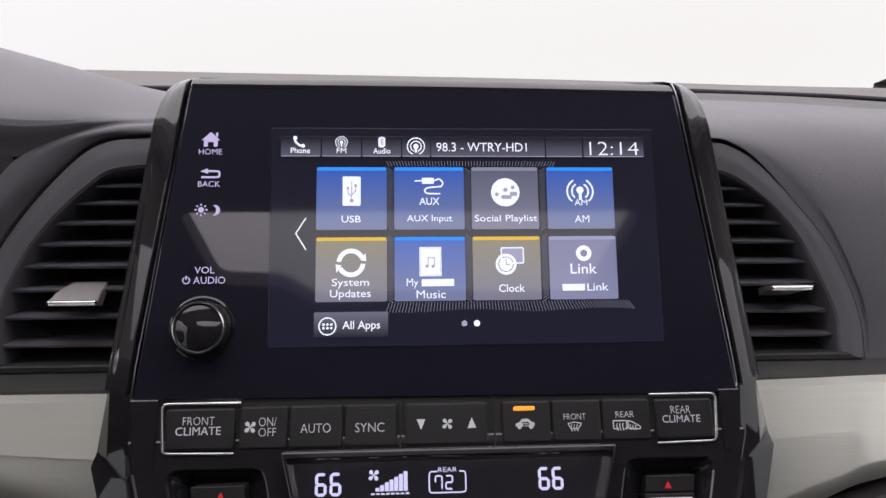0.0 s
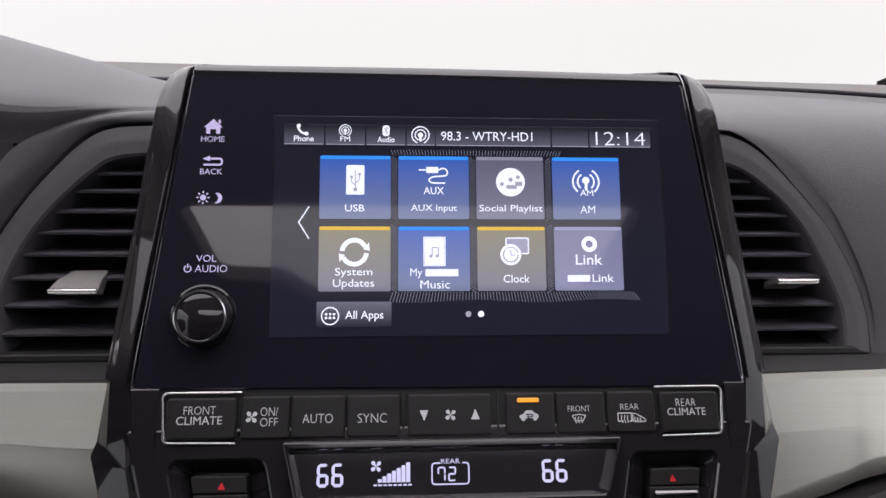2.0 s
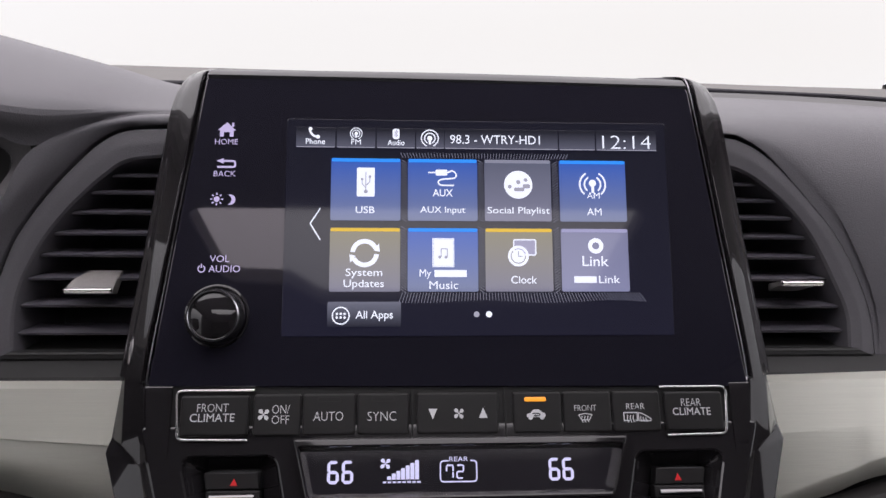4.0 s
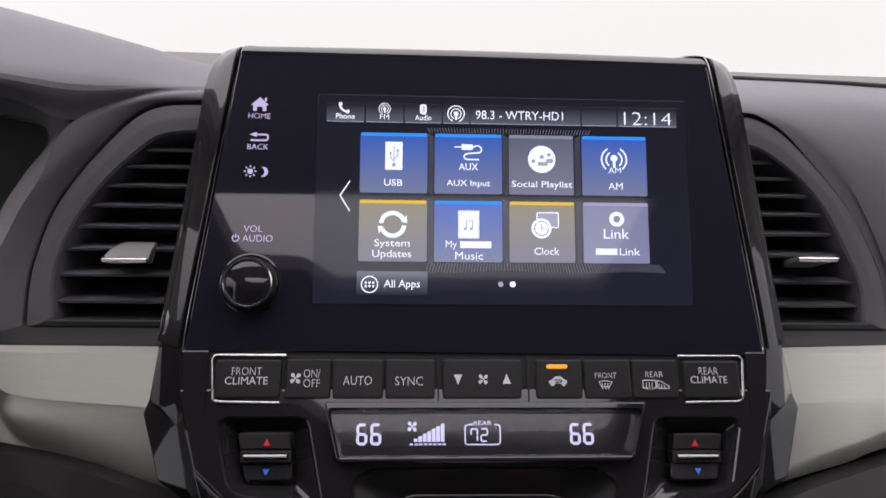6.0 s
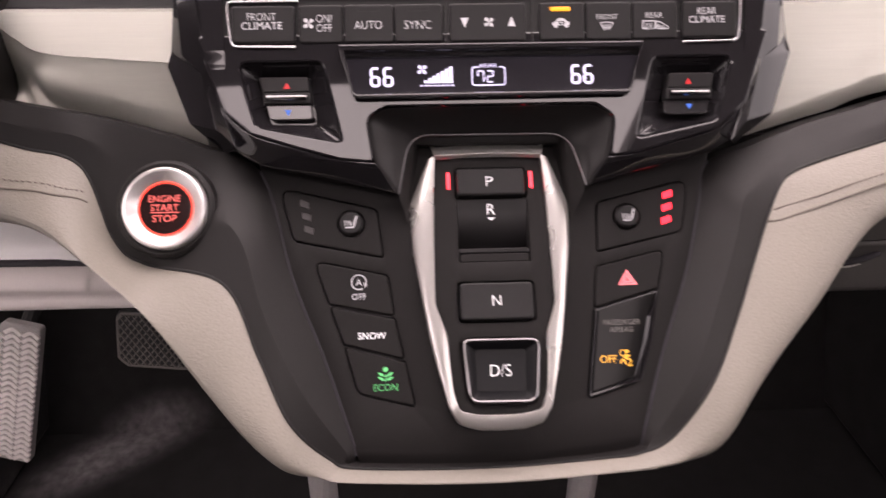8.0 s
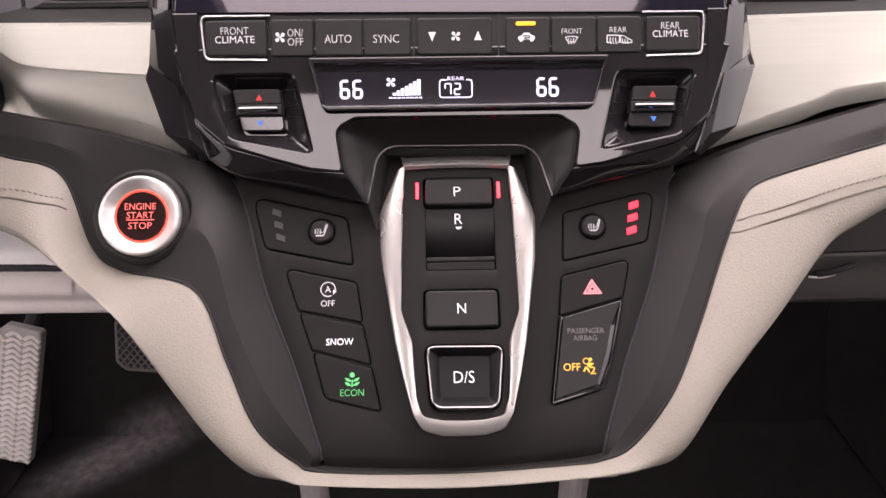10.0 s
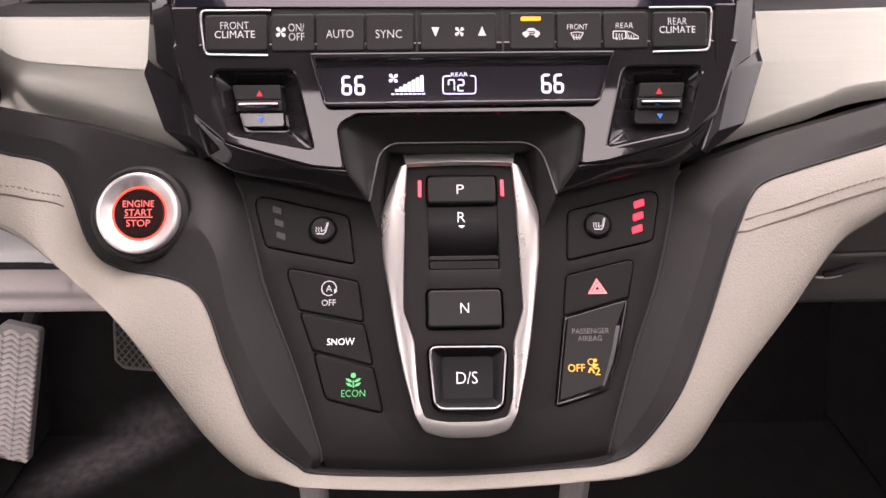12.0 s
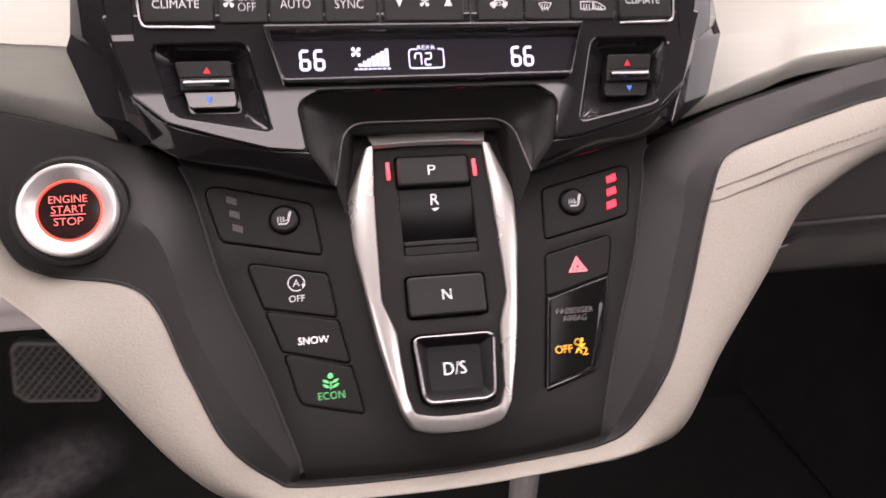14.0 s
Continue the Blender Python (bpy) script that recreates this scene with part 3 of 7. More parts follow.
# ---- air vents ----
def air_vent(s):
    """A quarter-round vent; s: 1 beside the passenger, -1 beside the driver."""
    word = "passenger" if s > 0 else "driver"
    v = thing("air_vent", (s * 0.18 + XV, 0.03, 0.83), f"black {word} side air vent with level slats and a silver-edged tab", "air vent", "centre air vents")
    out, inn = VENT_OUT[s], VENT_IN[s]
    P = lambda u, w, n: tuple(FV @ Vector((XV + s * u, w, n)))
    blend = lambda k, n: [P(u * (1 - k) + i_[0] * k, w * (1 - k) + i_[1] * k, n) for (u, w), i_ in zip(out, inn)]
    ring = [blend(0.0, -0.007), blend(0.03, -0.0006), blend(0.10, 0.0004), blend(0.5, 0.0008), blend(0.90, 0.0), blend(0.98, -0.0012), [P(u - 0.001, w - 0.001, -0.010) for u, w in inn], [P(u - 0.004, w - 0.003, -0.040) for u, w in inn]]
    part("surround", sheet(ring, 60, 36, sharp_across=True), SURROUND, v, "dark grey rounded surround")
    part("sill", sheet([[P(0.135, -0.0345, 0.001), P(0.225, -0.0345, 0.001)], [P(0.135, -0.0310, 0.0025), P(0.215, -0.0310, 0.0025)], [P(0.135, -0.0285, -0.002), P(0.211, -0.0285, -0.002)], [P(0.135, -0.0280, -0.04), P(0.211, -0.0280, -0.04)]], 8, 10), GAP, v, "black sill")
    # flat sheet closes the vent; the shade of its depth is in the colour
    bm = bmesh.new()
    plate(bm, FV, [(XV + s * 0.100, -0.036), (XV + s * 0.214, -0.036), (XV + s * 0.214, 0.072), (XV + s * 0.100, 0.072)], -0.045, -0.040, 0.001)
    part("duct", bm, HOLE, v, "near-black sheet for the unlit depth of the duct")

    def reach(w):
        for a, b in zip(inn, inn[1:]):
            if min(a[1], b[1]) <= w <= max(a[1], b[1]):
                return a[0] + (b[0] - a[0]) * (w - a[1]) / (b[1] - a[1])
        return 0.205
    for w in ((0.0590, 0.0500, 0.0398, 0.0292, 0.0183, 0.0066, -0.0068, -0.0205) if s < 0 else (0.0572, 0.0482, 0.0388, 0.0286, 0.0179, 0.0064, -0.0080, -0.0206)):
        x1 = reach(w - 0.001) + 0.001
        prof = [(-0.0045, w - 0.0004), (-0.0040, w + 0.0006), (-0.0060, w + 0.0016), (-0.0200, w + 0.0052), (-0.0200, w + 0.0036), (-0.0060, w - 0.0006)]
        bm = bmesh.new()
        ends = []
        for u in (0.120, x1):
            ends.append([bm.verts.new(P(u, ww, n)) for n, ww in prof])
        join(bm, ends[0], ends[1])
        bm.faces.new(ends[0])
        bm.faces.new(ends[1])
        bmesh.ops.recalc_face_normals(bm, faces=bm.faces)
        part("slat", bm, VENT, v)
    # the tab that turns the slats
    u0, u1 = (0.1700, 0.1920) if s > 0 else (0.1615, 0.1845)
    bm = bmesh.new()
    wt = (0.0115, 0.0060) if s < 0 else (0.0046, 0.0052)
    tw = 0.0015 if s < 0 else 0.0050
    rows = [((u0 + 0.003, u1 - 0.003), wt[0], -0.010), ((u0 + 0.001, u1 - 0.001), wt[1], 0.002), ((u0, u1), tw, 0.0072), ((u0 + 0.0004, u1 - 0.0004), tw - 0.0020, 0.0072), ((u0 + 0.001, u1 - 0.001), tw - 0.0025, 0.000), ((u0 + 0.003, u1 - 0.003), wt[0] - 0.0040, -0.010)]
    vs = [(bm.verts.new(P(a, w, n)), bm.verts.new(P(b, w, n))) for (a, b), w, n in rows]
    for i in range(len(vs)):
        a, b = vs[i - 1], vs[i]
        bm.faces.new((a[0], a[1], b[1], b[0]))
    bm.faces.new([p[0] for p in vs])
    bm.faces.new([p[1] for p in vs][::-1])
    bmesh.ops.bevel(bm, geom=list(bm.edges), offset=0.0004, segments=2, affect="EDGES")
    bmesh.ops.recalc_face_normals(bm, faces=bm.faces)
    tab = part("tab", bm, surface(f"grey_tab_{word}", (0.36, 0.34, 0.33), 0.34, metal=0.4, grain=900), v, "grey adjuster tab")
    bm = bmesh.new()
    a, b = Vector(P(u0 + 0.0003, tw - 0.0010, 0.0078)), Vector(P(u1 - 0.0003, tw - 0.0010, 0.0078))
    block(bm, (a + b) / 2, ((b - a).length, 0.0020, 0.0026), (20, 0, 0), 0.0006, 2)
    part("chrome_edge", bm, CHROME, tab, "bright chrome edge")
    return v


air_vent(1)
air_vent(-1)

# ---- instruments and steering column at the edge of view ----
cluster = thing("instrument_cluster", (-0.34, 0.12, 0.84), "instrument cluster with a blue lit screen under the hood", "instrument cluster")
bm = bmesh.new()
plate(bm, fr(0.135, 0.84, 15), rect(-0.56, -0.075, -0.235, 0.062, 0.03), -0.01, 0.0, 0.002)
part("backplate", bm, surface("cluster_black", (0.010, 0.010, 0.012), 0.35), cluster)
bm = bmesh.new()
plate(bm, fr(0.134, 0.84, 15), rect(-0.50, -0.058, -0.306, 0.045, 0.004), 0.0, 0.003, 0.0008)
scr = part("screen", bm, BLUE_LCD, cluster, "blue lit gauge screen")
Ink(fr(0.134, 0.84, 15), 0.0034).box(-0.335, -0.046, -0.309, -0.030).done("status_bar", GREEN, scr, "green status bar")
Ink(fr(0.134, 0.84, 15), 0.0034).arc(-0.385, -0.002, 0.046, 0.049, -60, 100).done("dial_arc", lamp("dial_cyan", (0.1, 0.5, 0.9), 0.8), scr)
part("gauge_bracket", quick(fr(0.131, 0.84, 15), fillet([(-0.3300, 0.0240), (-0.3040, 0.0155), (-0.2888, 0.0078), (-0.2945, -0.0060), (-0.3040, -0.0175), (-0.3300, -0.0300)], 0.0015), -0.008, 0.002, 0.001), surface("pale_gauge_plastic", (0.62, 0.60, 0.62), 0.4, grain=900), cluster, "pale grey bracket beside the dial")
rim = [(-0.246, 0.012, 0.790), (-0.243, 0.021, 0.812), (-0.2315, 0.031, 0.843), (-0.221, 0.0375, 0.8615), (-0.2085, 0.047, 0.8860), (-0.225, 0.050, 0.8975), (-0.30, 0.042, 0.903), (-0.45, 0.040, 0.903)]
rim2 = [(-0.262, 0.020, 0.790), (-0.258, 0.030, 0.812), (-0.248, 0.045, 0.843), (-0.240, 0.055, 0.8600), (-0.2300, 0.065, 0.8780), (-0.245, 0.070, 0.8880), (-0.31, 0.070, 0.893), (-0.45, 0.070, 0.893)]
rim3 = [(-0.282, 0.125, 0.790), (-0.280, 0.125, 0.812), (-0.270, 0.125, 0.843), (-0.262, 0.125, 0.8580), (-0.2550, 0.125, 0.8720), (-0.268, 0.125, 0.8800), (-0.33, 0.125, 0.885), (-0.45, 0.125, 0.885)]
part("bezel_wall", sheet([rim, rim2, rim3], 50, 12), surface("glossy_cluster_wall", (0.15, 0.144, 0.15), 0.24, grain=900), cluster, "glossy black wall round the gauges")

column = thing("steering_column_cover", (-0.29, -0.02, 0.76), "black moulded steering column cover", "steering column")
bm = bmesh.new()
block(bm, (-0.302, -0.048, 0.7906), (0.125, 0.231, 0.075), (-18, 0, 0), 0.026, 5)
part("shroud", bm, PLASTIC, column)
bm = bmesh.new()
tube(bm, catmull([(-0.245, 0.010, 0.8045), (-0.250, -0.006, 0.802), (-0.262, -0.02, 0.798), (-0.30, -0.03, 0.79)], 12), 0.0075, 12)
part("stalk", bm, PLASTIC, column, "black wiper stalk")
bm = bmesh.new()
tube(bm, catmull([(-0.2445, 0.0115, 0.8048), (-0.2475, 0.001, 0.8035)], 4), 0.0079, 12)
part("stalk_ring", bm, CHROME, column, "chrome ring")

# ---- centre stack ----
stack = thing("center_stack", (XC, 0.0, 0.80), "tall piano-black centre stack with a faceted outline", "center stack")


def cheek(s, rows):
    """A side of the stack: rows of (height, inner half width, outer half width, depth)."""
    steps, n = [], 60
    heights = [r[0] for r in rows]
    for i in range(n + 1):
        z = heights[0] + (heights[-1] - heights[0]) * (i / n) ** 1.6
        j = next((k for k in range(len(rows) - 2) if heights[k + 1] <= z), len(rows) - 2)
        f = (heights[j] - z) / (heights[j] - heights[j + 1])
        steps.append([rows[j][k] + (rows[j + 1][k] - rows[j][k]) * f for k in range(4)])
    for turn in range(3):
        steps = [steps[0]] + [[(a + 2 * b + c) / 4 for a, b, c in zip(*steps[i - 1:i + 2])] for i in range(1, n)] + [steps[-1]]
    lines = []
    for k in range(6):
        line = []
        for z, a, b, y in steps:
            c = -0.0035
            x, d = [(a - 0.001, 0.012), (a + 0.0012, 0.0008), (a + 0.0030, 0.0), (a + (b - a) * 0.72, 0.0050), (b, 0.0140), (b - 0.003, 0.060)][k]
            line.append((c + s * x, y + d, z))
        lines.append(line)
    return part("side_cheek", sheet(lines, 90, 26), GLOSS, stack)


UP = [(0.9272, 0.1100, 0.1150, 0.0450), (0.9262, 0.1138, 0.1205, 0.0375), (0.923, 0.1144, 0.1265, 0.0345), (0.917, 0.1154, 0.1305, 0.0315), (0.908, 0.1168, 0.1332, 0.0275), (0.883, 0.1208, 0.1365, 0.0172), (0.8575, 0.1248, 0.1399, 0.0070), (0.832, 0.1288, 0.1435, -0.0032), (0.808, 0.1325, 0.1470, -0.0128), (0.7945, 0.1342, 0.1490, -0.0180)]
LO = [(0.7945, 0.1342, 0.1490, -0.0180), (0.7660, 0.1310, 0.1530, -0.0325), (0.7322, 0.1182, 0.1390, -0.0520)]
for s in (-1, 1):
    cheek(s, UP)
    # faceted lower wing: an inner face and an undercut outer face that meet in a ridge
    at, low = lambda x, y, z: (-0.0035 + s * x, y, z), 0.0030 if s < 0 else 0.0
    pts = {"lip0": (0.1342, -0.0180, 0.7945), "rise0": (0.1372, -0.0180, 0.7945), "ridge0": (0.1449, -0.0130, 0.7945), "out0": (0.1490, -0.0040, 0.7945), "back0": (0.1460, 0.0420, 0.7945),
           "lip1": (0.1310, -0.0325, 0.7660), "rise1": (0.1346, -0.0302, 0.7645 - low), "ridge1": (0.1440, -0.0250, 0.7690), "out1": (0.1500, -0.0190, 0.7716 - low), "kink": (0.1532, -0.0213, 0.7659 - low), "back1": (0.1515, 0.0275, 0.7655),
           "lip2": (0.1182, -0.0520, 0.7322), "rise2": (0.1288, -0.0414, 0.7368), "foot": (0.1422, -0.0388, 0.7399), "back2": (0.1360, 0.0100, 0.7215), "in0": (0.1332, -0.0060, 0.7945), "in1": (0.1300, -0.0205, 0.7660), "in2": (0.1172, -0.0400, 0.7322), "heel": (0.1290, -0.0340, 0.7225)}
    bm = bmesh.new()
    vs = {n_: bm.verts.new(at(*p)) for n_, p in pts.items()}
    for f in ("in0 lip0 lip1 in1", "in1 lip1 lip2 in2", "lip0 rise0 rise1 lip1", "lip1 rise1 rise2 lip2", "rise0 ridge0 ridge1 rise1", "ridge0 out0 out1 ridge1", "rise1 ridge1 out1", "rise1 out1 kink", "rise1 kink foot rise2", "out0 back0 back1 kink out1", "kink back1 back2 foot", "lip2 rise2 foot heel", "heel foot back2"):
        bm.faces.new([vs[n_] for n_ in f.split()])
    bmesh.ops.recalc_face_normals(bm, faces=bm.faces)
    inner = [e_ for e_ in bm.edges if len(e_.link_faces) == 2]
    bmesh.ops.bevel(bm, geom=inner, offset=0.0007, segments=2, affect="EDGES", profile=0.5)
    part("side_wing", bm, GLOSS, stack, "faceted lower wing", smooth=14)
    # bright line where the cheek meets the glass
    bm = bmesh.new()
    tube(bm, catmull([(-0.0035 + s * (a - 0.0002), y + 0.0016, z) for z, a, b, y in UP[1:]], 30), 0.0006, 6)
    part("edge_line", bm, surface("dark_chrome_line", (0.30, 0.29, 0.31), 0.2, metal=1.0), stack, "thin dark chrome line")
    bm = bmesh.new()
    tube(bm, catmull([(-0.0035 + s * (a - 0.0004), y + 0.0016, z) for z, a, b, y in (LO[0], LO[1], (0.7470, 0.1238, 0, -0.0434))], 24, True), 0.0006, 6)
    part("edge_line", bm, bpy.data.materials["dark_chrome_line"], stack, "thin dark chrome line")

part("display_glass", quick(FA, fillet([(-0.1368, 0.0030), (0.1302, 0.0010), (0.1092, 0.1425), (-0.1172, 0.1445)], [0.0015, 0.0015, 0.004, 0.004]), -0.014, 0.0, 0.0007), GLASS_BLACK, stack, "gloss black glass round the display")
part("crown", sheet([[(-0.1165, 0.0330, 0.9244), (0, 0.0330, 0.9240), (0.1085, 0.0325, 0.9228)], [(-0.1165, 0.0370, 0.9262), (0, 0.0375, 0.9262), (0.1085, 0.0370, 0.9250)], [(-0.1165, 0.0450, 0.9266), (0, 0.0450, 0.9268), (0.1085, 0.0450, 0.9254)], [(-0.1165, 0.0800, 0.9225), (0, 0.0800, 0.9235), (0.1085, 0.0800, 0.9215)]], 20, 8, back=(0, 0, -0.02)), surface("satin_black_crown", (0.015, 0.015, 0.017), 0.35, grain=900), stack, "satin black top edge")
part("key_bed", quick(FB, fillet([(-0.1310, -0.0300), (0.1240, -0.0300), (0.1280, 0.0020), (-0.1340, 0.0040)], 0.001), -0.014, -0.0015, 0.0008), GAP, stack)
for s, u1 in ((-1, -0.1256), (1, 0.1208)):
    rows = [[tuple(F_ @ Vector((u, v, n))) for u in (-0.0035 + s * h_, u1)] for F_, v, n, h_ in ((FA, 0.0060, -0.0035, 0.1336), (FA, 0.0036, -0.0004, 0.1338), (FB, -0.0040, 0.0001, 0.1334), (FB, -0.0130, 0.0, 0.1326), (FB, -0.0220, 0.0, 0.1317), (FF, -0.0010, 0.0004, 0.1308), (FF, -0.0060, 0.00012, 0.1302), (FF, -0.0100, 0.00002, 0.1288))]
    part("key_side", sheet(rows, 4, 30), GLOSS, stack, "gloss black cheek beside the keys", smooth=60)
well_l = fillet([(-0.1200, -0.0072), (-0.0806, -0.0072), (-0.0722, -0.0452), (-0.1118, -0.0372)], [0.004, 0.005, 0.002, 0.006])
well_r = fillet([(0.1150, -0.0072), (0.0766, -0.0072), (0.0682, -0.0452), (0.1075, -0.0372)], [0.004, 0.005, 0.002, 0.006])
lcd_hole = [tuple((FF.inverted() @ FL @ Vector((u, v, -0.003))).xy) for u, v in ((-0.0652, -0.0204), (0.0634, -0.0200), (0.0694, -0.0006), (-0.0700, -0.0006))]
low_l = [(-0.1284, -0.0285), (-0.1144, -0.0407), (-0.0939, -0.0473), (-0.0736, -0.0531), (-0.0571, -0.0549)]
low_r = [(0.1221, -0.0285), (0.1080, -0.0412), (0.0880, -0.0470), (0.0690, -0.0522), (0.0547, -0.0540)]
foot_l = [(-0.1245, -0.0465), (-0.1120, -0.0540), (-0.0900, -0.0592), (-0.0690, -0.0641), (-0.0478, -0.0691)]
foot_r = [(0.1186, -0.0450), (0.1050, -0.0522), (0.0860, -0.0568), (0.0670, -0.0616), (0.0465, -0.0667)]
fascia_edge = [(-0.1386, 0.0060)] + low_l + [(-0.0601, -0.0335), (-0.0510, -0.0288), (0.0480, -0.0288), (0.0571, -0.0346)] + low_r[::-1] + [(0.1330, 0.0060)]
part("lower_fascia", quick(FF, fillet(fascia_edge, [0.0025, 0.004, 0.006, 0.02, 0.01, 0.0028, 0.006, 0.006, 0.006, 0.006, 0.0028, 0.01, 0.02, 0.006, 0.004, 0.0025]), -0.012, 0.0, 0.0012, [well_l, well_r, lcd_hole]), GLOSS, stack, "gloss black lower fascia")
# under-facets that turn in towards the switch panel
on = lambda p, n: tuple(FF @ Vector((p[0], p[1], n)))
for a_, b_ in ((low_l, foot_l), (low_r, foot_r)):
    rows = [[on(p, -0.0012) for p in a_], [on(Vector(p) * 0.9 + Vector(q_) * 0.1, -0.0008) for p, q_ in zip(a_, b_)], [on(Vector(p) * 0.1 + Vector(q_) * 0.9, -0.0065) for p, q_ in zip(a_, b_)], [on(q_, -0.0085) for q_ in b_]]
    part("under_facet", sheet(rows, 33, 13, back=(0, 0.012, 0.002)), GLOSS, stack, "gloss black facet turned in under the fascia")
# hollow over the gear selector
tip_l, tip_r = on(foot_l[-1], -0.007), on(foot_r[-1], -0.007)
lip = [tip_l, on(low_l[-1], -0.001), on((-0.0601, -0.0335), -0.001), on((-0.0510, -0.0288), -0.001), on((0.0480, -0.0288), -0.001), on((0.0571, -0.0346), -0.001), on(low_r[-1], -0.001), tip_r]
crown_l, crown_r = (-0.0408, -0.0392, 0.7322), (0.0374, -0.0392, 0.7318)
arch_line = soft_path([tuple(Vector(tip_l) + Vector((0.0012, 0.0010, -0.0005))), crown_l, crown_r, tuple(Vector(tip_r) + Vector((-0.0012, 0.0010, -0.0005)))], 0.0105, 10)
lip_line = catmull(soft_path(lip, 0.0040, 4), 61, True)
fold = catmull(arch_line, 61, True)
drop = [tuple(Vector(p).lerp(Vector(q_), 0.5) + Vector((0, 0.0016, 0.0))) for p, q_ in zip(lip_line, fold)]
part("hollow", sheet([lip_line, [tuple(Vector(p).lerp(Vector(q_), 0.12) + Vector((0, 0.0012, 0))) for p, q_ in zip(lip_line, fold)], drop, fold, [tuple(Vector(p) + Vector((0, 0.0012, -0.0009))) for p in fold]], 61, 22, sharp_along=True), HOLLOW, stack, "smooth black hollow over the gear selector", smooth=35)
bm = bmesh.new()
tube(bm, [tuple(Vector(p) + Vector((0, -0.0003, 0.0001))) for p in arch_line], 0.00042, 6)
part("hollow_edge", bm, surface("dim_edge_line", (0.20, 0.195, 0.20), 0.35, metal=1.0), stack, "thin grey edge line")
bm = bmesh.new()
block(bm, (XC, 0.045, 0.80), (0.225, 0.10, 0.20), (-22, 0, 0), 0.004, 2)
part("core", bm, GAP, stack)

# ---- touch print on the glass ----
touch = thing("touch_keys", tuple(FA @ Vector((-0.108, 0.085, 0))), "row of lit white touch icons on the black glass", "touch keys")
N = 0.0003
k = Ink(FA, N)
k.poly([(-0.1113, 0.1180), (-0.1071, 0.1219), (-0.1029, 0.1180), (-0.1040, 0.1180), (-0.1040, 0.1151), (-0.1058, 0.1151), (-0.1058, 0.1172), (-0.1084, 0.1172), (-0.1084, 0.1151), (-0.1102, 0.1151), (-0.1102, 0.1180)]).box(-0.1049, 0.1198, -0.1039, 0.1216)
k.word("HOME", -0.1071, 0.1127, 0.0103, 0.0026).done("home_icon", ICON, touch)
k = Ink(FA, N)
k.line(soft_path([(-0.1085, 0.1037), (-0.1028, 0.1037), (-0.1028, 0.1009), (-0.1108, 0.1009)], 0.0012, 6), 0.0009).poly([(-0.1113, 0.1037), (-0.1080, 0.1050), (-0.1080, 0.1024)])
k.word("BACK", -0.1073, 0.0978, 0.0098, 0.0026).done("back_icon", ICON, touch)
k = Ink(FA, N)
k.disc(-0.1104, 0.0860, 0.0013)
for i in range(8):
    a = radians(45 * i)
    k.line([(-0.1104 + 0.0019 * math.cos(a), 0.0860 + 0.0019 * math.sin(a)), (-0.1104 + 0.0029 * math.cos(a), 0.0860 + 0.0029 * math.sin(a))], 0.0006)
outer = [(-0.1045 + 0.0024 * math.cos(radians(a)), 0.0858 + 0.0024 * math.sin(radians(a))) for a in range(-110, 111, 20)]
inn_ = [(-0.1062 + 0.0024 * math.cos(radians(a)), 0.0858 + 0.0024 * math.sin(radians(a))) for a in range(80, -81, -20)]
k.poly(outer + inn_).done("day_night_icon", ICON, touch)
k = Ink(FA, N)
k.word("VOL", -0.1080, 0.0590, 0.0086, 0.0030).word("AUDIO", -0.1058, 0.0545, 0.0138, 0.0031)
k.arc(-0.1158, 0.0545, 0.0012, 0.0017, 120, 420).box(-0.1161, 0.0548, -0.1155, 0.0566).done("volume_print", ICON, touch)

# ---- volume knob ----
knob = thing("volume_knob", tuple(FA @ Vector((-0.1082, 0.0336, 0))), "round gloss black volume knob with a bright ring", "knob")


def lathe(M, u, v, prof, k=48):
    bm = bmesh.new()
    rings = [ring_of(bm, M, circle(u, v, r, k), n) for r, n in prof]
    for a, b in zip(rings, rings[1:]):
        join(bm, a, b)
    bm.faces.new(rings[-1])
    bmesh.ops.recalc_face_normals(bm, faces=bm.faces)
    return bm


part("collar", lathe(FA, -0.1082, 0.0336, [(0.0140, -0.0006), (0.0140, 0.0004), (0.0132, 0.0008), (0.0124, 0.0002), (0.0121, -0.0006)]), GLOSS, knob)
part("grip", lathe(FA, -0.1082, 0.0336, [(0.0119, 0.0000), (0.0117, 0.0046), (0.0113, 0.0056), (0.0104, 0.0058), (0.0098, 0.0054), (0.0094, 0.0050)]), surface("knurled_knob_black", (0.014, 0.014, 0.016), 0.2, grain=2500, bump=0.15), knob)
bm = lathe(FA, -0.1082, 0.0336, [(0.0112, 0.0055), (0.0110, 0.0060), (0.0105, 0.0061), (0.0102, 0.0056)])
bmesh.ops.delete(bm, geom=[f for f in bm.faces if len(f.verts) > 4], context="FACES")
part("ring", bm, surface("knob_ring_chrome", (0.55, 0.55, 0.58), 0.14, metal=1.0), knob, "thin chrome ring")
part("cap", lathe(FA, -0.1082, 0.0336, [(0.0103, 0.0050), (0.0100, 0.0055)] + [(0.0232 * math.sin(radians(a)), 0.0055 + 0.0232 * (math.cos(radians(a)) - math.cos(radians(24.5)))) for a in (24.5, 21, 17, 13, 9, 5, 1)]), GLOSS, knob, "domed gloss black cap")

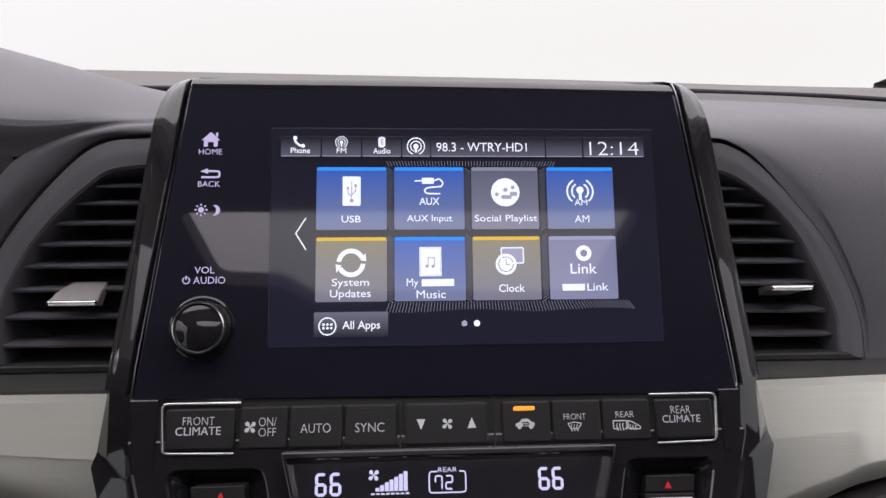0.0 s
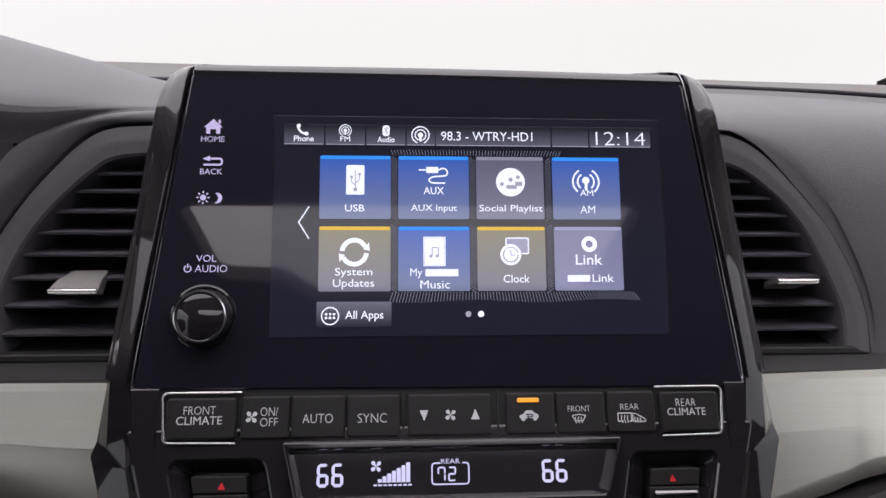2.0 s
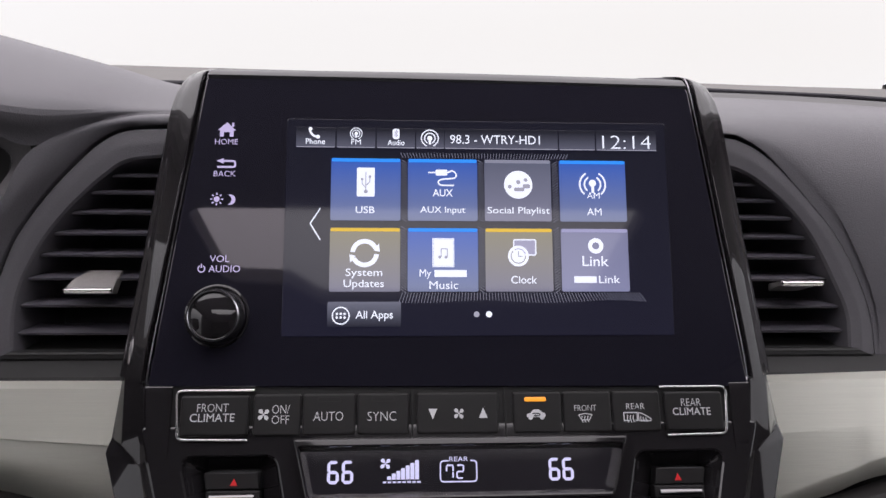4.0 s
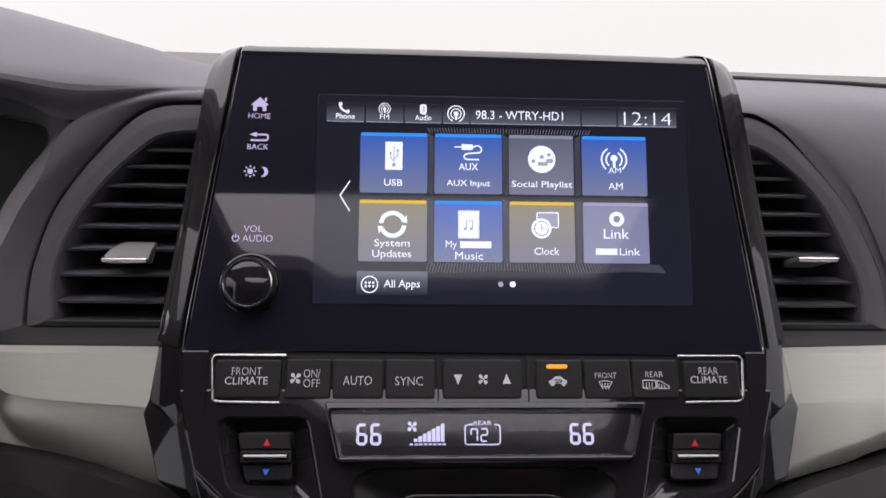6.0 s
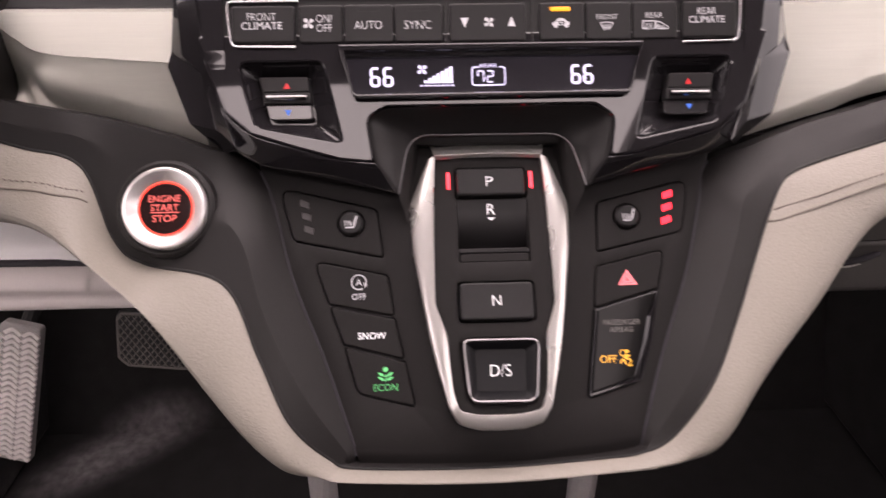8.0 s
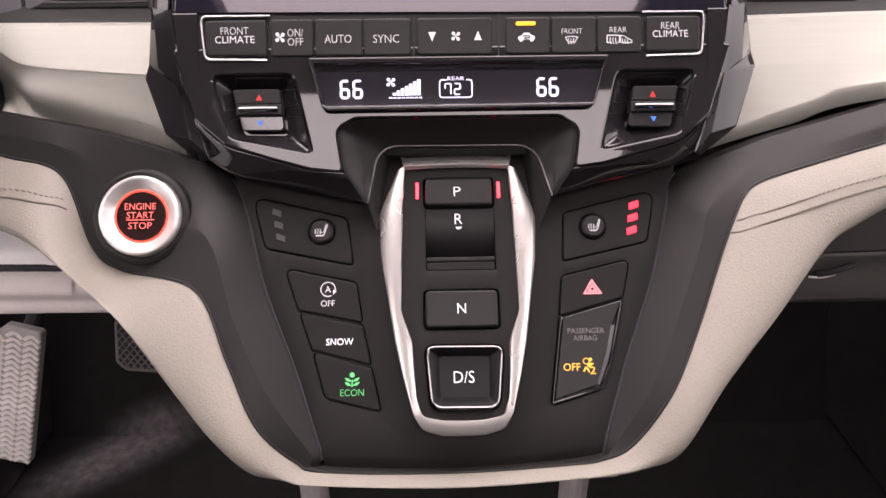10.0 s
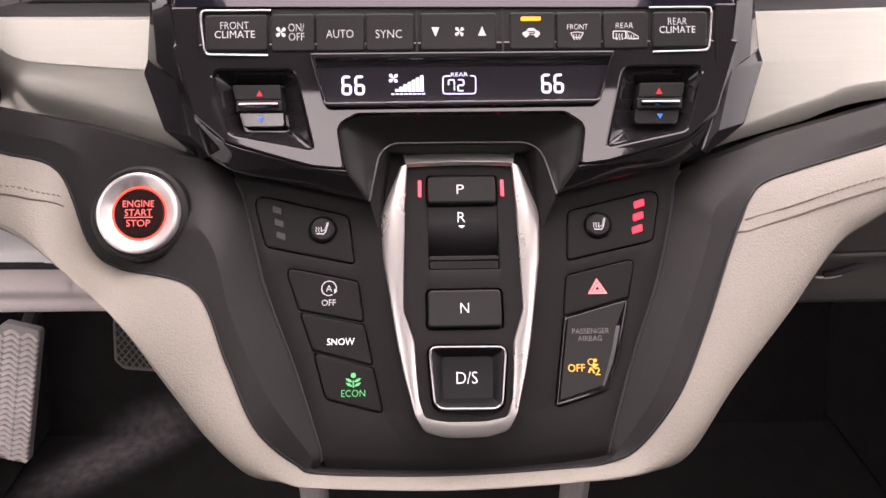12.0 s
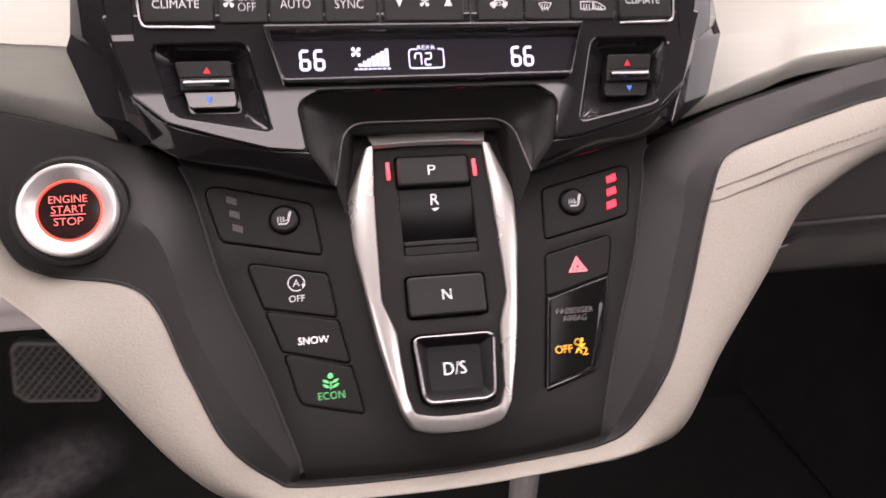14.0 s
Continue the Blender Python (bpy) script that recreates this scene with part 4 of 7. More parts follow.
# ---- touch screen: the home page ----
page = thing("touch_screen", tuple(FA @ Vector((0.009, 0.074, 0))), "lit touch screen that shows a home page of coloured app tiles", "touch screen")
sz = lambda v: (FA @ Vector((0, v, 0))).z - (FA @ Vector((0, 0.074, 0))).z
back_glow = screen_fade("screen_ground", (0.0045, 0.0045, 0.011), (0.009, 0.0085, 0.020), sz(0.02), sz(0.125))
part("panel", quick(FA, rect(-0.0800, 0.0245, 0.0970, 0.1240, 0.0008), -0.004, 0.0003, 0.0002), back_glow, page, "dark lit screen ground")
N1, N2, N3 = 0.0006, 0.0009, 0.0012
TOPS = [(0.1055, 0.0766), (0.0732, 0.0443)]
COLS = [(-0.0595, -0.0278), (-0.0245, 0.0075), (0.0108, 0.0418), (0.0458, 0.0771)]
fades = {}
for row, (t, b) in enumerate(TOPS):
    for kind, top, bot in (("blue", (0.040, 0.115, 0.47), (0.190, 0.215, 0.330)), ("grey", (0.120, 0.125, 0.170), (0.225, 0.220, 0.290)), ("gold", (0.27, 0.24, 0.145), (0.215, 0.205, 0.26)), ("mist", (0.21, 0.21, 0.32), (0.26, 0.26, 0.39))):
        fades[(kind, row)] = screen_fade(f"tile_{kind}_{'upper' if row == 0 else 'lower'}", top, bot, sz(b), sz(t))
EDGE = {"blue": lamp("tile_edge_blue", (0.015, 0.30, 1.0), 1.0), "grey": lamp("tile_edge_grey", (0.30, 0.30, 0.38), 0.8), "gold": lamp("tile_edge_gold", (0.95, 0.60, 0.04), 0.9), "mist": lamp("tile_edge_mist", (0.42, 0.40, 0.60), 0.9)}
KINDS = [["blue", "blue", "grey", "blue"], ["gold", "blue", "gold", "mist"]]
tiles = {}
for row in range(2):
    for col in range(4):
        (t, b), (u0, u1), kind = TOPS[row], COLS[col], KINDS[row][col]
        shade = {"blue": "blue", "grey": "grey", "gold": "dull gold", "mist": "blue-grey"}[kind]
        tiles[row, col] = part("app_tile", quick(FA, rect(u0, b, u1, t, 0.0009), 0.0003, N1, 0.0001), fades[kind, row], page, f"{shade} app tile")
        Ink(FA, N2).box(u0 + 0.0003, t - 0.0017, u1 - 0.0003, t - 0.0001, 0.0006).done("top_edge", EDGE[kind], tiles[row, col], f"bright {shade} top edge")


def tile_ink():
    return Ink(FA, N3)


w = tile_ink()
w.box(-0.0477, 0.0875, -0.0396, 0.1010, 0.0006).word("USB", -0.0438, 0.0814, 0.0086, 0.0032, 0.008).done("icon", PURE, tiles[0, 0])
w = Ink(FA, N3 + 0.0003)
w.line([(-0.0436, 0.0900), (-0.0436, 0.0988)], 0.0004).disc(-0.0436, 0.0898, 0.0009).line([(-0.0436, 0.0915), (-0.0453, 0.0935), (-0.0453, 0.0952)], 0.0004).line([(-0.0436, 0.0925), (-0.0418, 0.0943), (-0.0418, 0.0962)], 0.0004).box(-0.0424, 0.0962, -0.0412, 0.0973).disc(-0.0453, 0.0955, 0.0006).done("usb_fork", DIM, tiles[0, 0], "grey fork sign")
w = tile_ink()
w.box(-0.0118, 0.0976, -0.0064, 0.1004, 0.0004).line([(-0.0152, 0.0990), (-0.0110, 0.0990)], 0.0006)
w.line(catmull([(-0.0064, 0.0990), (-0.0040, 0.0998), (-0.0024, 0.0984), (-0.0028, 0.0966), (-0.0050, 0.0962), (-0.0090, 0.0958), (-0.0106, 0.0946), (-0.0096, 0.0932), (-0.0066, 0.0930), (-0.0034, 0.0930)], 28), 0.0007)
w.word("AUX", -0.0085, 0.0895, 0.0092, 0.0034, 0.008).word("AUX Input", -0.0085, 0.0812, 0.0206, 0.0038, 0.004).done("icon", PURE, tiles[0, 1])
w = tile_ink()
w.disc(0.0264, 0.0936, 0.0066, 32).word("Social Playlist", 0.0264, 0.0811, 0.0288, 0.0040, 0.004).done("icon", PURE, tiles[0, 2])
w = Ink(FA, N3 + 0.0003)
w.disc(0.0264, 0.0947, 0.0010).disc(0.0298, 0.0958, 0.0009).disc(0.0224, 0.0926, 0.0009).box(0.0244, 0.0904, 0.0292, 0.0922, 0.0008).box(0.0284, 0.0918, 0.0318, 0.0938, 0.0008).done("icon_dots", DIM, tiles[0, 2])
w = tile_ink()
w.disc(0.0612, 0.0946, 0.0017).box(0.0606, 0.0900, 0.0619, 0.0946).word("AM", 0.0614, 0.0888, 0.0060, 0.0028, 0.008).word("AM", 0.0616, 0.0811, 0.0068, 0.0034, 0.008)
for r0 in (0.0034, 0.0056):
    w.arc(0.0612, 0.0940, r0, r0 + 0.0008, -50, 60).arc(0.0612, 0.0940, r0, r0 + 0.0008, 120, 230)
w.done("icon", PURE, tiles[0, 3])
w = tile_ink()
w.arc(-0.0438, 0.0616, 0.0043, 0.0064, 25, 175).arc(-0.0438, 0.0616, 0.0043, 0.0064, 205, 355)
w.poly([(-0.0398, 0.0628), (-0.0374, 0.0660), (-0.0370, 0.0622)]).poly([(-0.0478, 0.0604), (-0.0502, 0.0572), (-0.0506, 0.0610)])
w.word("System", -0.0440, 0.0524, 0.0164, 0.0044, 0.004).word("Updates", -0.0440, 0.0474, 0.0180, 0.0044, 0.004).done("icon", PURE, tiles[1, 0])
w = tile_ink()
w.border(-0.0133, 0.0553, -0.0034, 0.0685, 0.0004, 0.0003).box(-0.0128, 0.0558, -0.0039, 0.0680)
w.word("My", -0.0165, 0.0521, 0.0052, 0.0044, 0.004).box(-0.0124, 0.0508, 0.0022, 0.0540, 0.0003).word("Music", -0.0082, 0.0472, 0.0130, 0.0036, 0.004).done("icon", PURE, tiles[1, 1])
w = Ink(FA, N3 + 0.0003)
w.disc(-0.0100, 0.0598, 0.0007).disc(-0.0072, 0.0598, 0.0007).line([(-0.0094, 0.0598), (-0.0094, 0.0636), (-0.0066, 0.0636), (-0.0066, 0.0598)], 0.0004).done("note_sign", DIM, tiles[1, 1])
w = tile_ink()
w.border(0.0235, 0.0606, 0.0342, 0.0682, 0.0006, 0.0010).done("bubble", PURE, tiles[1, 2])
w = tile_ink()
w.box(0.0241, 0.0612, 0.0336, 0.0676, 0.0005).done("bubble_fill", lamp("screen_lilac", (0.50, 0.47, 0.62), 0.8), tiles[1, 2])
w = Ink(FA, N3 + 0.0003)
w.arc(0.0258, 0.0604, 0.0035, 0.0048).disc(0.0258, 0.0604, 0.0031).word("Clock", 0.0282, 0.0496, 0.0118, 0.0035, 0.006).done("icon", PURE, tiles[1, 2])
w = Ink(FA, N3 + 0.0006)
w.line([(0.0258, 0.0626), (0.0258, 0.0602), (0.0276, 0.0602)], 0.0004).done("clock_pointers", DIM, tiles[1, 2])
w = tile_ink()
w.arc(0.0617, 0.0652, 0.0016, 0.0036).word("Link", 0.0614, 0.0582, 0.0122, 0.0046, 0.006).box(0.0513, 0.0482, 0.0616, 0.0512, 0.0003).word("Link", 0.0676, 0.0498, 0.0098, 0.0034, 0.004).done("icon", PURE, tiles[1, 3])

bar_fade = screen_fade("status_bar_fade", (0.012, 0.012, 0.018), (0.115, 0.115, 0.150), sz(0.1105), sz(0.1190))
bars = []
for u0, u1 in ((-0.0757, -0.0579), (-0.0572, -0.0395), (-0.0389, -0.0212), (-0.0207, -0.0078), (-0.0075, 0.0456), (0.0462, 0.0632), (0.0639, 0.0925)):
    b = part("status_key", quick(FA, rect(u0, 0.1105, u1, 0.1200, 0.0005), 0.0003, N1, 0.0001), bar_fade, page)
    Ink(FA, N2).box(u0 + 0.0003, 0.1105, u1 - 0.0003, 0.1108).done("key_line", DIM, b)
    bars.append(b)
w = tile_ink()
w.line(catmull([(-0.0694, 0.1187), (-0.0690, 0.1172), (-0.0676, 0.1158), (-0.0661, 0.1153)], 8), 0.0010).disc(-0.0692, 0.1190, 0.0009).disc(-0.0657, 0.1153, 0.0009).word("Phone", -0.0668, 0.1131, 0.0088, 0.0026, 0.01).done("icon", PURE, bars[0])
for i, (u, v, word_, sc) in enumerate(((-0.0483, 0.1170, "FM", 0.92), (-0.0144, 0.1152, "", 1.35))):
    w = tile_ink()
    w.disc(u, v, 0.0009 * sc).box(u - 0.0004 * sc, v - 0.0022 * sc, u + 0.0004 * sc, v)
    for r0 in (0.0016, 0.0027):
        w.arc(u, v, r0 * sc, (r0 + 0.0004) * sc, -68, 248)
    if word_:
        w.word(word_, u, 0.1131, 0.0044, 0.0024, 0.006)
    w.done("icon", PURE, bars[1 if i == 0 else 3])
w = tile_ink()
w.box(-0.0316, 0.1146, -0.0284, 0.1196, 0.0014).word("Audio", -0.0300, 0.1130, 0.0078, 0.0026, 0.01).done("icon", PURE, bars[2])
w = Ink(FA, N3 + 0.0003)
w.line([(-0.0308, 0.1181), (-0.0292, 0.1163), (-0.0300, 0.1155), (-0.0300, 0.1188), (-0.0292, 0.1180), (-0.0308, 0.1162)], 0.0003).done("wireless_rune", DIM, bars[2])
w = tile_ink()
w.word("98.3 - WTRY-HD1", 0.0160, 0.1149, 0.0420, 0.0042, 0.0).done("station", PURE, bars[4])
w = tile_ink()
w.word("12:14", 0.0782, 0.1144, 0.0232, 0.0064, -0.016).done("clock_time", PURE, bars[6])
w = Ink(FA, N2)
w.line([(-0.0640, 0.0820), (-0.0684, 0.0750), (-0.0638, 0.0676)], 0.0006).done("page_arrow", PURE, page, "thin white page arrow")
Ink(FA, N2).disc(0.0121, 0.0341, 0.0014).done("page_dot", PURE, page, "white page dot")
Ink(FA, N2).disc(0.0065, 0.0341, 0.0013).done("page_dot", DIM, page, "grey page dot")
apps = part("apps_key", quick(FA, rect(-0.0600, 0.0285, -0.0274, 0.0398, 0.0006), 0.0003, N1, 0.0001), screen_fade("apps_fade", (0.16, 0.16, 0.20), (0.016, 0.016, 0.026), sz(0.0290), sz(0.0398)), page, "grey all-apps key")
w = tile_ink()
w.arc(-0.0540, 0.0336, 0.0034, 0.0040)
for i in range(3):
    for j in range(2):
        w.disc(-0.0557 + 0.0017 * i, 0.0328 + 0.0016 * j, 0.0006, 8)
w.word("All Apps", -0.0392, 0.0335, 0.0166, 0.0046, 0.008).done("icon", PURE, apps)
# fine hatching between the tiles
hatch = Ink(FA, 0.0005)
for i in range(106):
    u = -0.0605 + 0.00135 * i
    lean = (u - 0.0090) * 0.075
    if u > -0.027 or u < -0.0610:
        hatch.line([(u, 0.0438), (u + lean * 0.55, 0.0398 + 0.0006 * math.sin(i * 0.15))], 0.00030)
    if -0.0275 < u < 0.050:
        hatch.line([(u, 0.1060), (u + lean * 0.4, 0.1084)], 0.00030)
for gap in (-0.0262, 0.0091, 0.0438):
    way = 1 if gap < 0.02 else -1
    for i in range(47):
        v = 0.0445 + 0.00130 * i
        if not 0.0736 < v < 0.0764:
            hatch.line([(gap - 0.0013, v + way * 0.0009), (gap + 0.0013, v - way * 0.0009)], 0.00030)
tagged(hatch.done("hatching", lamp("screen_hatch", (0.17, 0.17, 0.22), 0.9), page, "fine grey hatching between tiles"), kind="stuff")

# ---- climate keys ----
climate = thing("climate_controls", tuple(FB @ Vector((XC, -0.0145, 0))), "row of satin black climate keys with grey print", "climate controls")
KEY_SPANS = [("front", -0.1215, -0.0925), ("onoff", -0.0908, -0.0703), ("auto", -0.0697, -0.0468), ("sync", -0.0462, -0.0236), ("fan", -0.0204, 0.0157), ("recirc", 0.0220, 0.0437), ("wind", 0.0443, 0.0660), ("mirror", 0.0666, 0.0882), ("rear", 0.0902, 0.1165)]
climate_keys = {}
for name, u0, u1 in KEY_SPANS:
    t, b = (-0.0062, -0.0240) if name not in ("front", "rear") else (-0.0066, -0.0237)
    lab = {"recirc": "black air recirculation key with a lit amber bar", "fan": "wide black fan speed key", "front": "black front climate key", "rear": "black rear climate key"}.get(name, "satin black climate key")
    climate_keys[name] = part("key", quick(FK, rect(u0, b, u1, t, 0.0018), -0.004, 0.0026 if name in ("front", "rear") else 0.0018, 0.0009), KEY, climate, lab)
    # softly dished lower lip
    part("key_lip", quick(FK, rect(u0 + 0.0004, b - 0.0015, u1 - 0.0004, b + 0.0004, 0.0011), -0.004, 0.0002, 0.0006), KEY, climate_keys[name])
NK, NF = 0.0020, 0.0028
Ink(FK, NF).word("FRONT", -0.1076, -0.0118, 0.0132, 0.0034, -0.012).word("CLIMATE", -0.1076, -0.0159, 0.0188, 0.0034, -0.012).done("print", PRINT, climate_keys["front"])
Ink(FK, NF).word("REAR", 0.1019, -0.0114, 0.0090, 0.0032, -0.012).word("CLIMATE", 0.1019, -0.0153, 0.0172, 0.0032, -0.012).done("print", PRINT, climate_keys["rear"])
w = fan_icon(Ink(FK, NK), -0.0862, -0.0148, 0.0028)
w.word("ON/", -0.0789, -0.0127, 0.0074, 0.0036, -0.012).word("OFF", -0.0789, -0.0170, 0.0074, 0.0035, -0.012).done("print", PRINT, climate_keys["onoff"])
Ink(FK, NK).word("AUTO", -0.0585, -0.0158, 0.0128, 0.0038, -0.012).done("print", PRINT, climate_keys["auto"])
Ink(FK, NK).word("SYNC", -0.0354, -0.0160, 0.0124, 0.0038, -0.012).done("print", PRINT, climate_keys["sync"])
for kk, u in (("auto", -0.0583), ("sync", -0.0349)):
    Ink(FK, NK).border(u - 0.0050, -0.0098, u + 0.0050, -0.0078, 0.0003, 0.0004).done("unlit_bar", GAP, climate_keys[kk], "unlit indicator bar")
w = fan_icon(Ink(FK, NK), -0.0019, -0.0152, 0.0026)
w.poly([(-0.0152, -0.0131), (-0.0114, -0.0131), (-0.0133, -0.0176)]).poly([(0.0069, -0.0172), (0.0107, -0.0172), (0.0088, -0.0127)]).done("print", PRINT, climate_keys["fan"])
w = Ink(FK, NK)
w.poly(fillet([(0.0280, -0.0171), (0.0281, -0.0158), (0.0297, -0.0153), (0.0309, -0.0139), (0.0335, -0.0138), (0.0350, -0.0151), (0.0363, -0.0156), (0.0364, -0.0171)], 0.0005)).disc(0.0297, -0.0172, 0.0010).disc(0.0348, -0.0172, 0.0010).done("print", PRINT, climate_keys["recirc"])
w = Ink(FK, NK + 0.0003)
w.line([(0.0306, -0.0155), (0.0334, -0.0155), (0.0339, -0.0160), (0.0334, -0.0165), (0.0318, -0.0165)], 0.0005).poly([(0.0320, -0.0171), (0.0320, -0.0159), (0.0309, -0.0165)]).done("flow_arrow", GAP, climate_keys["recirc"], "dark arrow in the car sign")
part("amber_bar", quick(FK, rect(0.0272, -0.0104, 0.0368, -0.0085, 0.0008), 0.001, 0.0024, 0.0004), AMBER, climate_keys["recirc"], "lit amber bar")
w = Ink(FK, NK)
w.word("FRONT", 0.0543, -0.0134, 0.0099, 0.0025, -0.012).line([(0.0511, -0.0163), (0.0524, -0.0185), (0.0558, -0.0185), (0.0571, -0.0163), (0.0541, -0.0158), (0.0511, -0.0163)], 0.0004)
for i in range(3):
    w.line([(0.0527 + 0.0013 * i, -0.0168), (0.0523 + 0.0013 * i, -0.0182), (0.0529 + 0.0013 * i, -0.0196)], 0.0004)
w.done("print", PRINT, climate_keys["wind"])
w = Ink(FK, NK)
w.word("REAR", 0.0768, -0.0129, 0.0082, 0.0025, -0.012).line([(0.0738, -0.0190), (0.0714, -0.0190), (0.0714, -0.0156), (0.0774, -0.0156), (0.0774, -0.0190), (0.0765, -0.0190)], 0.0005)
for i in range(3):
    w.line([(0.0731 + 0.0013 * i, -0.0166), (0.0728 + 0.0013 * i, -0.0180), (0.0734 + 0.0013 * i, -0.0198)], 0.0004)
w.line([(0.0780, -0.0190), (0.0780, -0.0157), (0.0796, -0.0160), (0.0834, -0.0182), (0.0834, -0.0192), (0.0780, -0.0190)], 0.0004)
for i in range(3):
    w.line([(0.0790 + 0.0012 * i, -0.0172 - 0.0003 * i), (0.0787 + 0.0012 * i, -0.0180), (0.0793 + 0.0012 * i, -0.0197)], 0.0004)
w.done("print", PRINT, climate_keys["mirror"])
# bright brackets round the two outer keys
for s, u_out, u_in in ((-1, -0.1238, -0.0905), (1, 0.1190, 0.0885)):
    bm = bmesh.new()
    plate(bm, FK, ribbon(soft_path([(u_in, -0.0046), (u_out, -0.0046), (u_out + (-s) * 0.0016, -0.0250), (u_in + s * 0.002, -0.0255)], 0.0030), 0.0011), -0.003, 0.0020, 0.0003)
    part("bracket", bm, CHROME, climate, "bright chrome bracket round the outer key")
for u in (-0.0222, 0.0188):
    part("divider", quick(FK, rect(u - 0.0004, -0.0262, u + 0.0004, -0.0042, 0.0002), -0.004, 0.0012, 0.0001), GAP, climate)

# ---- climate display ----
cover_m, _, _, cover_b = tree("clear_display_cover")
cover_b.inputs["Base Color"].default_value, cover_b.inputs["Roughness"].default_value = (0.92, 0.90, 0.93, 1), 0.02
cover_b.inputs["Transmission Weight"].default_value, cover_b.inputs["IOR"].default_value = 1.0, 1.30
lcd = thing("climate_display", tuple(FL @ Vector((XC, -0.010, 0))), "smoked climate display with lit white digits", "display")
part("housing", quick(FL, fillet([(-0.0728, 0.0028), (0.0716, 0.0028), (0.0640, -0.0226), (-0.0662, -0.0230)], [0.001, 0.001, 0.004, 0.004]), -0.012, 0.0012, 0.0009,
                      [fillet([(-0.0700, -0.0006), (0.0694, -0.0006), (0.0634, -0.0200), (-0.0652, -0.0204)], [0.0006, 0.0006, 0.002, 0.002])]), GLOSS, lcd, "gloss black display housing")
glass = part("window", quick(FL, fillet([(-0.0705, -0.0001), (0.0699, -0.0001), (0.0638, -0.0205), (-0.0656, -0.0209)], 0.0006), -0.0100, -0.0078, 0.0003), LCD_GLASS, lcd, "dark deep-set display panel")
cover = part("cover", quick(FL, fillet([(-0.0703, -0.0003), (0.0697, -0.0003), (0.0637, -0.0203), (-0.0655, -0.0207)], 0.0006), -0.0008, 0.0002, 0.0002), cover_m, lcd, "clear gloss cover")
cover.visible_shadow = False
ND = -0.0074
for u in (-0.0562, -0.0500, 0.0399, 0.0459):
    seven(Ink(FL, ND), "6", u, -0.0111, 0.0037, 0.0082, 0.0013).done("digit", DIGIT, glass)
fan_icon(Ink(FL, ND), -0.0338, -0.0078, 0.0026).done("fan_sign", DIGIT, glass)
for i in range(7):
    u = -0.0330 + 0.0020 * i
    Ink(FL, ND).box(u, -0.0144, u + 0.0017, -0.0130 + 0.00108 * i).done("level_bar", DIGIT, glass)
for i in range(8):
    Ink(FL, ND).box(-0.0348 + 0.0021 * i, -0.0158, -0.0333 + 0.0021 * i, -0.0151).done("base_bar", DIGIT, glass)
w = Ink(FL, ND)
w.line(soft_path([(-0.0064, -0.0070), (-0.0100, -0.0070), (-0.0100, -0.0156), (0.0058, -0.0156), (0.0058, -0.0070), (0.0031, -0.0070)], 0.0016), 0.0006)
seven(w, "7", -0.0059, -0.0115, 0.0028, 0.0053, 0.0007)
seven(w, "2", -0.0014, -0.0115, 0.0028, 0.0053, 0.0007)
w.word("REAR", -0.0020, -0.0063, 0.0082, 0.0019, 0.0).done("rear_readout", DIGIT, glass)

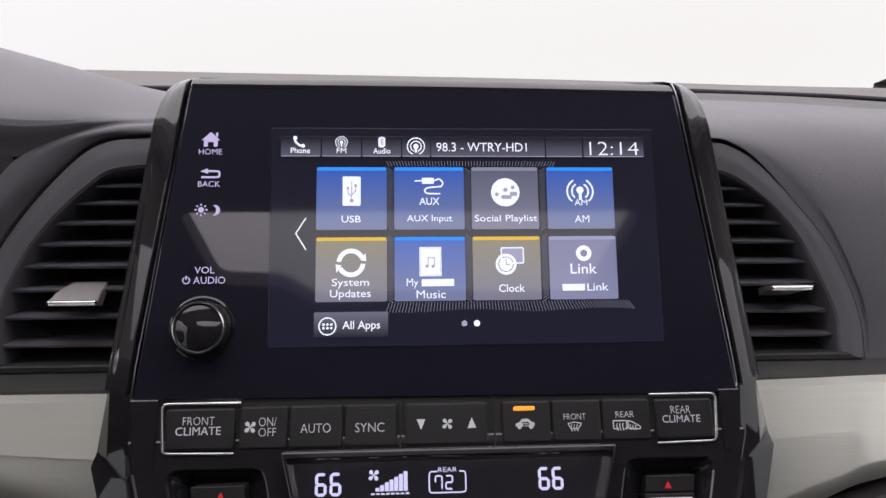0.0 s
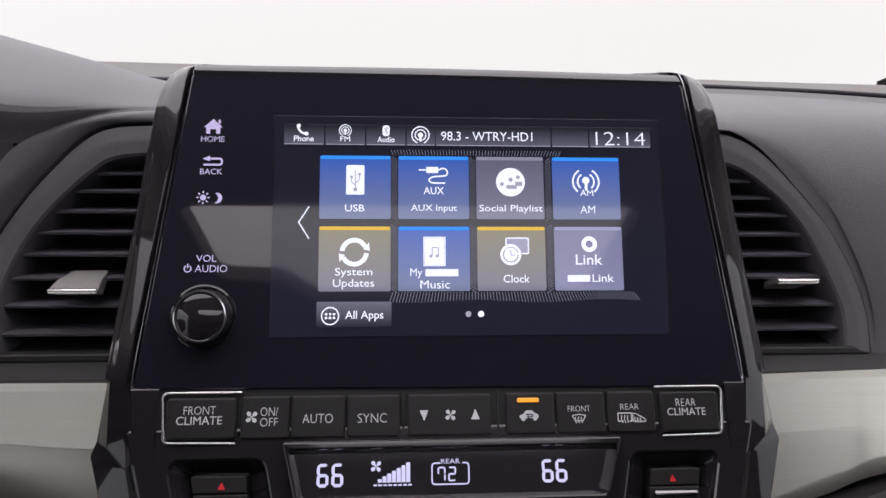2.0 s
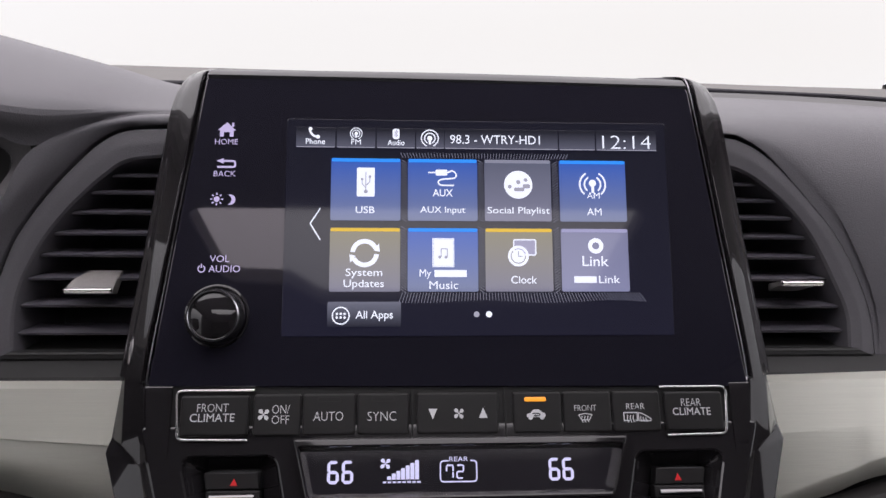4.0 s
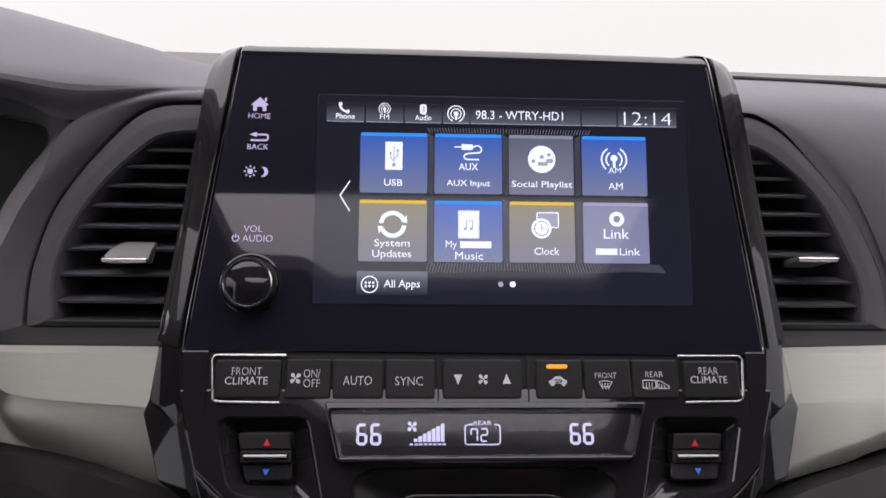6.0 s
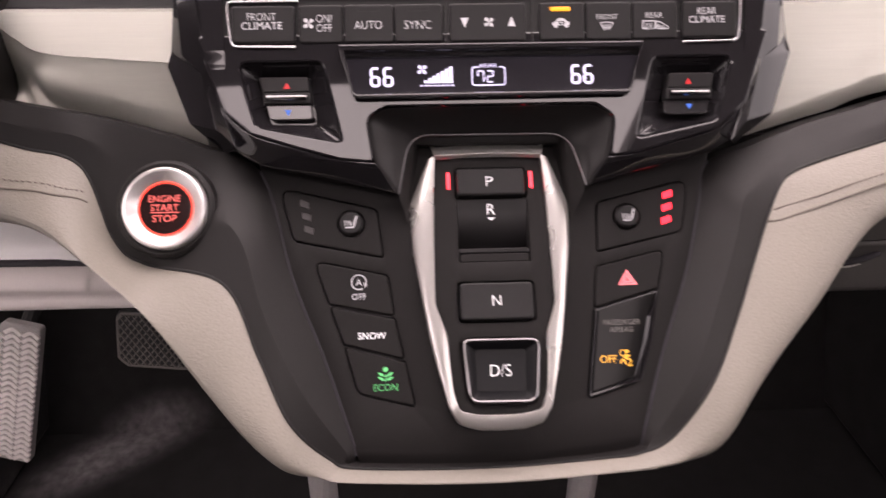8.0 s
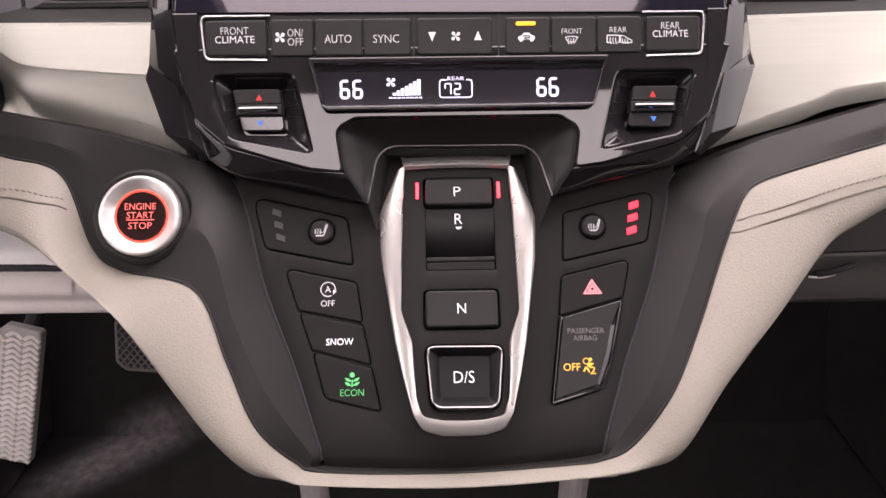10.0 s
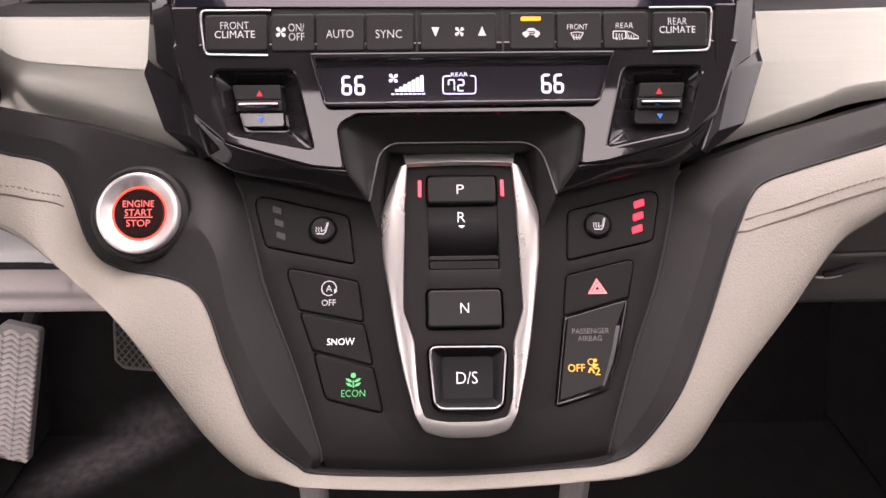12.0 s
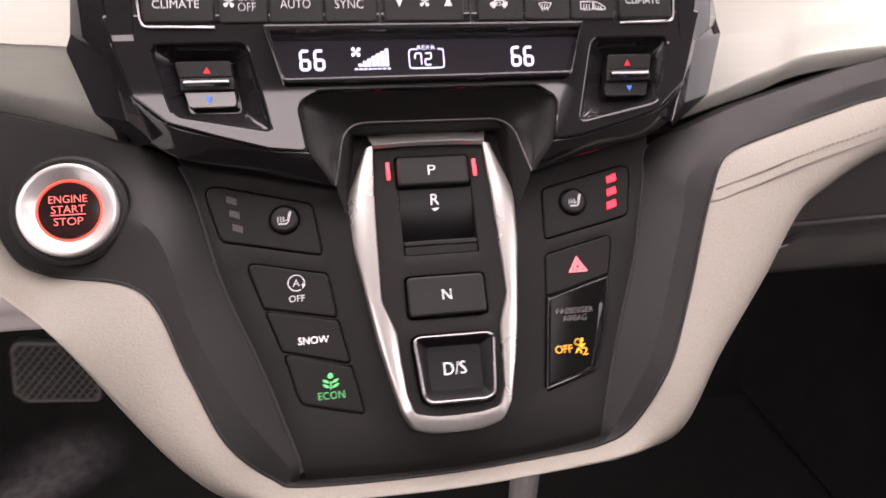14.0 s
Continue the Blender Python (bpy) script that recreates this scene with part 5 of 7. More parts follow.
# ---- temperature rockers ----
def rocker(s):
    cu = -0.0992 if s < 0 else 0.0952
    side = "driver" if s < 0 else "passenger"
    r = thing("temperature_rocker", tuple(FF @ Vector((cu, -0.025, -0.013))), f"black {side} temperature rocker with a bright bar", "rocker switch", "temperature rockers")
    rim_ = well_l if s < 0 else well_r
    face = [(-0.0130, 0.0113), (0.0118, 0.0110), (0.0142, -0.0118), (-0.0078, -0.0114)] if s < 0 else [(-0.0104, 0.0104), (0.0134, 0.0108), (0.0090, -0.0108), (-0.0140, -0.0110)]
    mid_v = -0.0233 if s < 0 else -0.0240
    floor_ = fillet([(cu + u, mid_v + v) for u, v in face], [0.0022, 0.0022, 0.0028, 0.0028])
    shape = lambda o: o if area2(o) > 0 else o[::-1]
    rim2_, floor_ = catmull([(*p, 0) for p in shape(list(rim_))], 80, True), catmull([(*p, 0) for p in shape(floor_)], 80, True)
    start_ = min(range(80), key=lambda i: (floor_[i] - rim2_[0]).length)
    floor_ = floor_[start_:] + floor_[:start_]
    # the well: a rounded shoulder, sloping sides and a level bed
    bm = bmesh.new()
    rings = [ring_of(bm, FF, [p.lerp(q_, k_) for p, q_ in zip(rim2_, floor_)], n) for k_, n in ((0.0, -0.0008), (0.05, -0.0016), (0.12, -0.0025), (0.90, -0.0068), (0.97, -0.0078), (1.0, -0.0100))]
    for a, b in zip(rings, rings[1:]):
        join(bm, a, b)
    bm.faces.new(rings[-1][::-1])
    bmesh.ops.recalc_face_normals(bm, faces=bm.faces)
    part("well", bm, GLOSS, r, "gloss black sloping well", smooth=40)
    FR = FF @ Matrix.Translation((cu, mid_v, -0.0056))
    side_at = lambda a, b, v: a[0] + (b[0] - a[0]) * (v - a[1]) / (b[1] - a[1])
    across = lambda v, g: (side_at(face[0], face[3], v) + g, side_at(face[1], face[2], v) - g)
    key_of = lambda v0, v1: [(across(v0, 0.0007)[0], v0), (across(v0, 0.0007)[1], v0), (across(v1, 0.0007)[1], v1), (across(v1, 0.0007)[0], v1)]
    up = part("upper_key", quick(FR, fillet(key_of(0.0028, 0.0102), [0.0004, 0.0004, 0.0014, 0.0014]), -0.004, 0.0020, 0.0007), KEY, r)
    tip = FR @ Matrix.Rotation(radians(2 if s < 0 else -6), 4, "X")
    dn = part("lower_key", quick(tip, fillet(key_of(-0.0100, -0.0028), [0.0024, 0.0024, 0.0004, 0.0004]), -0.004, 0.0016, 0.0006), LOWKEY, r, "gloss black lower key")
    b0, b1 = across(0.0, 0.0009)
    part("middle_bar_bed", quick(FR, rect(b0 - 0.0004, -0.0026, b1 + 0.0004, 0.0026, 0.0005), -0.003, 0.0030, 0.0005), KEY, r, "black bed of the bar")
    bm = bmesh.new()
    block(bm, FR @ Vector(((b0 + b1) / 2, 0.0, 0.0040)), (b1 - b0 - 0.0026, 0.0019, 0.0026), (31, 0, 0), 0.0005, 2)
    part("middle_bar", bm, RIM, r, "bright chrome middle bar")
    mu = (b0 + b1) / 2
    Ink(FR, 0.0023).poly([(mu - 0.0016, 0.0046), (mu + 0.0016, 0.0046), (mu, 0.0076)]).done("up_arrow", REDPRINT, up, "red up arrow")
    Ink(tip, 0.0019).poly([(mu + 0.0002 - 0.0015, -0.0052), (mu + 0.0002 + 0.0015, -0.0052), (mu + 0.0002, -0.0080)]).done("down_arrow", BLUEPRINT, dn, "blue down arrow")
    return r


rocker(-1)
rocker(1)

# ---- lower console ----
console = thing("center_console", (XC, -0.08, 0.62), "charcoal lower console that flares between beige leather bolsters", "center console")
H = {}
H["heat_l"] = fillet([(-0.1062, 0.0200), (-0.0580, 0.0078), (-0.0548, -0.0164), (-0.0985, -0.0072)], [0.005, 0.004, 0.0015, 0.004])
H["hold"] = fillet([(-0.0885, -0.0178), (-0.0530, -0.0255), (-0.0500, -0.0452), (-0.0812, -0.0388)], [0.003, 0.003, 0.0015, 0.0015])
H["snow"] = fillet([(-0.0806, -0.0402), (-0.0498, -0.0468), (-0.0456, -0.0660), (-0.0742, -0.0582)], [0.0015, 0.0015, 0.0015, 0.0015])
H["econ"] = fillet([(-0.0736, -0.0596), (-0.0453, -0.0676), (-0.0408, -0.0880), (-0.0675, -0.0812)], [0.0015, 0.0015, 0.0015, 0.005])
H["heat_r"] = fillet([(0.0524, 0.0088), (0.1000, 0.0202), (0.0940, -0.0068), (0.0508, -0.0162)], [0.004, 0.005, 0.004, 0.0015])
H["hazard"] = fillet([(0.0498, -0.0240), (0.0842, -0.0160), (0.0794, -0.0352), (0.0473, -0.0440)], [0.003, 0.003, 0.0015, 0.0015])
H["airbag"] = fillet([(0.0474, -0.0450), (0.0792, -0.0362), (0.0712, -0.0672), (0.0648, -0.0800), (0.0412, -0.0868)], [0.0015, 0.0015, 0.004, 0.006, 0.0015])
H["gear"] = fillet([(-0.0300, 0.0260), (0.0260, 0.0260), (0.0330, -0.0100), (0.0300, -0.0500), (0.0150, -0.0960), (-0.0190, -0.0960), (-0.0340, -0.0500), (-0.0370, -0.0100)], 0.004)
e = lambda u, v, n: tuple(FC @ Vector((u, v, n)))
i_l = [(-0.262, -0.0200, 0.752), (-0.2300, -0.0210, 0.7450), (-0.2000, -0.0240, 0.7400), (-0.1700, -0.0300, 0.7340), (-0.1450, -0.0350, 0.7270), e(-0.1160, 0.0290, -0.0008), e(-0.0987, -0.0266, -0.0008), e(-0.0830, -0.0660, -0.0008), e(-0.0695, -0.1050, -0.0008), e(-0.0660, -0.1165, -0.0060), (-0.0020, -0.1300, 0.6060), (0.0600, -0.1300, 0.6080)]
i_r = [(0.66, 0.0000, 0.772), (0.42, -0.0120, 0.7640), (0.2961, -0.0188, 0.7577), (0.2431, -0.0233, 0.7512), (0.2150, -0.0265, 0.7455), (0.1650, -0.0330, 0.7335), (0.1500, -0.0350, 0.7290), (0.1320, -0.0375, 0.7225), e(0.1110, 0.0290, -0.0008), e(0.1047, 0.0070, -0.0008), e(0.0947, -0.0270, -0.0008), e(0.0790, -0.0660, -0.0008), e(0.0662, -0.1035, -0.0008), e(0.0630, -0.1150, -0.0060), (0.045, -0.1300, 0.6070)]


def panel_side(line, sign):
    """The stretch of a trim's inner line that borders the switch panel, 0.5 mm inside it."""
    flat = [FC.inverted() @ p for p in catmull(line, 300)]
    return [(p.x - sign * 0.0005, p.y) for p in flat if -0.105 < p.y < 0.030 and abs(p.x) < 0.1165 and abs(p.x) > 0.0600 and abs(p.z) < 0.004][::5]


panel_edge = [(-0.1190, 0.0400)] + panel_side(i_l, -1) + [(-0.0690, -0.1066), (-0.0250, -0.1085), (0.0210, -0.1085), (0.0656, -0.1052)] + panel_side(i_r, 1)[::-1] + [(0.1140, 0.0400)]
wide = {n_: inset(o if area2(o) > 0 else o[::-1], -0.00045) for n_, o in H.items()}
bm = bmesh.new()
plate(bm, FC, panel_edge, -0.006, 0.0, 0.0006, [wide[n_] for n_ in H if n_ != "gear"] + [H["gear"]])
part("switch_panel", bm, SHELF, console, "charcoal switch panel", smooth=25)
bm = bmesh.new()
plate(bm, FC, inset(panel_edge if area2(panel_edge) > 0 else panel_edge[::-1], 0.002), -0.012, -0.0045, 0.0005)
part("panel_backing", bm, GAP, console)
# curved foot of the panel
part("panel_foot", sheet([[e(-0.0690, -0.1058, 0.0), e(-0.025, -0.1078, 0.0), e(0.021, -0.1078, 0.0), e(0.0656, -0.1044, 0.0)],
                          [e(-0.0682, -0.1090, -0.0010), e(-0.025, -0.1110, -0.0010), e(0.021, -0.1110, -0.0010), e(0.0648, -0.1075, -0.0010)],
                          [e(-0.0658, -0.1170, -0.0055), e(-0.025, -0.1185, -0.0055), e(0.021, -0.1185, -0.0055), e(0.0628, -0.1155, -0.0055)]], 24, 8), SHELF, console)

# dark side trims: from the panel's edge out to the leather
r_l = [(-0.262, -0.0280, 0.746), (-0.2280, -0.0290, 0.7360), (-0.2000, -0.0330, 0.7310), (-0.1780, -0.0410, 0.7150), (-0.1560, -0.0480, 0.7045), (-0.1240, -0.0700, 0.6980), (-0.1090, -0.0985, 0.6700), (-0.0930, -0.1195, 0.6440), (-0.0740, -0.1315, 0.6170), (-0.0674, -0.1352, 0.6095), (-0.0020, -0.1345, 0.6066), (0.0670, -0.1335, 0.6105)]
o_l = [(-0.262, -0.0300, 0.736), (-0.2314, -0.0326, 0.7268), (-0.2032, -0.0377, 0.7185), (-0.1865, -0.0590, 0.6880), (-0.1710, -0.0670, 0.6790), (-0.1290, -0.0860, 0.6790), (-0.1105, -0.1120, 0.6550), (-0.0965, -0.1310, 0.6335), (-0.0803, -0.1350, 0.6146), (-0.0659, -0.1368, 0.6095), (-0.0020, -0.1372, 0.6078), (0.0690, -0.1357, 0.6112)]
part("side_trim", sheet([i_l, r_l, o_l], 100, 15, sharp_across=True, back=(0, 0.012, -0.004)), PLASTIC, console, "charcoal side trim round the start button")
r_r = [(0.66, -0.0060, 0.766), (0.42, -0.0210, 0.7560), (0.2942, -0.0293, 0.7503), (0.2404, -0.0344, 0.7440), (0.2120, -0.0380, 0.7380), (0.1660, -0.0445, 0.7265), (0.1480, -0.0480, 0.7220), (0.1335, -0.0560, 0.7145), (0.1215, -0.0640, 0.7060), (0.1165, -0.0745, 0.6940), (0.1045, -0.0945, 0.6710), (0.0885, -0.1180, 0.6440), (0.0700, -0.1310, 0.6180), (0.0622, -0.1350, 0.6122), (0.045, -0.1340, 0.6090)]
o_r = [(0.66, -0.0060, 0.759), (0.42, -0.0230, 0.7480), (0.2918, -0.0330, 0.7419), (0.2370, -0.0396, 0.7359), (0.2080, -0.0444, 0.7306), (0.1606, -0.0533, 0.7203), (0.1452, -0.0572, 0.7159), (0.1383, -0.0617, 0.7109), (0.1316, -0.0703, 0.7013), (0.1246, -0.0805, 0.6896), (0.1100, -0.1035, 0.6640), (0.0945, -0.1240, 0.6415), (0.0770, -0.1335, 0.6190), (0.0617, -0.1364, 0.6124), (0.045, -0.1364, 0.6100)]
part("side_trim", sheet([i_r, r_r, o_r], 100, 15, sharp_across=True, back=(0, 0.012, -0.004)), PLASTIC, console, "charcoal side trim")

# shade in the gaps between the switch panel and the trims, as black cords
for line in (i_l, i_r):
    seam_pts = [p + Vector((0, -0.0003, 0.0003)) for p in catmull(line, 300) if -0.110 < (FC.inverted() @ p).y < 0.030 and 0.0600 < abs(p.x) < 0.1165 and abs((FC.inverted() @ p).z) < 0.004]
    bm = bmesh.new()
    tube(bm, seam_pts[::3], 0.0007, 6)
    part("panel_gap_shade", bm, HOLE, console, "black cord for the shade in the gap beside the switch panel")


# ---- leather bolsters ----
def bolster(name, rows, label):
    b = thing(name, rows[0][len(rows[0]) // 2], label, "knee bolster", "leather knee bolsters")
    part("cover", sheet(rows, 110, 26), LEATHER, b)
    return b


def lift(line, d):
    return [tuple(Vector(p) + Vector(d)) for p in line]


lo_l = [(-0.275, -0.0480, 0.696), (-0.2420, -0.0560, 0.7010), (-0.2150, -0.0680, 0.7000), (-0.1900, -0.0823, 0.6885), (-0.1625, -0.0984, 0.6707), (-0.1345, -0.1206, 0.6460), (-0.1170, -0.1340, 0.6300), (-0.1000, -0.1415, 0.6160), (-0.0850, -0.1416, 0.6110), (-0.0680, -0.1415, 0.6076), (-0.0020, -0.1418, 0.6042), (0.0690, -0.1414, 0.6090)]
mid_l = [tuple(Vector(a) * 0.5 + Vector(b) * 0.5 + Vector((-0.001, -0.0055, 0.0016))) for a, b in zip(o_l, lo_l)]
tuck_l = lift(o_l, (0.0015, 0.004, -0.004))
bl = bolster("knee_bolster", [tuck_l, o_l, mid_l, lo_l, lift(lo_l, (0.002, 0.016, -0.010)), lift(lo_l, (0.012, 0.060, -0.020))], "beige grained leather knee bolster stitched beside the start button")
lo_r = [(0.66, -0.0100, 0.728), (0.42, -0.0340, 0.7160), (0.2951, -0.0433, 0.7174), (0.2431, -0.0525, 0.7132), (0.2166, -0.0610, 0.7071), (0.1952, -0.0694, 0.7006), (0.1829, -0.0744, 0.6957), (0.1729, -0.0811, 0.6892), (0.1619, -0.0899, 0.6797), (0.1500, -0.0997, 0.6691), (0.1205, -0.1218, 0.6447), (0.0980, -0.1395, 0.6205), (0.0800, -0.1416, 0.6120), (0.0620, -0.1412, 0.6088), (0.045, -0.1410, 0.6078)]
mid_r2 = [tuple(Vector(a) * 0.5 + Vector(b) * 0.5 + Vector((0.001, -0.0055, 0.0016))) for a, b in zip(o_r, lo_r)]
br = bolster("knee_bolster", [lift(o_r, (-0.0015, 0.004, -0.004)), o_r, mid_r2, lo_r, lift(lo_r, (-0.002, 0.016, -0.010)), lift(lo_r, (-0.012, 0.060, -0.020))], "beige grained leather knee bolster with a long stitched seam")

# shadow where leather meets trim, put in as a dark cord
for b_, edge in ((bl, o_l), (br, o_r)):
    bm = bmesh.new()
    tube(bm, [p + Vector((0, -0.0001, 0.0004)) for p in catmull(edge, 110)], 0.0007, 6)
    part("piping_shade", bm, GAP, b_, "dark cord for the shadow along the trim")


def along(pts, t):
    """The point at share t (0 to 1) of a smooth line through pts."""
    m = len(pts) - 1
    j = min(int(t * m), m - 1)
    f = t * m - j
    p1, p2 = Vector(pts[j]), Vector(pts[j + 1])
    p0 = Vector(pts[j - 1]) if j > 0 else 2 * p1 - p2
    p3 = Vector(pts[j + 2]) if j + 2 <= m else 2 * p2 - p1
    return 0.5 * ((2 * p1) + (p2 - p0) * f + (2 * p0 - 5 * p1 + 4 * p2 - p3) * f * f + (3 * p1 - p0 - 3 * p2 + p3) * f ** 3)


def skin_line(rows, way, n):
    """A line on a skin by places along its lines and shares of the way across its three lines."""
    out, m = [], len(rows[0]) - 1
    ways = [(a, b, 0) for a, b in way]
    for i in range(n):
        p = along(ways, i / (n - 1))
        out.append(along([along(r, p.x / m) for r in rows], min(1.0, max(0.0, p.y / 2))))
    return out


def seam(parent, rows, way, crease, n):
    """A row of stitches above a dark cord that stands for the shade in a crease."""
    pts, low = skin_line(rows, way, n * 2 + 1), skin_line(rows, crease, 80)
    bm = bmesh.new()
    for i in range(0, len(pts) - 1, 2):
        a, b = pts[i], pts[i].lerp(pts[i + 1], 0.95)
        off = Vector((0, -0.0003, 0.0001))
        tube(bm, [a + off + Vector((0, 0, 0.0003)), (a + b) / 2 + off * 2.0, b + off - Vector((0, 0, 0.0003))], 0.00042, 5)
    tagged(part("stitches", bm, THREAD, parent, "grey stitches"), kind="stuff")
    # shade of the fold, laid on the leather as a darker cord
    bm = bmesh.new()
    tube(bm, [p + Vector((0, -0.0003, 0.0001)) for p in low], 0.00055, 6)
    part("crease", bm, CREASE_SHADE, parent, "dark cord coloured for the shade in the crease")


CREASE_SHADE = surface("leather_crease_shade", (0.16, 0.14, 0.12), 0.7)
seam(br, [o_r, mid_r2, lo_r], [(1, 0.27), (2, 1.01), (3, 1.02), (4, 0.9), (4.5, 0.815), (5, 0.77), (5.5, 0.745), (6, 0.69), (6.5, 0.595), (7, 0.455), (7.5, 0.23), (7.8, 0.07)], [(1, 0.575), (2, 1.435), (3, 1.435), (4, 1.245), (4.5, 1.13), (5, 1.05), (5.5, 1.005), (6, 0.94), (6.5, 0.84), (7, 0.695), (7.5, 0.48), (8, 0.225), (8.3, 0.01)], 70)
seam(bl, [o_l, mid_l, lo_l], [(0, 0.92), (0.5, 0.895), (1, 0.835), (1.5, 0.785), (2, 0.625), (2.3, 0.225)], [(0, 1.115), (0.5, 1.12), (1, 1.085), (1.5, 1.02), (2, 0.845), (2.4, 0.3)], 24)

# ---- start button ----
start = thing("start_button", tuple(FS.translation), "round engine start button with a silver ring and red lit lettering", "push button")
part("collar", lathe(FS, 0, 0, [(0.0250, -0.014), (0.0252, -0.004), (0.0245, 0.0004), (0.0228, 0.0016), (0.0212, 0.0010), (0.0208, -0.004)]), PLASTIC, start, "charcoal collar")
bm = lathe(FS, 0, 0, [(0.0208, -0.013), (0.0208, 0.0022), (0.0203, 0.0036), (0.0195, 0.0042), (0.0185, 0.0040), (0.0145, 0.0012), (0.0139, 0.0006), (0.0138, -0.003)], 64)
bmesh.ops.delete(bm, geom=[f for f in bm.faces if len(f.verts) > 4], context="FACES")
part("ring", bm, surface("bright_satin_ring", (0.84, 0.82, 0.81), 0.30, metal=0.7, grain=1800, bump=0.04, vary=0.05), start, "satin silver ring")
bm = lathe(FS, 0, 0, [(0.0139, -0.002), (0.0138, 0.0005), (0.0133, 0.0008), (0.0128, 0.0004)], 64)
bmesh.ops.delete(bm, geom=[f for f in bm.faces if len(f.verts) > 4], context="FACES")
part("glow_ring", bm, REDGLOW, start, "red glowing ring")
cap = part("cap", lathe(FS, 0, 0, [(0.0129, -0.002), (0.0128, 0.0006), (0.0122, 0.0012), (0.0060, 0.0014), (0.0004, 0.0014)], 48), surface("smoked_red_cap", (0.018, 0.008, 0.008), 0.10), start, "gloss black cap")
Ink(FS, 0.0018).word("ENGINE", 0, 0.0049, 0.0158, 0.0034, 0.002).word("START", 0, 0.0004, 0.0138, 0.0034, 0.002).box(-0.0072, -0.0023, 0.0072, -0.0018).word("STOP", 0, -0.0050, 0.0120, 0.0034, 0.002).done("lettering", REDTEXT, cap, "red lit lettering")

# ---- gear selector ----
gear = thing("gear_selector", tuple(FP @ Vector((XC, -0.05, 0))), "push-button gear selector in a satin silver frame", "gear selector")
rails = [(0.0300, 0.0135, 0.0263, 0.0145), (0.0392, -0.0080, 0.0274, -0.0080), (0.0398, -0.0115, 0.0275, -0.0115), (0.0384, -0.0335, 0.0280, -0.0335), (0.0350, -0.0530, 0.0283, -0.0545), (0.0338, -0.0605, 0.0284, -0.0600), (0.0315, -0.0745, 0.0232, -0.0745),
         (0.0280, -0.0900, 0.0223, -0.0900), (0.0232, -0.1080, 0.0214, -0.1010), (0.0190, -0.1152, 0.0188, -0.1092), (0.0100, -0.1178, 0.0095, -0.1110), (0.0, -0.1181, 0.0, -0.1112)]
half = []
for a, b in zip(rails, rails[1:]):
    k_ = max(2, int(math.hypot(a[0] - b[0], a[1] - b[1]) / 0.0011))
    half += [[x + (y - x) * i / k_ for x, y in zip(a, b)] for i in range(k_)]
half.append(list(rails[-1]))
loop = [[-u, v, -p, q_] for u, v, p, q_ in half] + [list(r) for r in half[-2::-1]]
for turn in range(3):
    loop = [loop[0]] + [[(a + 2 * b + c) / 4 for a, b, c in zip(*loop[i - 1:i + 2])] for i in range(1, len(loop) - 1)] + [loop[-1]]


def crown(u, v):
    """Height of the silver frame: it falls away to its sides and its foot."""
    d = max(0.0, abs(u) - 0.0192)
    return 0.0029 - 0.16 * d - 9.0 * d * d - 0.30 * max(0.0, -0.1092 - v)


rows = []
for k_, drop in ((0.0, 0.0100), (0.0, 0.0006), (0.05, 0.0), (0.2, 0.0), (0.4, 0.0), (0.6, 0.0), (0.78, 0.0), (0.9, 0.0), (0.97, 0.0003), (1.0, 0.0012), (1.0, 0.0120)):
    row = []
    for u, v, p, q_ in loop:
        n_in, n_out = crown(p, q_), crown(u, v)
        row.append(tuple(FP @ Vector((XC + p + (u - p) * k_, q_ + (v - q_) * k_, n_in + (n_out - n_in) * k_ ** 1.8 - drop))))
    rows.append(row)
part("frame", sheet(rows, len(loop), len(rows), sharp_across=True, sharp_along=True), SATIN, gear, "satin silver frame", smooth=50)
drive_rim = fillet([(-0.0165, -0.1062), (0.0148, -0.1066), (0.0178, -0.0772), (-0.0192, -0.0768)], [0.0058, 0.0058, 0.0042, 0.0042])
holes = [rect(-0.0182, -0.0398, 0.0164, -0.0082, 0.0010), rect(-0.0198, -0.0692, 0.0172, -0.0493, 0.0028), inset(drive_rim, -0.0009), rect(-0.0191, -0.0080, 0.0167, 0.0088, 0.0026)]
pl_out = [(XC - u, v) for u, v in [(0.0264, 0.0240), (0.0276, -0.0080), (0.0282, -0.0335), (0.0286, -0.0603), (0.0234, -0.0748), (0.0224, -0.0950), (0.0192, -0.1112)]]
pl_out = pl_out + [(2 * XC - p[0], p[1]) for p in pl_out[::-1]]
part("plinth", quick(FP, fillet(pl_out, 0.0015), -0.012, -0.0006, 0.0004, holes), SHELF, gear, "charcoal plinth", smooth=25)
part("plinth_bed", quick(FP, rect(-0.0215, -0.1100, 0.0190, 0.0100, 0.003), -0.014, -0.0100, 0.0004), GAP, gear)
# charcoal arch between the hollow and the frame, and the frame's head, which dips away under it
fp = lambda u, v, n: tuple(FP @ Vector((u, v, n)))
arch_out = catmull(arch_line, 61, True)
arch_in = catmull(soft_path([fp(-0.0425, -0.0190, -0.0035), fp(-0.0412, -0.0080, -0.0040), fp(-0.0335, 0.0270, -0.0130), fp(0.0295, 0.0270, -0.0130), fp(0.0372, -0.0080, -0.0040), fp(0.0385, -0.0190, -0.0035)], 0.0030), 61, True)
arch_mid = [tuple(Vector(p).lerp(Vector(q_), 0.30) + Vector((0, -0.0006, 0.0004))) for p, q_ in zip(arch_out, arch_in)]
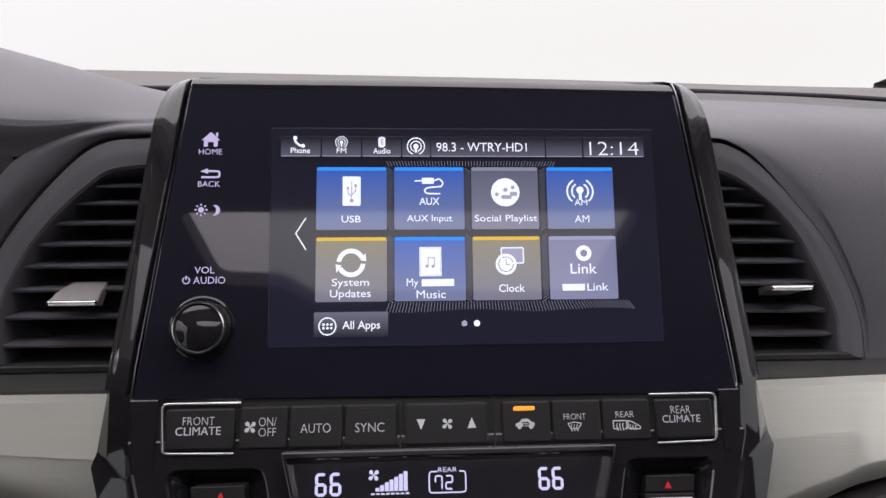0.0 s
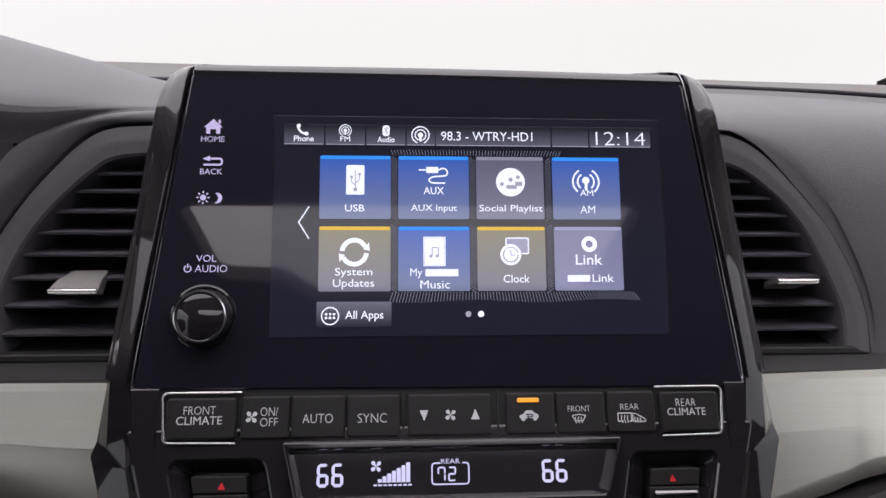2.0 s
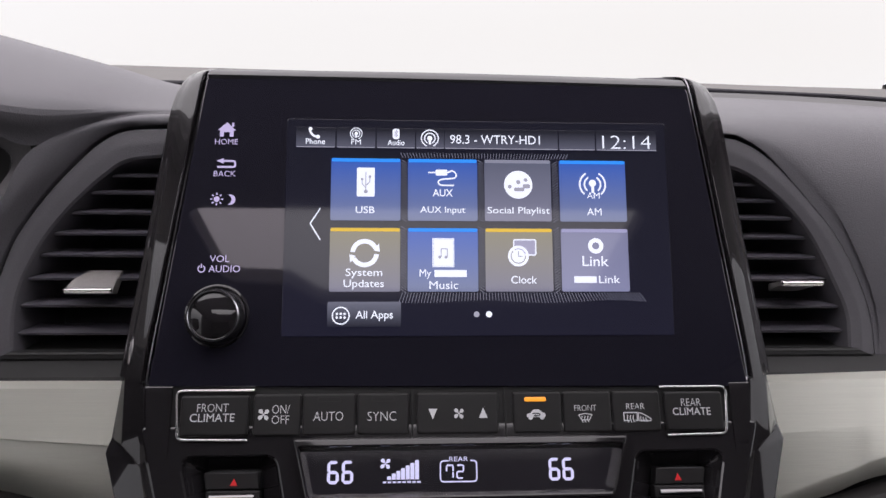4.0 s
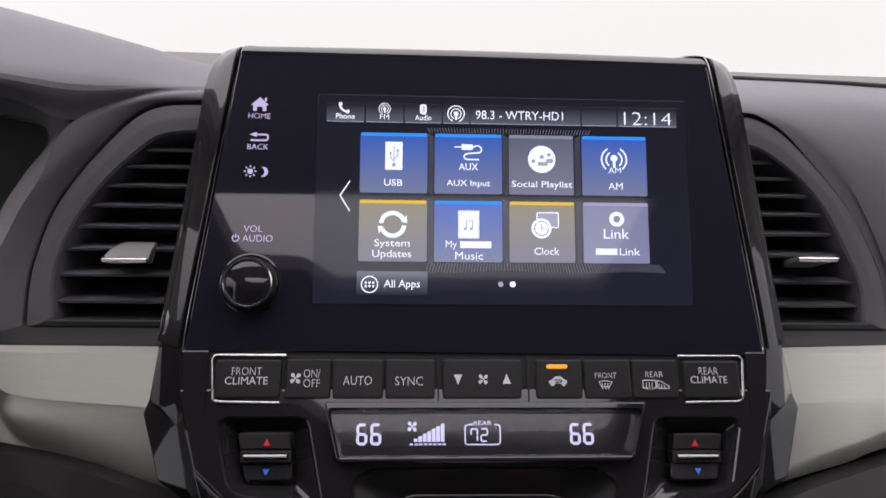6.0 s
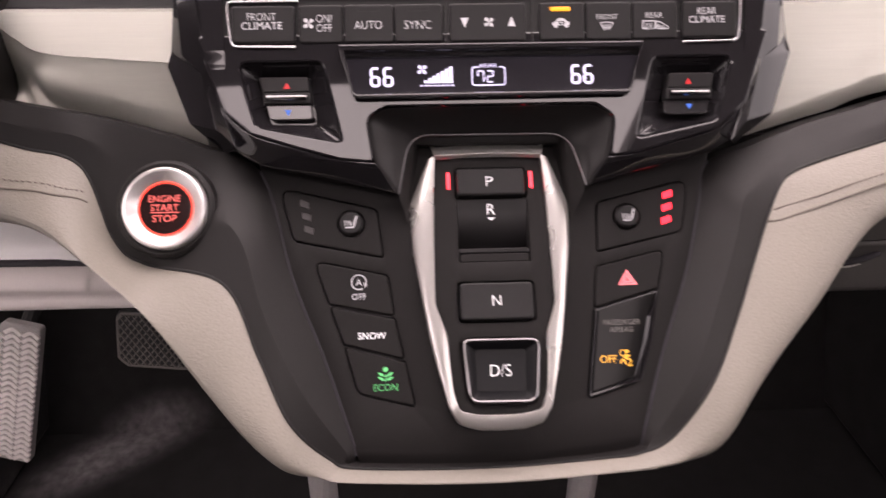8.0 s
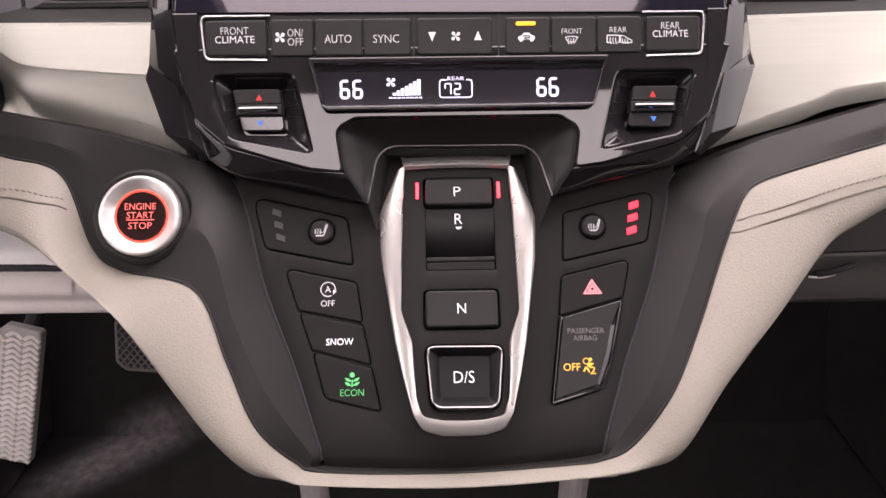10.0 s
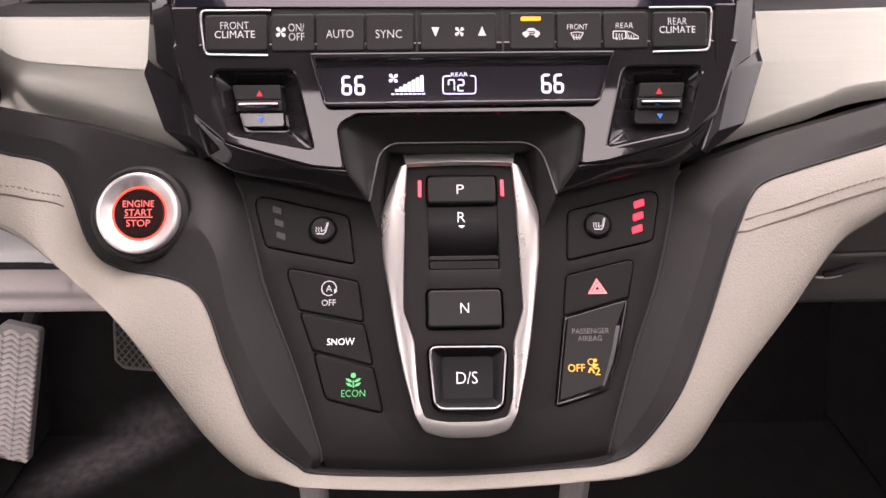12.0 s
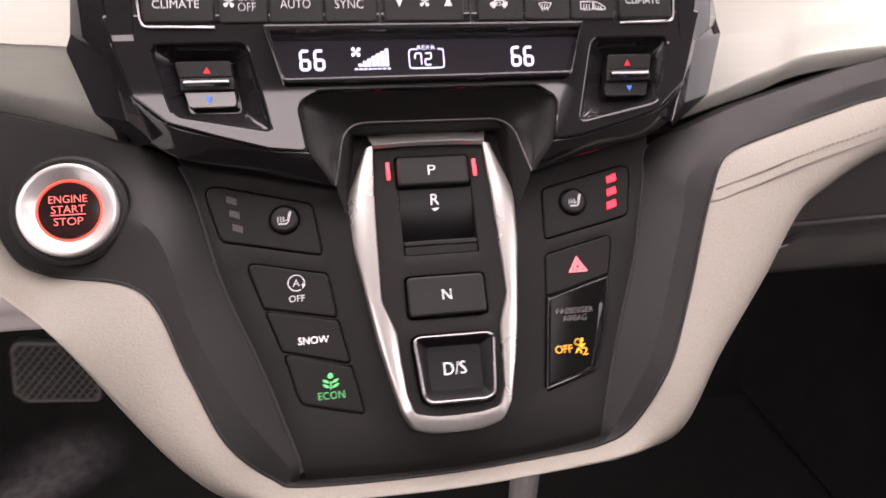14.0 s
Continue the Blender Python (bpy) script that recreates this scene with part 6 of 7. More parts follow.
part("plinth_arch", sheet([[tuple(Vector(p) + Vector((0, 0.0008, -0.0002))) for p in arch_out], [tuple(Vector(p).lerp(Vector(q_), 0.06) + Vector((0, 0.0001, -0.0001))) for p, q_ in zip(arch_out, arch_in)], arch_mid, arch_in], 61, 16, sharp_along=True), SHELF, gear, "charcoal arch round the head of the frame", smooth=40)
head = lambda v, n, w: [fp(XC + w * k_, v + 0.0008 * (1 - k_ * k_), n) for k_ in (-1, -0.5, 0, 0.5, 1)]
part("frame_head", sheet([head(0.0128, 0.0010, 0.0262), head(0.0138, 0.0024, 0.0264), head(0.0148, 0.0026, 0.0270), head(0.0205, -0.0010, 0.0285), head(0.0245, -0.0065, 0.0298), head(0.0262, -0.0110, 0.0302)], 20, 18), SATIN, gear, "satin silver head of the frame")
pk = part("park_button", quick(FP, rect(-0.0181, -0.0069, 0.0156, 0.0077, 0.0022), -0.010, 0.0024, 0.0012), KEY, gear, "black P button")
Ink(FP, 0.0027).word("P", XC, 0.0002, 0.0035, 0.0048, -0.013).done("letter", LETTER, pk)
# reverse: a scooped pull key
scoop = lambda v, n: [fp(u, v, n) for u in (-0.0180, 0.0162)]
rk = part("reverse_key", sheet([scoop(-0.0083, -0.0006), scoop(-0.0165, -0.0018), scoop(-0.0262, -0.0054), scoop(-0.0340, -0.0116)], 6, 16, back=(0, 0.004, -0.004)), SCOOP, gear, "scooped black R key")
FR2 = FP @ Matrix.Translation((0, -0.0160, -0.0018)) @ Matrix.Rotation(radians(14), 4, "X")
Ink(FR2, 0.0008).word("R", XC + 0.0004, 0.0029, 0.0038, 0.0050, -0.013).poly([(XC - 0.0014, -0.0012), (XC + 0.0022, -0.0012), (XC + 0.0004, -0.0026)]).done("letter", LETTER, rk)
part("reverse_lip", quick(FP, rect(-0.0178, -0.0352, 0.0160, -0.0329, 0.0008), -0.010, -0.0010, 0.0005), KEY, gear, "raised lip")
part("reverse_ledge", quick(FP, rect(-0.0176, -0.0396, 0.0158, -0.0356, 0.0008), -0.010, -0.0009, 0.0003), SHELF, gear, "level ledge below the lip")
nk = part("neutral_button", quick(FP, rect(-0.0187, -0.0682, 0.0161, -0.0503, 0.0024), -0.010, 0.0016, 0.0010), KEY, gear, "black N button")
Ink(FP, 0.0019).word("N", XC + 0.0006, -0.0592, 0.0040, 0.0047, -0.013).done("letter", LETTER, nk)
part("drive_ring", quick(FP, drive_rim, -0.010, 0.0032, 0.0008, [inset(drive_rim, 0.0017)]), RIM, gear, "bright chrome rim of the D/S button")
bm = bmesh.new()
dish = fillet([(-0.0124, -0.1006), (0.0106, -0.1008), (0.0112, -0.0818), (-0.0126, -0.0815)], 0.0020)
rr_ = [ring_of(bm, FP, inset(drive_rim, 0.0016), 0.0026), ring_of(bm, FP, inset(drive_rim, 0.0026), 0.0020), ring_of(bm, FP, dish, -0.0012)]
join(bm, rr_[0], rr_[1])
join(bm, rr_[1], rr_[2])
bm.faces.new(rr_[2])
bmesh.ops.recalc_face_normals(bm, faces=bm.faces)
ds = part("drive_button", bm, surface("dished_black_key", (0.007, 0.007, 0.008), 0.36, grain=1500, bump=0.05, spec=0.16), gear, "dished gloss black D/S button")
Ink(FP, -0.0008).word("D/S", XC + 0.0009, -0.0914, 0.0097, 0.0054, -0.013).done("letter", LETTER, ds)
for u in (-0.0221, 0.0191):
    part("red_bar", quick(FP, rect(u - 0.00075, -0.0025, u + 0.00075, 0.0060, 0.0003), -0.001, 0.0004, 0.0002), RED, gear, "lit red bar")

# ---- switches ----


def switch(name, key, label, cat, mat=None, n=0.0008, holes=()):
    o = H[key]
    c = sum((Vector(p) for p in o), Vector((0, 0))) / len(o)
    t = thing(name, tuple(FC @ Vector((c.x, c.y, 0))), label, cat)
    return t, part("plate", quick(FC, o, -0.005, n, 0.0008, holes), mat or SHELF, t)


for s, key, cu, cv in ((-1, "heat_l", -0.0706, 0.0008), (1, "heat_r", 0.0668, 0.0012)):
    lit = s > 0
    t, p = switch("seat_heater_switch", key, "charcoal seat heater switch with three lit red bars" if lit else "charcoal seat heater switch with unlit bars", "switch", holes=[circle(cu, cv, 0.0066, 28)])
    kb = part("push_knob", lathe(FC, cu, cv, [(0.0064, -0.003), (0.0062, 0.0002), (0.0059, 0.0022), (0.0050, 0.0030), (0.0020, 0.0033), (0.0004, 0.0033)], 36), KEY, t, "round black push knob")
    seat_icon(Ink(FC, 0.0037), cu, cv, 0.0034).done("seat_sign", PRINT, kb)
    for i in range(3):
        bu, bv = ((0.0886, 0.0122) if lit else (-0.0935, 0.0112))
        bu, bv = bu - (0.0010 if lit else -0.0012) * i, bv - 0.0066 * i
        sk = 0.0008 * s
        hw, hh = (0.0025, 0.0017) if lit else (0.0022, 0.0016)
        pts = [(bu - hw, bv - hh - sk), (bu + hw, bv - hh + sk), (bu + hw, bv + hh + sk), (bu - hw, bv + hh - sk)]
        part("heat_bar", quick(FC, fillet(pts, 0.0003), 0.0, 0.0012, 0.0002), REDHOT if lit else GHOST, t, "lit red bar" if lit else "unlit grey bar")
t, p = switch("idle_stop_switch", "hold", "charcoal idle-stop switch with a white A sign", "switch")
w = Ink(FC, 0.0011)
w.arc(-0.0669, -0.0286, 0.0033, 0.0038, -30, 300).poly([(-0.0644, -0.0314), (-0.0628, -0.0298), (-0.0643, -0.0288)]).word("A", -0.0669, -0.0286, 0.0030, 0.0031, 0.0).word("OFF", -0.0669, -0.0356, 0.0068, 0.0030, 0.0).done("print", PRINT, p)
t, p = switch("snow_switch", "snow", "charcoal snow mode switch", "switch")
Ink(FC, 0.0011).word("SNOW", -0.0608, -0.0545, 0.0132, 0.0032, -0.013).done("print", LETTER, p)
t, p = switch("econ_switch", "econ", "charcoal econ switch with a lit green plant sign", "switch")
w = Ink(FC, 0.0011)
w.word("ECON", -0.0546, -0.0788, 0.0112, 0.0031, -0.013).line([(-0.0546, -0.0762), (-0.0546, -0.0728)], 0.0006)
for v0, sc in ((-0.0758, 1.0), (-0.0738, 1.0)):
    for s in (-1, 1):
        w.poly(fillet([(-0.0546, v0), (-0.0546 + s * 0.0024 * sc, v0 + 0.0004), (-0.0546 + s * 0.0040 * sc, v0 + 0.0022), (-0.0546 + s * 0.0016 * sc, v0 + 0.0016)], 0.0005))
w.disc(-0.0546, -0.0705, 0.0012).done("print", GREEN, p, "lit green plant sign")
t, p = switch("hazard_switch", "hazard", "charcoal hazard switch with a red triangle", "switch")
w = Ink(FC, 0.0011)
for r1, r0 in ((0.0056, 0.0037), (0.0032, 0.0012)):
    tri = lambda r: [(0.0644 + r * math.cos(radians(a)), -0.0308 + r * 0.92 * math.sin(radians(a))) for a in (90, 210, 330)]
    join(w.bm, ring_of(w.bm, FC, tri(r1), 0.0011), ring_of(w.bm, FC, tri(r0), 0.0011))
w.done("triangle", HAZARD, p, "red double triangle")
win_out = [(0.0487, -0.0447), (0.0781, -0.0367), (0.0757, -0.0490), (0.0727, -0.0612), (0.0662, -0.0783), (0.0425, -0.0847)]
win_in = [(0.0491, -0.0453), (0.0776, -0.0375), (0.0722, -0.0490), (0.0692, -0.0610), (0.0636, -0.0772), (0.0431, -0.0836)]
t, p = switch("airbag_indicator", "airbag", "gloss black passenger airbag indicator with an amber sign", "indicator", GLOSS, 0.0012, [win_out])
bm = bmesh.new()
rr_ = [ring_of(bm, FC, win_in, -0.004), ring_of(bm, FC, win_in, 0.0016)]
join(bm, rr_[0], rr_[1])
bm.faces.new(rr_[1])
bmesh.ops.recalc_face_normals(bm, faces=bm.faces)
p = part("window", bm, SMOKED, t, "smoked window", smooth=5)
bm = bmesh.new()
join(bm, ring_of(bm, FC, win_out, 0.0002), ring_of(bm, FC, win_in, 0.0016))
bmesh.ops.recalc_face_normals(bm, faces=bm.faces)
part("bevel", bm, GLOSS, t, "polished bevel round the window", smooth=5)
Ink(FC, 0.0018).word("PASSENGER", 0.0596, -0.0515, 0.0180, 0.0026, 0.0).word("AIRBAG", 0.0590, -0.0550, 0.0116, 0.0026, 0.0).done("unlit_print", FADED, p, "unlit grey lettering")
w = Ink(FC, 0.0018)
w.word("OFF", 0.0517, -0.0689, 0.0082, 0.0036, 0.006).arc(0.0588, -0.0662, 0.0012, 0.0016).disc(0.0608, -0.0655, 0.0009)
w.poly(fillet([(0.0588, -0.0684), (0.0604, -0.0668), (0.0616, -0.0674), (0.0604, -0.0694)], 0.0005)).line([(0.0573, -0.0712), (0.0584, -0.0692), (0.0594, -0.0700), (0.0600, -0.0716)], 0.0008)
w.line([(0.0606, -0.0684), (0.0622, -0.0672)], 0.0007).word("2", 0.0617, -0.0706, 0.0028, 0.0036, 0.004).done("amber_sign", AMBERTEXT, p, "lit amber off sign")

# ---- under the dashboard ----
under_r = thing("glove_box", (0.4, 0.0, 0.64), "grey lower glove box lid beneath the leather", "glove box")
part("lid", sheet([[(0.12, -0.030, 0.700), (0.66, 0.000, 0.735)], [(0.12, -0.022, 0.672), (0.66, -0.005, 0.690)], [(0.12, -0.014, 0.6475), (0.66, -0.008, 0.6580)]], 8, 14, back=(0, 0.02, 0)), UNDER, under_r)
part("lower_lid", sheet([[(0.12, -0.0125, 0.6455), (0.66, -0.0065, 0.6560)], [(0.12, -0.0130, 0.6425), (0.66, -0.0070, 0.6530)], [(0.12, -0.0085, 0.6320), (0.66, -0.0040, 0.6420)], [(0.12, 0.0000, 0.6040), (0.66, 0.0000, 0.6020)], [(0.12, 0.060, 0.594), (0.66, 0.060, 0.590)]], 8, 24, back=(0, 0.02, 0)), UNDER, under_r, "dark grey lower half of the lid")
bm = bmesh.new()
tube(bm, catmull([(0.2260, -0.0100, 0.6318), (0.2340, -0.0115, 0.6345), (0.2420, -0.0105, 0.6368), (0.2480, -0.0080, 0.6372)], 14), 0.0021, 10)
latch = part("latch", bm, HOLE, under_r, "black latch recess")
bm = bmesh.new()
tube(bm, catmull([(0.2215, -0.0098, 0.6298), (0.2290, -0.0112, 0.6302), (0.2365, -0.0112, 0.6322)], 12), 0.0009, 8)
part("latch_lip", bm, SATIN, latch, "bright lower lip of the latch")
under_l = thing("column_lower_cover", (-0.3, 0.0, 0.63), "pale grey lower column cover with a bright strip", "lower cover")
part("cover", sheet([[(-0.60, 0.016, 0.6440), (-0.27, 0.012, 0.6400), (-0.236, 0.012, 0.6390), (-0.150, 0.010, 0.630)], [(-0.60, 0.002, 0.6400), (-0.27, -0.002, 0.6365), (-0.236, -0.002, 0.6350), (-0.150, -0.002, 0.626)], [(-0.60, -0.008, 0.6320), (-0.27, -0.010, 0.6290), (-0.236, -0.009, 0.6280), (-0.150, -0.008, 0.620)], [(-0.60, -0.006, 0.6240), (-0.27, -0.008, 0.6220), (-0.236, -0.008, 0.6215), (-0.150, -0.006, 0.616)], [(-0.60, 0.000, 0.6080), (-0.27, -0.003, 0.6100), (-0.236, -0.003, 0.6100), (-0.150, -0.002, 0.6090)], [(-0.60, 0.080, 0.600), (-0.27, 0.080, 0.602), (-0.236, 0.080, 0.602), (-0.150, 0.080, 0.602)]], 24, 24), PALE, under_l, smooth=60)
part("slot", sheet([[(-0.60, 0.012, 0.6480), (-0.262, 0.006, 0.6450), (-0.246, 0.006, 0.6435), (-0.2375, 0.006, 0.6405)], [(-0.60, 0.004, 0.6440), (-0.262, -0.001, 0.6410), (-0.246, -0.001, 0.6402), (-0.2375, -0.001, 0.6400)], [(-0.60, 0.006, 0.6385), (-0.262, 0.001, 0.6370), (-0.246, 0.001, 0.6375), (-0.2375, 0.001, 0.6395)]], 24, 10, back=(0, 0.02, 0)), HOLE, under_l, "black slot")
# bright glare above the slot, put in as a near-white strip
part("strip", sheet([[(-0.60, 0.030, 0.6720), (-0.275, 0.024, 0.6620), (-0.252, 0.020, 0.6600), (-0.240, 0.014, 0.6500)], [(-0.60, 0.010, 0.6580), (-0.275, 0.004, 0.6520), (-0.252, 0.002, 0.6520), (-0.240, 0.002, 0.6470)], [(-0.60, 0.004, 0.6460), (-0.275, -0.001, 0.6440), (-0.252, -0.001, 0.6430), (-0.2390, 0.000, 0.6412)]], 20, 12), surface("white_glare_plastic", (0.88, 0.87, 0.86), 0.3, grain=1200, vary=0.04), under_l, "near-white strip coloured for the glare above the slot")


def pedal(name, at, size, turn, skew, label, mat, kind):
    p = thing(name, at, label, "pedal")
    m = pose(*at, *turn) @ Matrix.Rotation(radians(skew), 4, "Z")
    w_, h_ = size
    cell = bmesh.new()
    if kind == "chevron":
        pad = fillet([(-w_ / 2, -h_ / 2), (w_ / 2, -h_ / 2), (w_ / 2, h_ / 2), (-w_ * 0.02, h_ / 2), (-w_ / 2, h_ / 2 - 0.045)], 0.006)
        part("pad", quick(m, pad, -0.012, 0.0, 0.002), surface("grey_pedal_pad", (0.34, 0.32, 0.31), 0.5, grain=700, bump=0.2), p)
        inside = [Vector(q_) for q_ in inset(pad if area2(pad) > 0 else pad[::-1], 0.004)]
        for c in range(4):
            for i in range(int(h_ / 0.0085)):
                v, u = -h_ / 2 + 0.007 + 0.0085 * i, (-0.375 + 0.25 * c) * w_
                if within(Vector((u, v)), inside):
                    plate(cell, m, ribbon([(u - 0.115 * w_, v - 0.0036), (u - 0.04 * w_, v + 0.0020), (u, v + 0.0030), (u + 0.04 * w_, v + 0.0020), (u + 0.115 * w_, v - 0.0036)], 0.0052), -0.001, 0.0026, 0.0011)
    else:
        pad = fillet([(-w_ / 2, -h_ * 0.34), (-w_ * 0.36, -h_ / 2), (w_ / 2, -h_ / 2), (w_ / 2, h_ / 2), (-w_ * 0.44, h_ / 2), (-w_ / 2, h_ * 0.36)], 0.010)
        pad = pad if area2(pad) > 0 else pad[::-1]
        part("pad", quick(m, pad, -0.014, 0.0, 0.004), GAP, p)
        part("rim", quick(m, inset(pad, 0.002), -0.002, 0.0016, 0.0006, [inset(pad, 0.0055)]), RUBBER_DARK, p, "raised rubber rim")
        inside = [Vector(q_) for q_ in inset(pad, 0.005)]
        for way in (-1, 1):
            for i in range(-16, 17):
                run = [Vector((i * 0.0088 + way * k_ * 0.0010, k_ * 0.0013)) for k_ in range(-40, 41)]
                run = [q_ for q_ in run if within(q_, inside)]
                if len(run) > 4:
                    plate(cell, m, ribbon(run, 0.0016), -0.001, 0.0022 if way > 0 else 0.0019, 0.0006)
    part("tread", cell, mat, p, "raised tread")
    bm = bmesh.new()
    tube(bm, [tuple(m @ Vector((0, 0, -0.01))), tuple(m @ Vector((0.0, 0.10, -0.07))), (at[0], 0.52, at[2] + 0.20), (at[0], 0.63, at[2] + 0.22)], 0.010, 10)
    part("arm", bm, GAP, p, "black pedal arm")
    return p


pedal("brake_pedal", (-0.5800, 0.300, 0.266), (0.085, 0.205), (78, 0, 0), -16, "worn grey pedal pad with chevron tread", RUBBER, "chevron")
pedal("accelerator_pedal", (-0.3680, 0.300, 0.341), (0.094, 0.076), (75, 0, 0), -6, "dark rubber pedal pad with a net of raised ribs", RUBBER_DARK, "net")
for s, x, z in ((-1, -0.1500, 0.262), (1, 0.1400, 0.255)):
    b = thing("console_bracket", (x, 0.14, z - 0.1), "grey tapered bracket under the console", "bracket", "console brackets")
    bm = bmesh.new()
    tube(bm, [(x * 0.88, 0.10, z + 0.11), (x, 0.145, z + 0.03), (x * 1.02, 0.15, z - 0.05), (x * 1.04, 0.16, 0.0)], 0.016, 14)
    part("post", bm, surface(f"bracket_grey_{'left' if s < 0 else 'right'}", (0.42, 0.40, 0.40), 0.45), b)

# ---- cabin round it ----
def lit_streak(material, a, b, r, tone):
    """A pale streak of light, from a to b and r wide, painted into a material."""
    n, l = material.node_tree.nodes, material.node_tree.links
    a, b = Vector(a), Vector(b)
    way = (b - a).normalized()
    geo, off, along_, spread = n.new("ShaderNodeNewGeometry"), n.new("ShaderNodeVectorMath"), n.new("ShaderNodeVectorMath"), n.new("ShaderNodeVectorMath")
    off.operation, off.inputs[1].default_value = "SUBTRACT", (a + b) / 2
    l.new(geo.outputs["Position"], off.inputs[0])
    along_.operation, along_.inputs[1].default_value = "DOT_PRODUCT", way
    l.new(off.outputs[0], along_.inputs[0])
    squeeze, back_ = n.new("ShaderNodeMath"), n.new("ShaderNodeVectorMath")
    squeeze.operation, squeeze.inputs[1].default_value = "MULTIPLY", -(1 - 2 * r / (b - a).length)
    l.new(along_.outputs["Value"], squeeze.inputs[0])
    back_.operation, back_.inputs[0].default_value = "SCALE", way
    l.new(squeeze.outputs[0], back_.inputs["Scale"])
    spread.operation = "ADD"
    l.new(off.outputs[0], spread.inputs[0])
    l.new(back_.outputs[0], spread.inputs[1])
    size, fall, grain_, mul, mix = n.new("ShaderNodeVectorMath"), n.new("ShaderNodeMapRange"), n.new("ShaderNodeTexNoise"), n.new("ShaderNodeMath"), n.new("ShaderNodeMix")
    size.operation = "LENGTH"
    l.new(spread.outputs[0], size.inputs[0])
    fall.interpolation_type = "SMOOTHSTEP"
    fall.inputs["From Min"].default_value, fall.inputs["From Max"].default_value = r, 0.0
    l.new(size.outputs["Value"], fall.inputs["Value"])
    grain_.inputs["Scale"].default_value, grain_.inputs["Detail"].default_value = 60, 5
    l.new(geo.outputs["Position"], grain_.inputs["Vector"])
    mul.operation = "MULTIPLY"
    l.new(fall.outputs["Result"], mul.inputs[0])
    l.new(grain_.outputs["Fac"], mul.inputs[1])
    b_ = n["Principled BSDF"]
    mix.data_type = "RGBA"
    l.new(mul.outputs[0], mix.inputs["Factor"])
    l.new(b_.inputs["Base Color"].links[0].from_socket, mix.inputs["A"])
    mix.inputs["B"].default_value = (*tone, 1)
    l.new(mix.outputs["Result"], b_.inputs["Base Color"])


# the strip of light across the footwell is painted into the carpet's colour
lit_streak(CARPET, (-0.36, 0.58, 0.02), (-0.74, 0.30, 0.0), 0.075, (0.34, 0.31, 0.32))
bm = bmesh.new()
plate(bm, Matrix.Translation((0, 0, 0)), [(-0.80, -2.60), (0.80, -2.60), (0.80, 0.75), (-0.80, 0.75)], -0.04, 0.0, 0.001)
o = part("floor", bm, CARPET, thing("floor", (0, 0, 0), "black carpeted cabin floor", "floor", kind="structure"))
bulk = thing("firewall", (0, 0.55, 0.4), "black carpeted front bulkhead of the footwell", "bulkhead", kind="structure")
part("bulkhead", sheet([[(-0.80, 0.48, 0.0), (0.80, 0.48, 0.0)], [(-0.80, 0.60, 0.25), (0.80, 0.60, 0.25)], [(-0.80, 0.62, 0.90), (0.80, 0.62, 0.90)]], 4, 8, sharp_across=True, back=(0, 0.03, 0)), CARPET, bulk)
roof = thing("ceiling", (0, -0.9, 1.22), "dark grey cloth headliner with an open moonroof", "ceiling", kind="structure")
hole = fillet([(-0.35, -0.79), (-0.24, -0.80), (-0.19, -0.885), (0.335, -0.885), (0.340, -0.55), (-0.35, -0.55)], 0.03)
part("headliner", quick(Matrix(((1, 0, 0, 0), (0, -1, 0, 0), (0, 0, -1, 1.225), (0, 0, 0, 1))), [(-0.80, 0.22), (0.80, 0.22), (0.80, 2.66), (-0.80, 2.66)], -0.03, 0.0, 0.004, [[(p[0], -p[1]) for p in hole]]), HEADLINER, roof)
for s in (-1, 1):
    wall = thing("wall_left" if s < 0 else "wall_right", (s * 0.78, -1.0, 0.6), "driver's side with the door standing open" if s < 0 else "door side with open window band", "wall", kind="structure")
    M_side = Matrix(((0, 0, s, s * 0.74), (1, 0, 0, 0), (0, 1, 0, 0), (0, 0, 0, 1)))
    opening = [(-0.80, 0.34), (0.30, 0.34), (0.36, 0.86), (-0.38, 1.17), (-0.80, 1.18)] if s < 0 else [(-0.80, 0.70), (0.36, 0.76), (-0.38, 1.17), (-0.80, 1.18)]
    part("door_side", quick(M_side, [(-2.60, 0.0), (0.75, 0.0), (0.75, 0.92), (-0.22, 1.226), (-2.62, 1.226)], 0.0, 0.05, 0.004, [fillet(opening, 0.03)]), WALL, wall)
    bm = bmesh.new()
    tube(bm, [(s * 0.70, 0.62, 0.90), (s * 0.67, 0.16, 1.10), (s * 0.64, -0.23, 1.225)], 0.035, 10)
    part("pillar", bm, HEADLINER, wall)
for s in (-1, 1):
    kick = thing("kick_panel", (s * 0.70, 0.15, 0.0), "black carpeted side of the footwell", "kick panel", "kick panels", "structure")
    bm = bmesh.new()
    block(bm, (s * 0.70, 0.12 if s > 0 else 0.44, 0.34), (0.03, 0.90 if s > 0 else 0.26, 0.66), (0, 0, 0), 0.008, 2)
    part("carpet_panel", bm, CARPET, kick)
# unseen panel, added to darken what the stack's left side reflects
door = thing("unseen_door", (-0.80, 0.36, 0.30), "unseen plain driver's door panel standing ajar, added to block light from the left", "door", kind="structure")
bm = bmesh.new()
block(bm, (-1.105, -0.05, 0.68), (0.05, 1.00, 0.74), (0, 0, -35), 0.012, 2)
part("lining", bm, WALL, door)
rear = thing("wall_rear", (0, -2.6, 0.6), "plain rear end of the cabin", "wall", kind="structure")
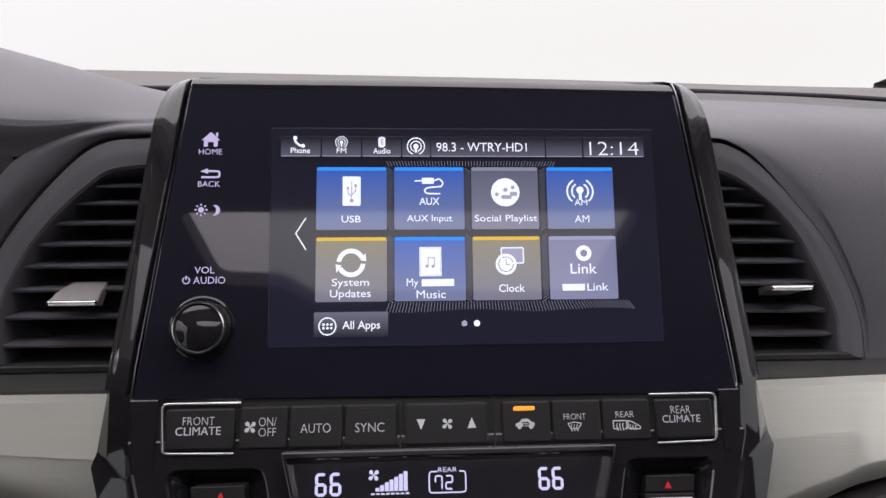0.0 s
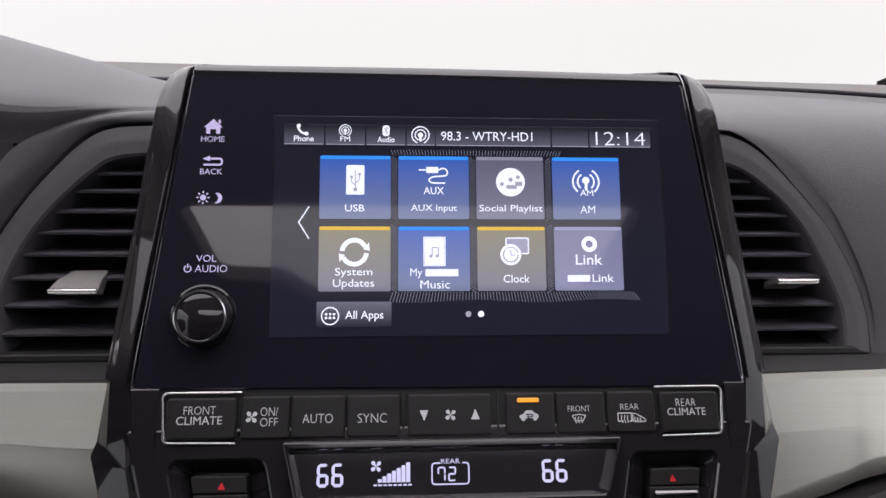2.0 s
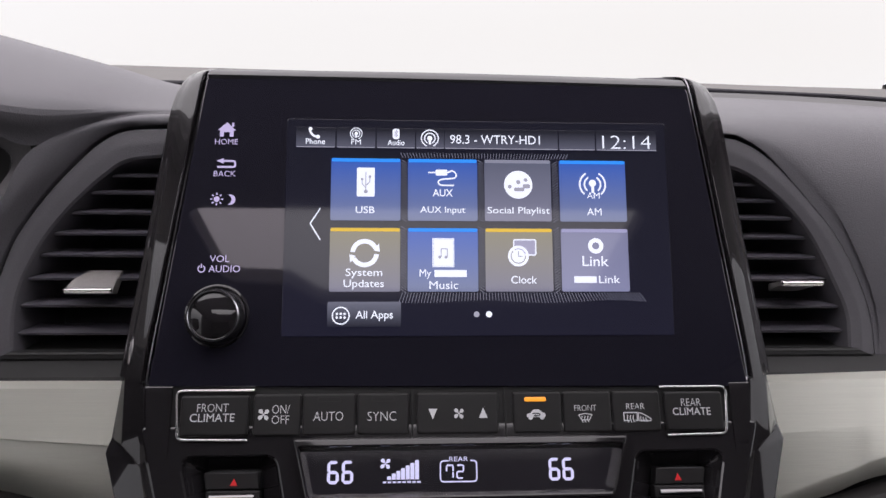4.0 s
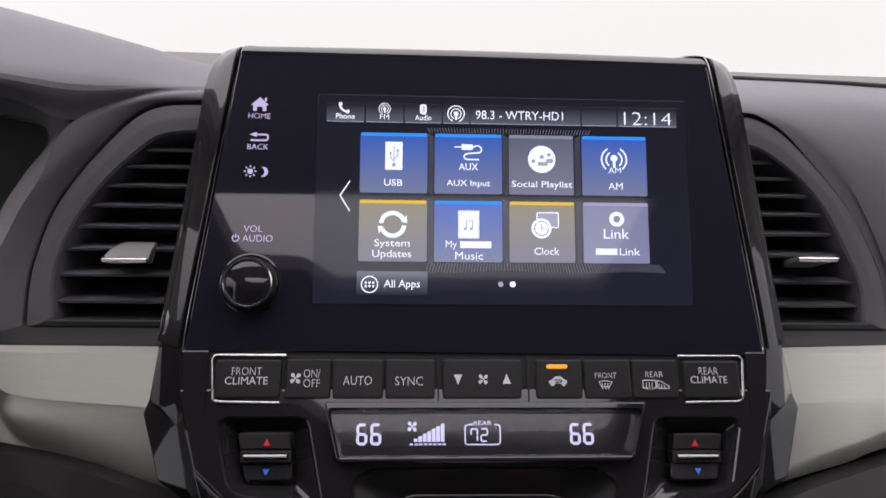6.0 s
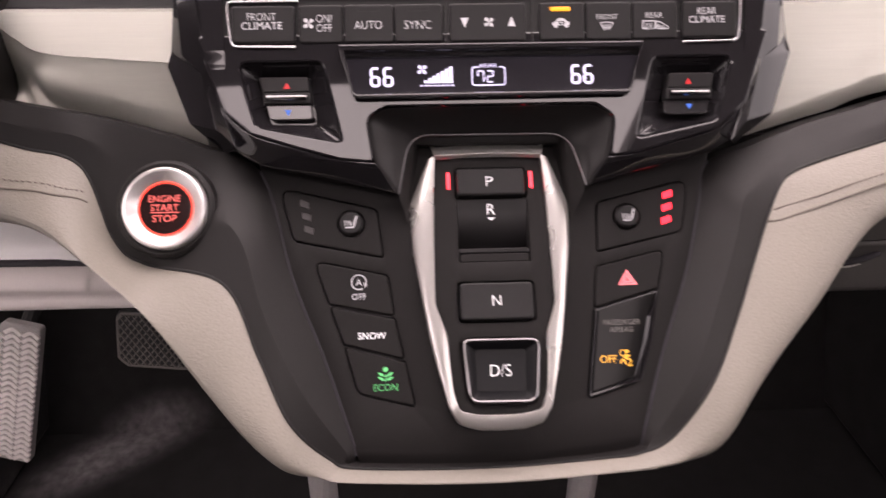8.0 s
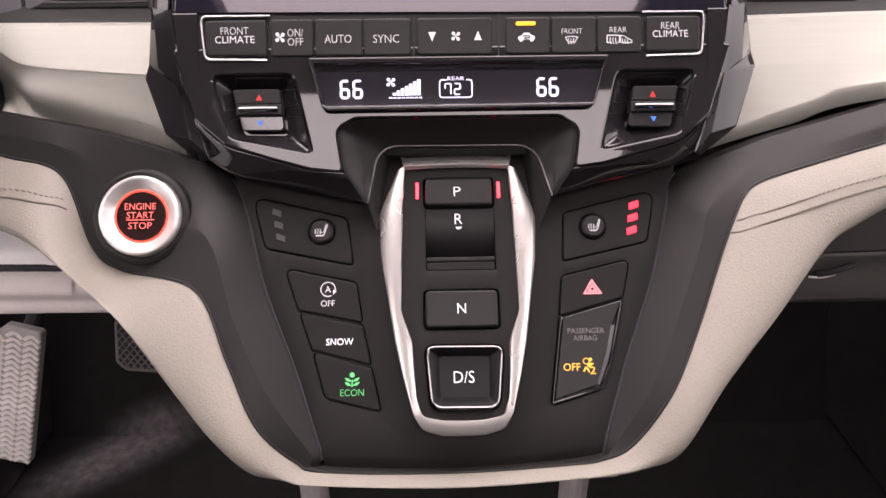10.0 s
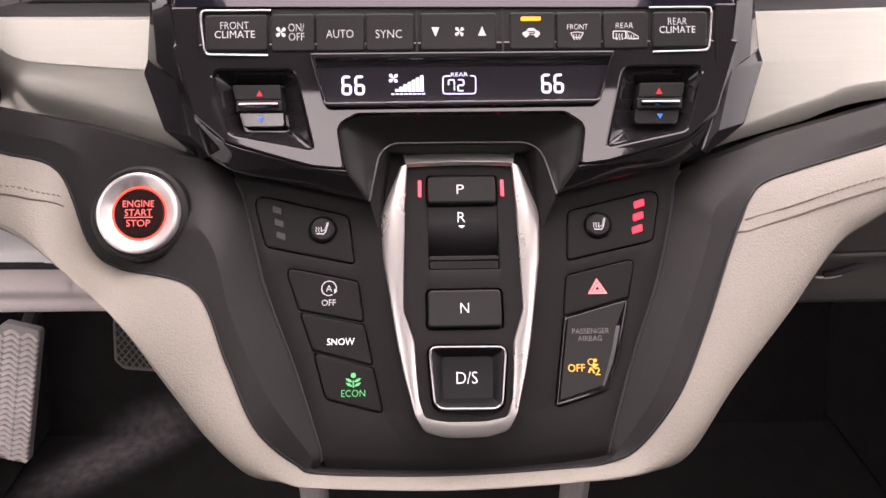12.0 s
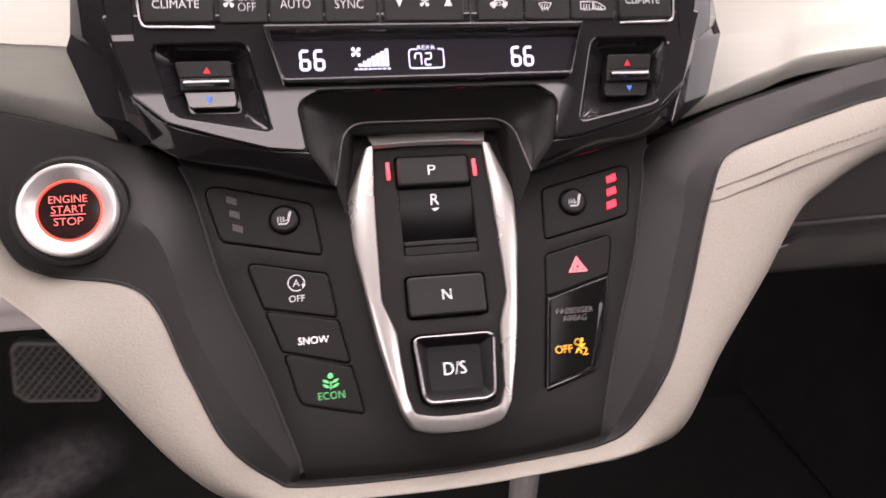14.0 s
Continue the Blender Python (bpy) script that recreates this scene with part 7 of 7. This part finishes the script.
part("tailgate", quick(Matrix(((-1, 0, 0, 0), (0, 0, 1, -2.66), (0, 1, 0, 0), (0, 0, 0, 1))), [(-0.79, 0.0), (0.79, 0.0), (0.79, 1.226), (-0.79, 1.226)], 0.0, 0.04, 0.004), WALL, rear)
wind = thing("windshield", (0, 0.35, 1.05), "clear windscreen above the dashboard", "windshield", kind="structure")
gm, _, _, gb = tree("windscreen_glass")
gb.inputs["Base Color"].default_value, gb.inputs["Roughness"].default_value = (1, 1, 1, 1), 0.0
gb.inputs["Transmission Weight"].default_value, gb.inputs["IOR"].default_value = 1.0, 1.02
pane = part("pane", sheet([[(-0.70, 0.56, 0.92), (0, 0.68, 0.925), (0.70, 0.56, 0.92)], [(-0.66, 0.17, 1.09), (0, 0.26, 1.10), (0.66, 0.17, 1.09)], [(-0.64, -0.24, 1.225), (0, -0.22, 1.235), (0.64, -0.24, 1.225)]], 24, 12), gm, wind)
pane.visible_shadow = False

# ---- beyond the windscreen ----
back_m, bn, bl_, bb = tree("pale_booth_wall")
b_noise, b_ramp = bn.new("ShaderNodeTexNoise"), bn.new("ShaderNodeValToRGB")
b_noise.inputs["Scale"].default_value, b_noise.inputs["Detail"].default_value = 0.9, 2
b_ramp.color_ramp.elements[0].position, b_ramp.color_ramp.elements[0].color = 0.35, (0.84, 0.80, 0.70, 1)
b_ramp.color_ramp.elements[1].position, b_ramp.color_ramp.elements[1].color = 0.65, (0.985, 0.965, 0.90, 1)
bl_.new(b_noise.outputs["Fac"], b_ramp.inputs["Fac"])
bl_.new(b_ramp.outputs["Color"], bb.inputs["Emission Color"])
bb.inputs["Base Color"].default_value, bb.inputs["Emission Strength"].default_value = (0.1, 0.1, 0.1, 1), 1.0
booth = thing("backdrop", (0, 5.0, 0.0), "pale lit booth wall far ahead of the windscreen", "backdrop", kind="structure")
bm = bmesh.new()
block(bm, (0, 5.1, 1.6), (16.0, 0.1, 4.2), (0, 0, 0), 0.02, 1)
part("booth_wall", bm, back_m, booth)
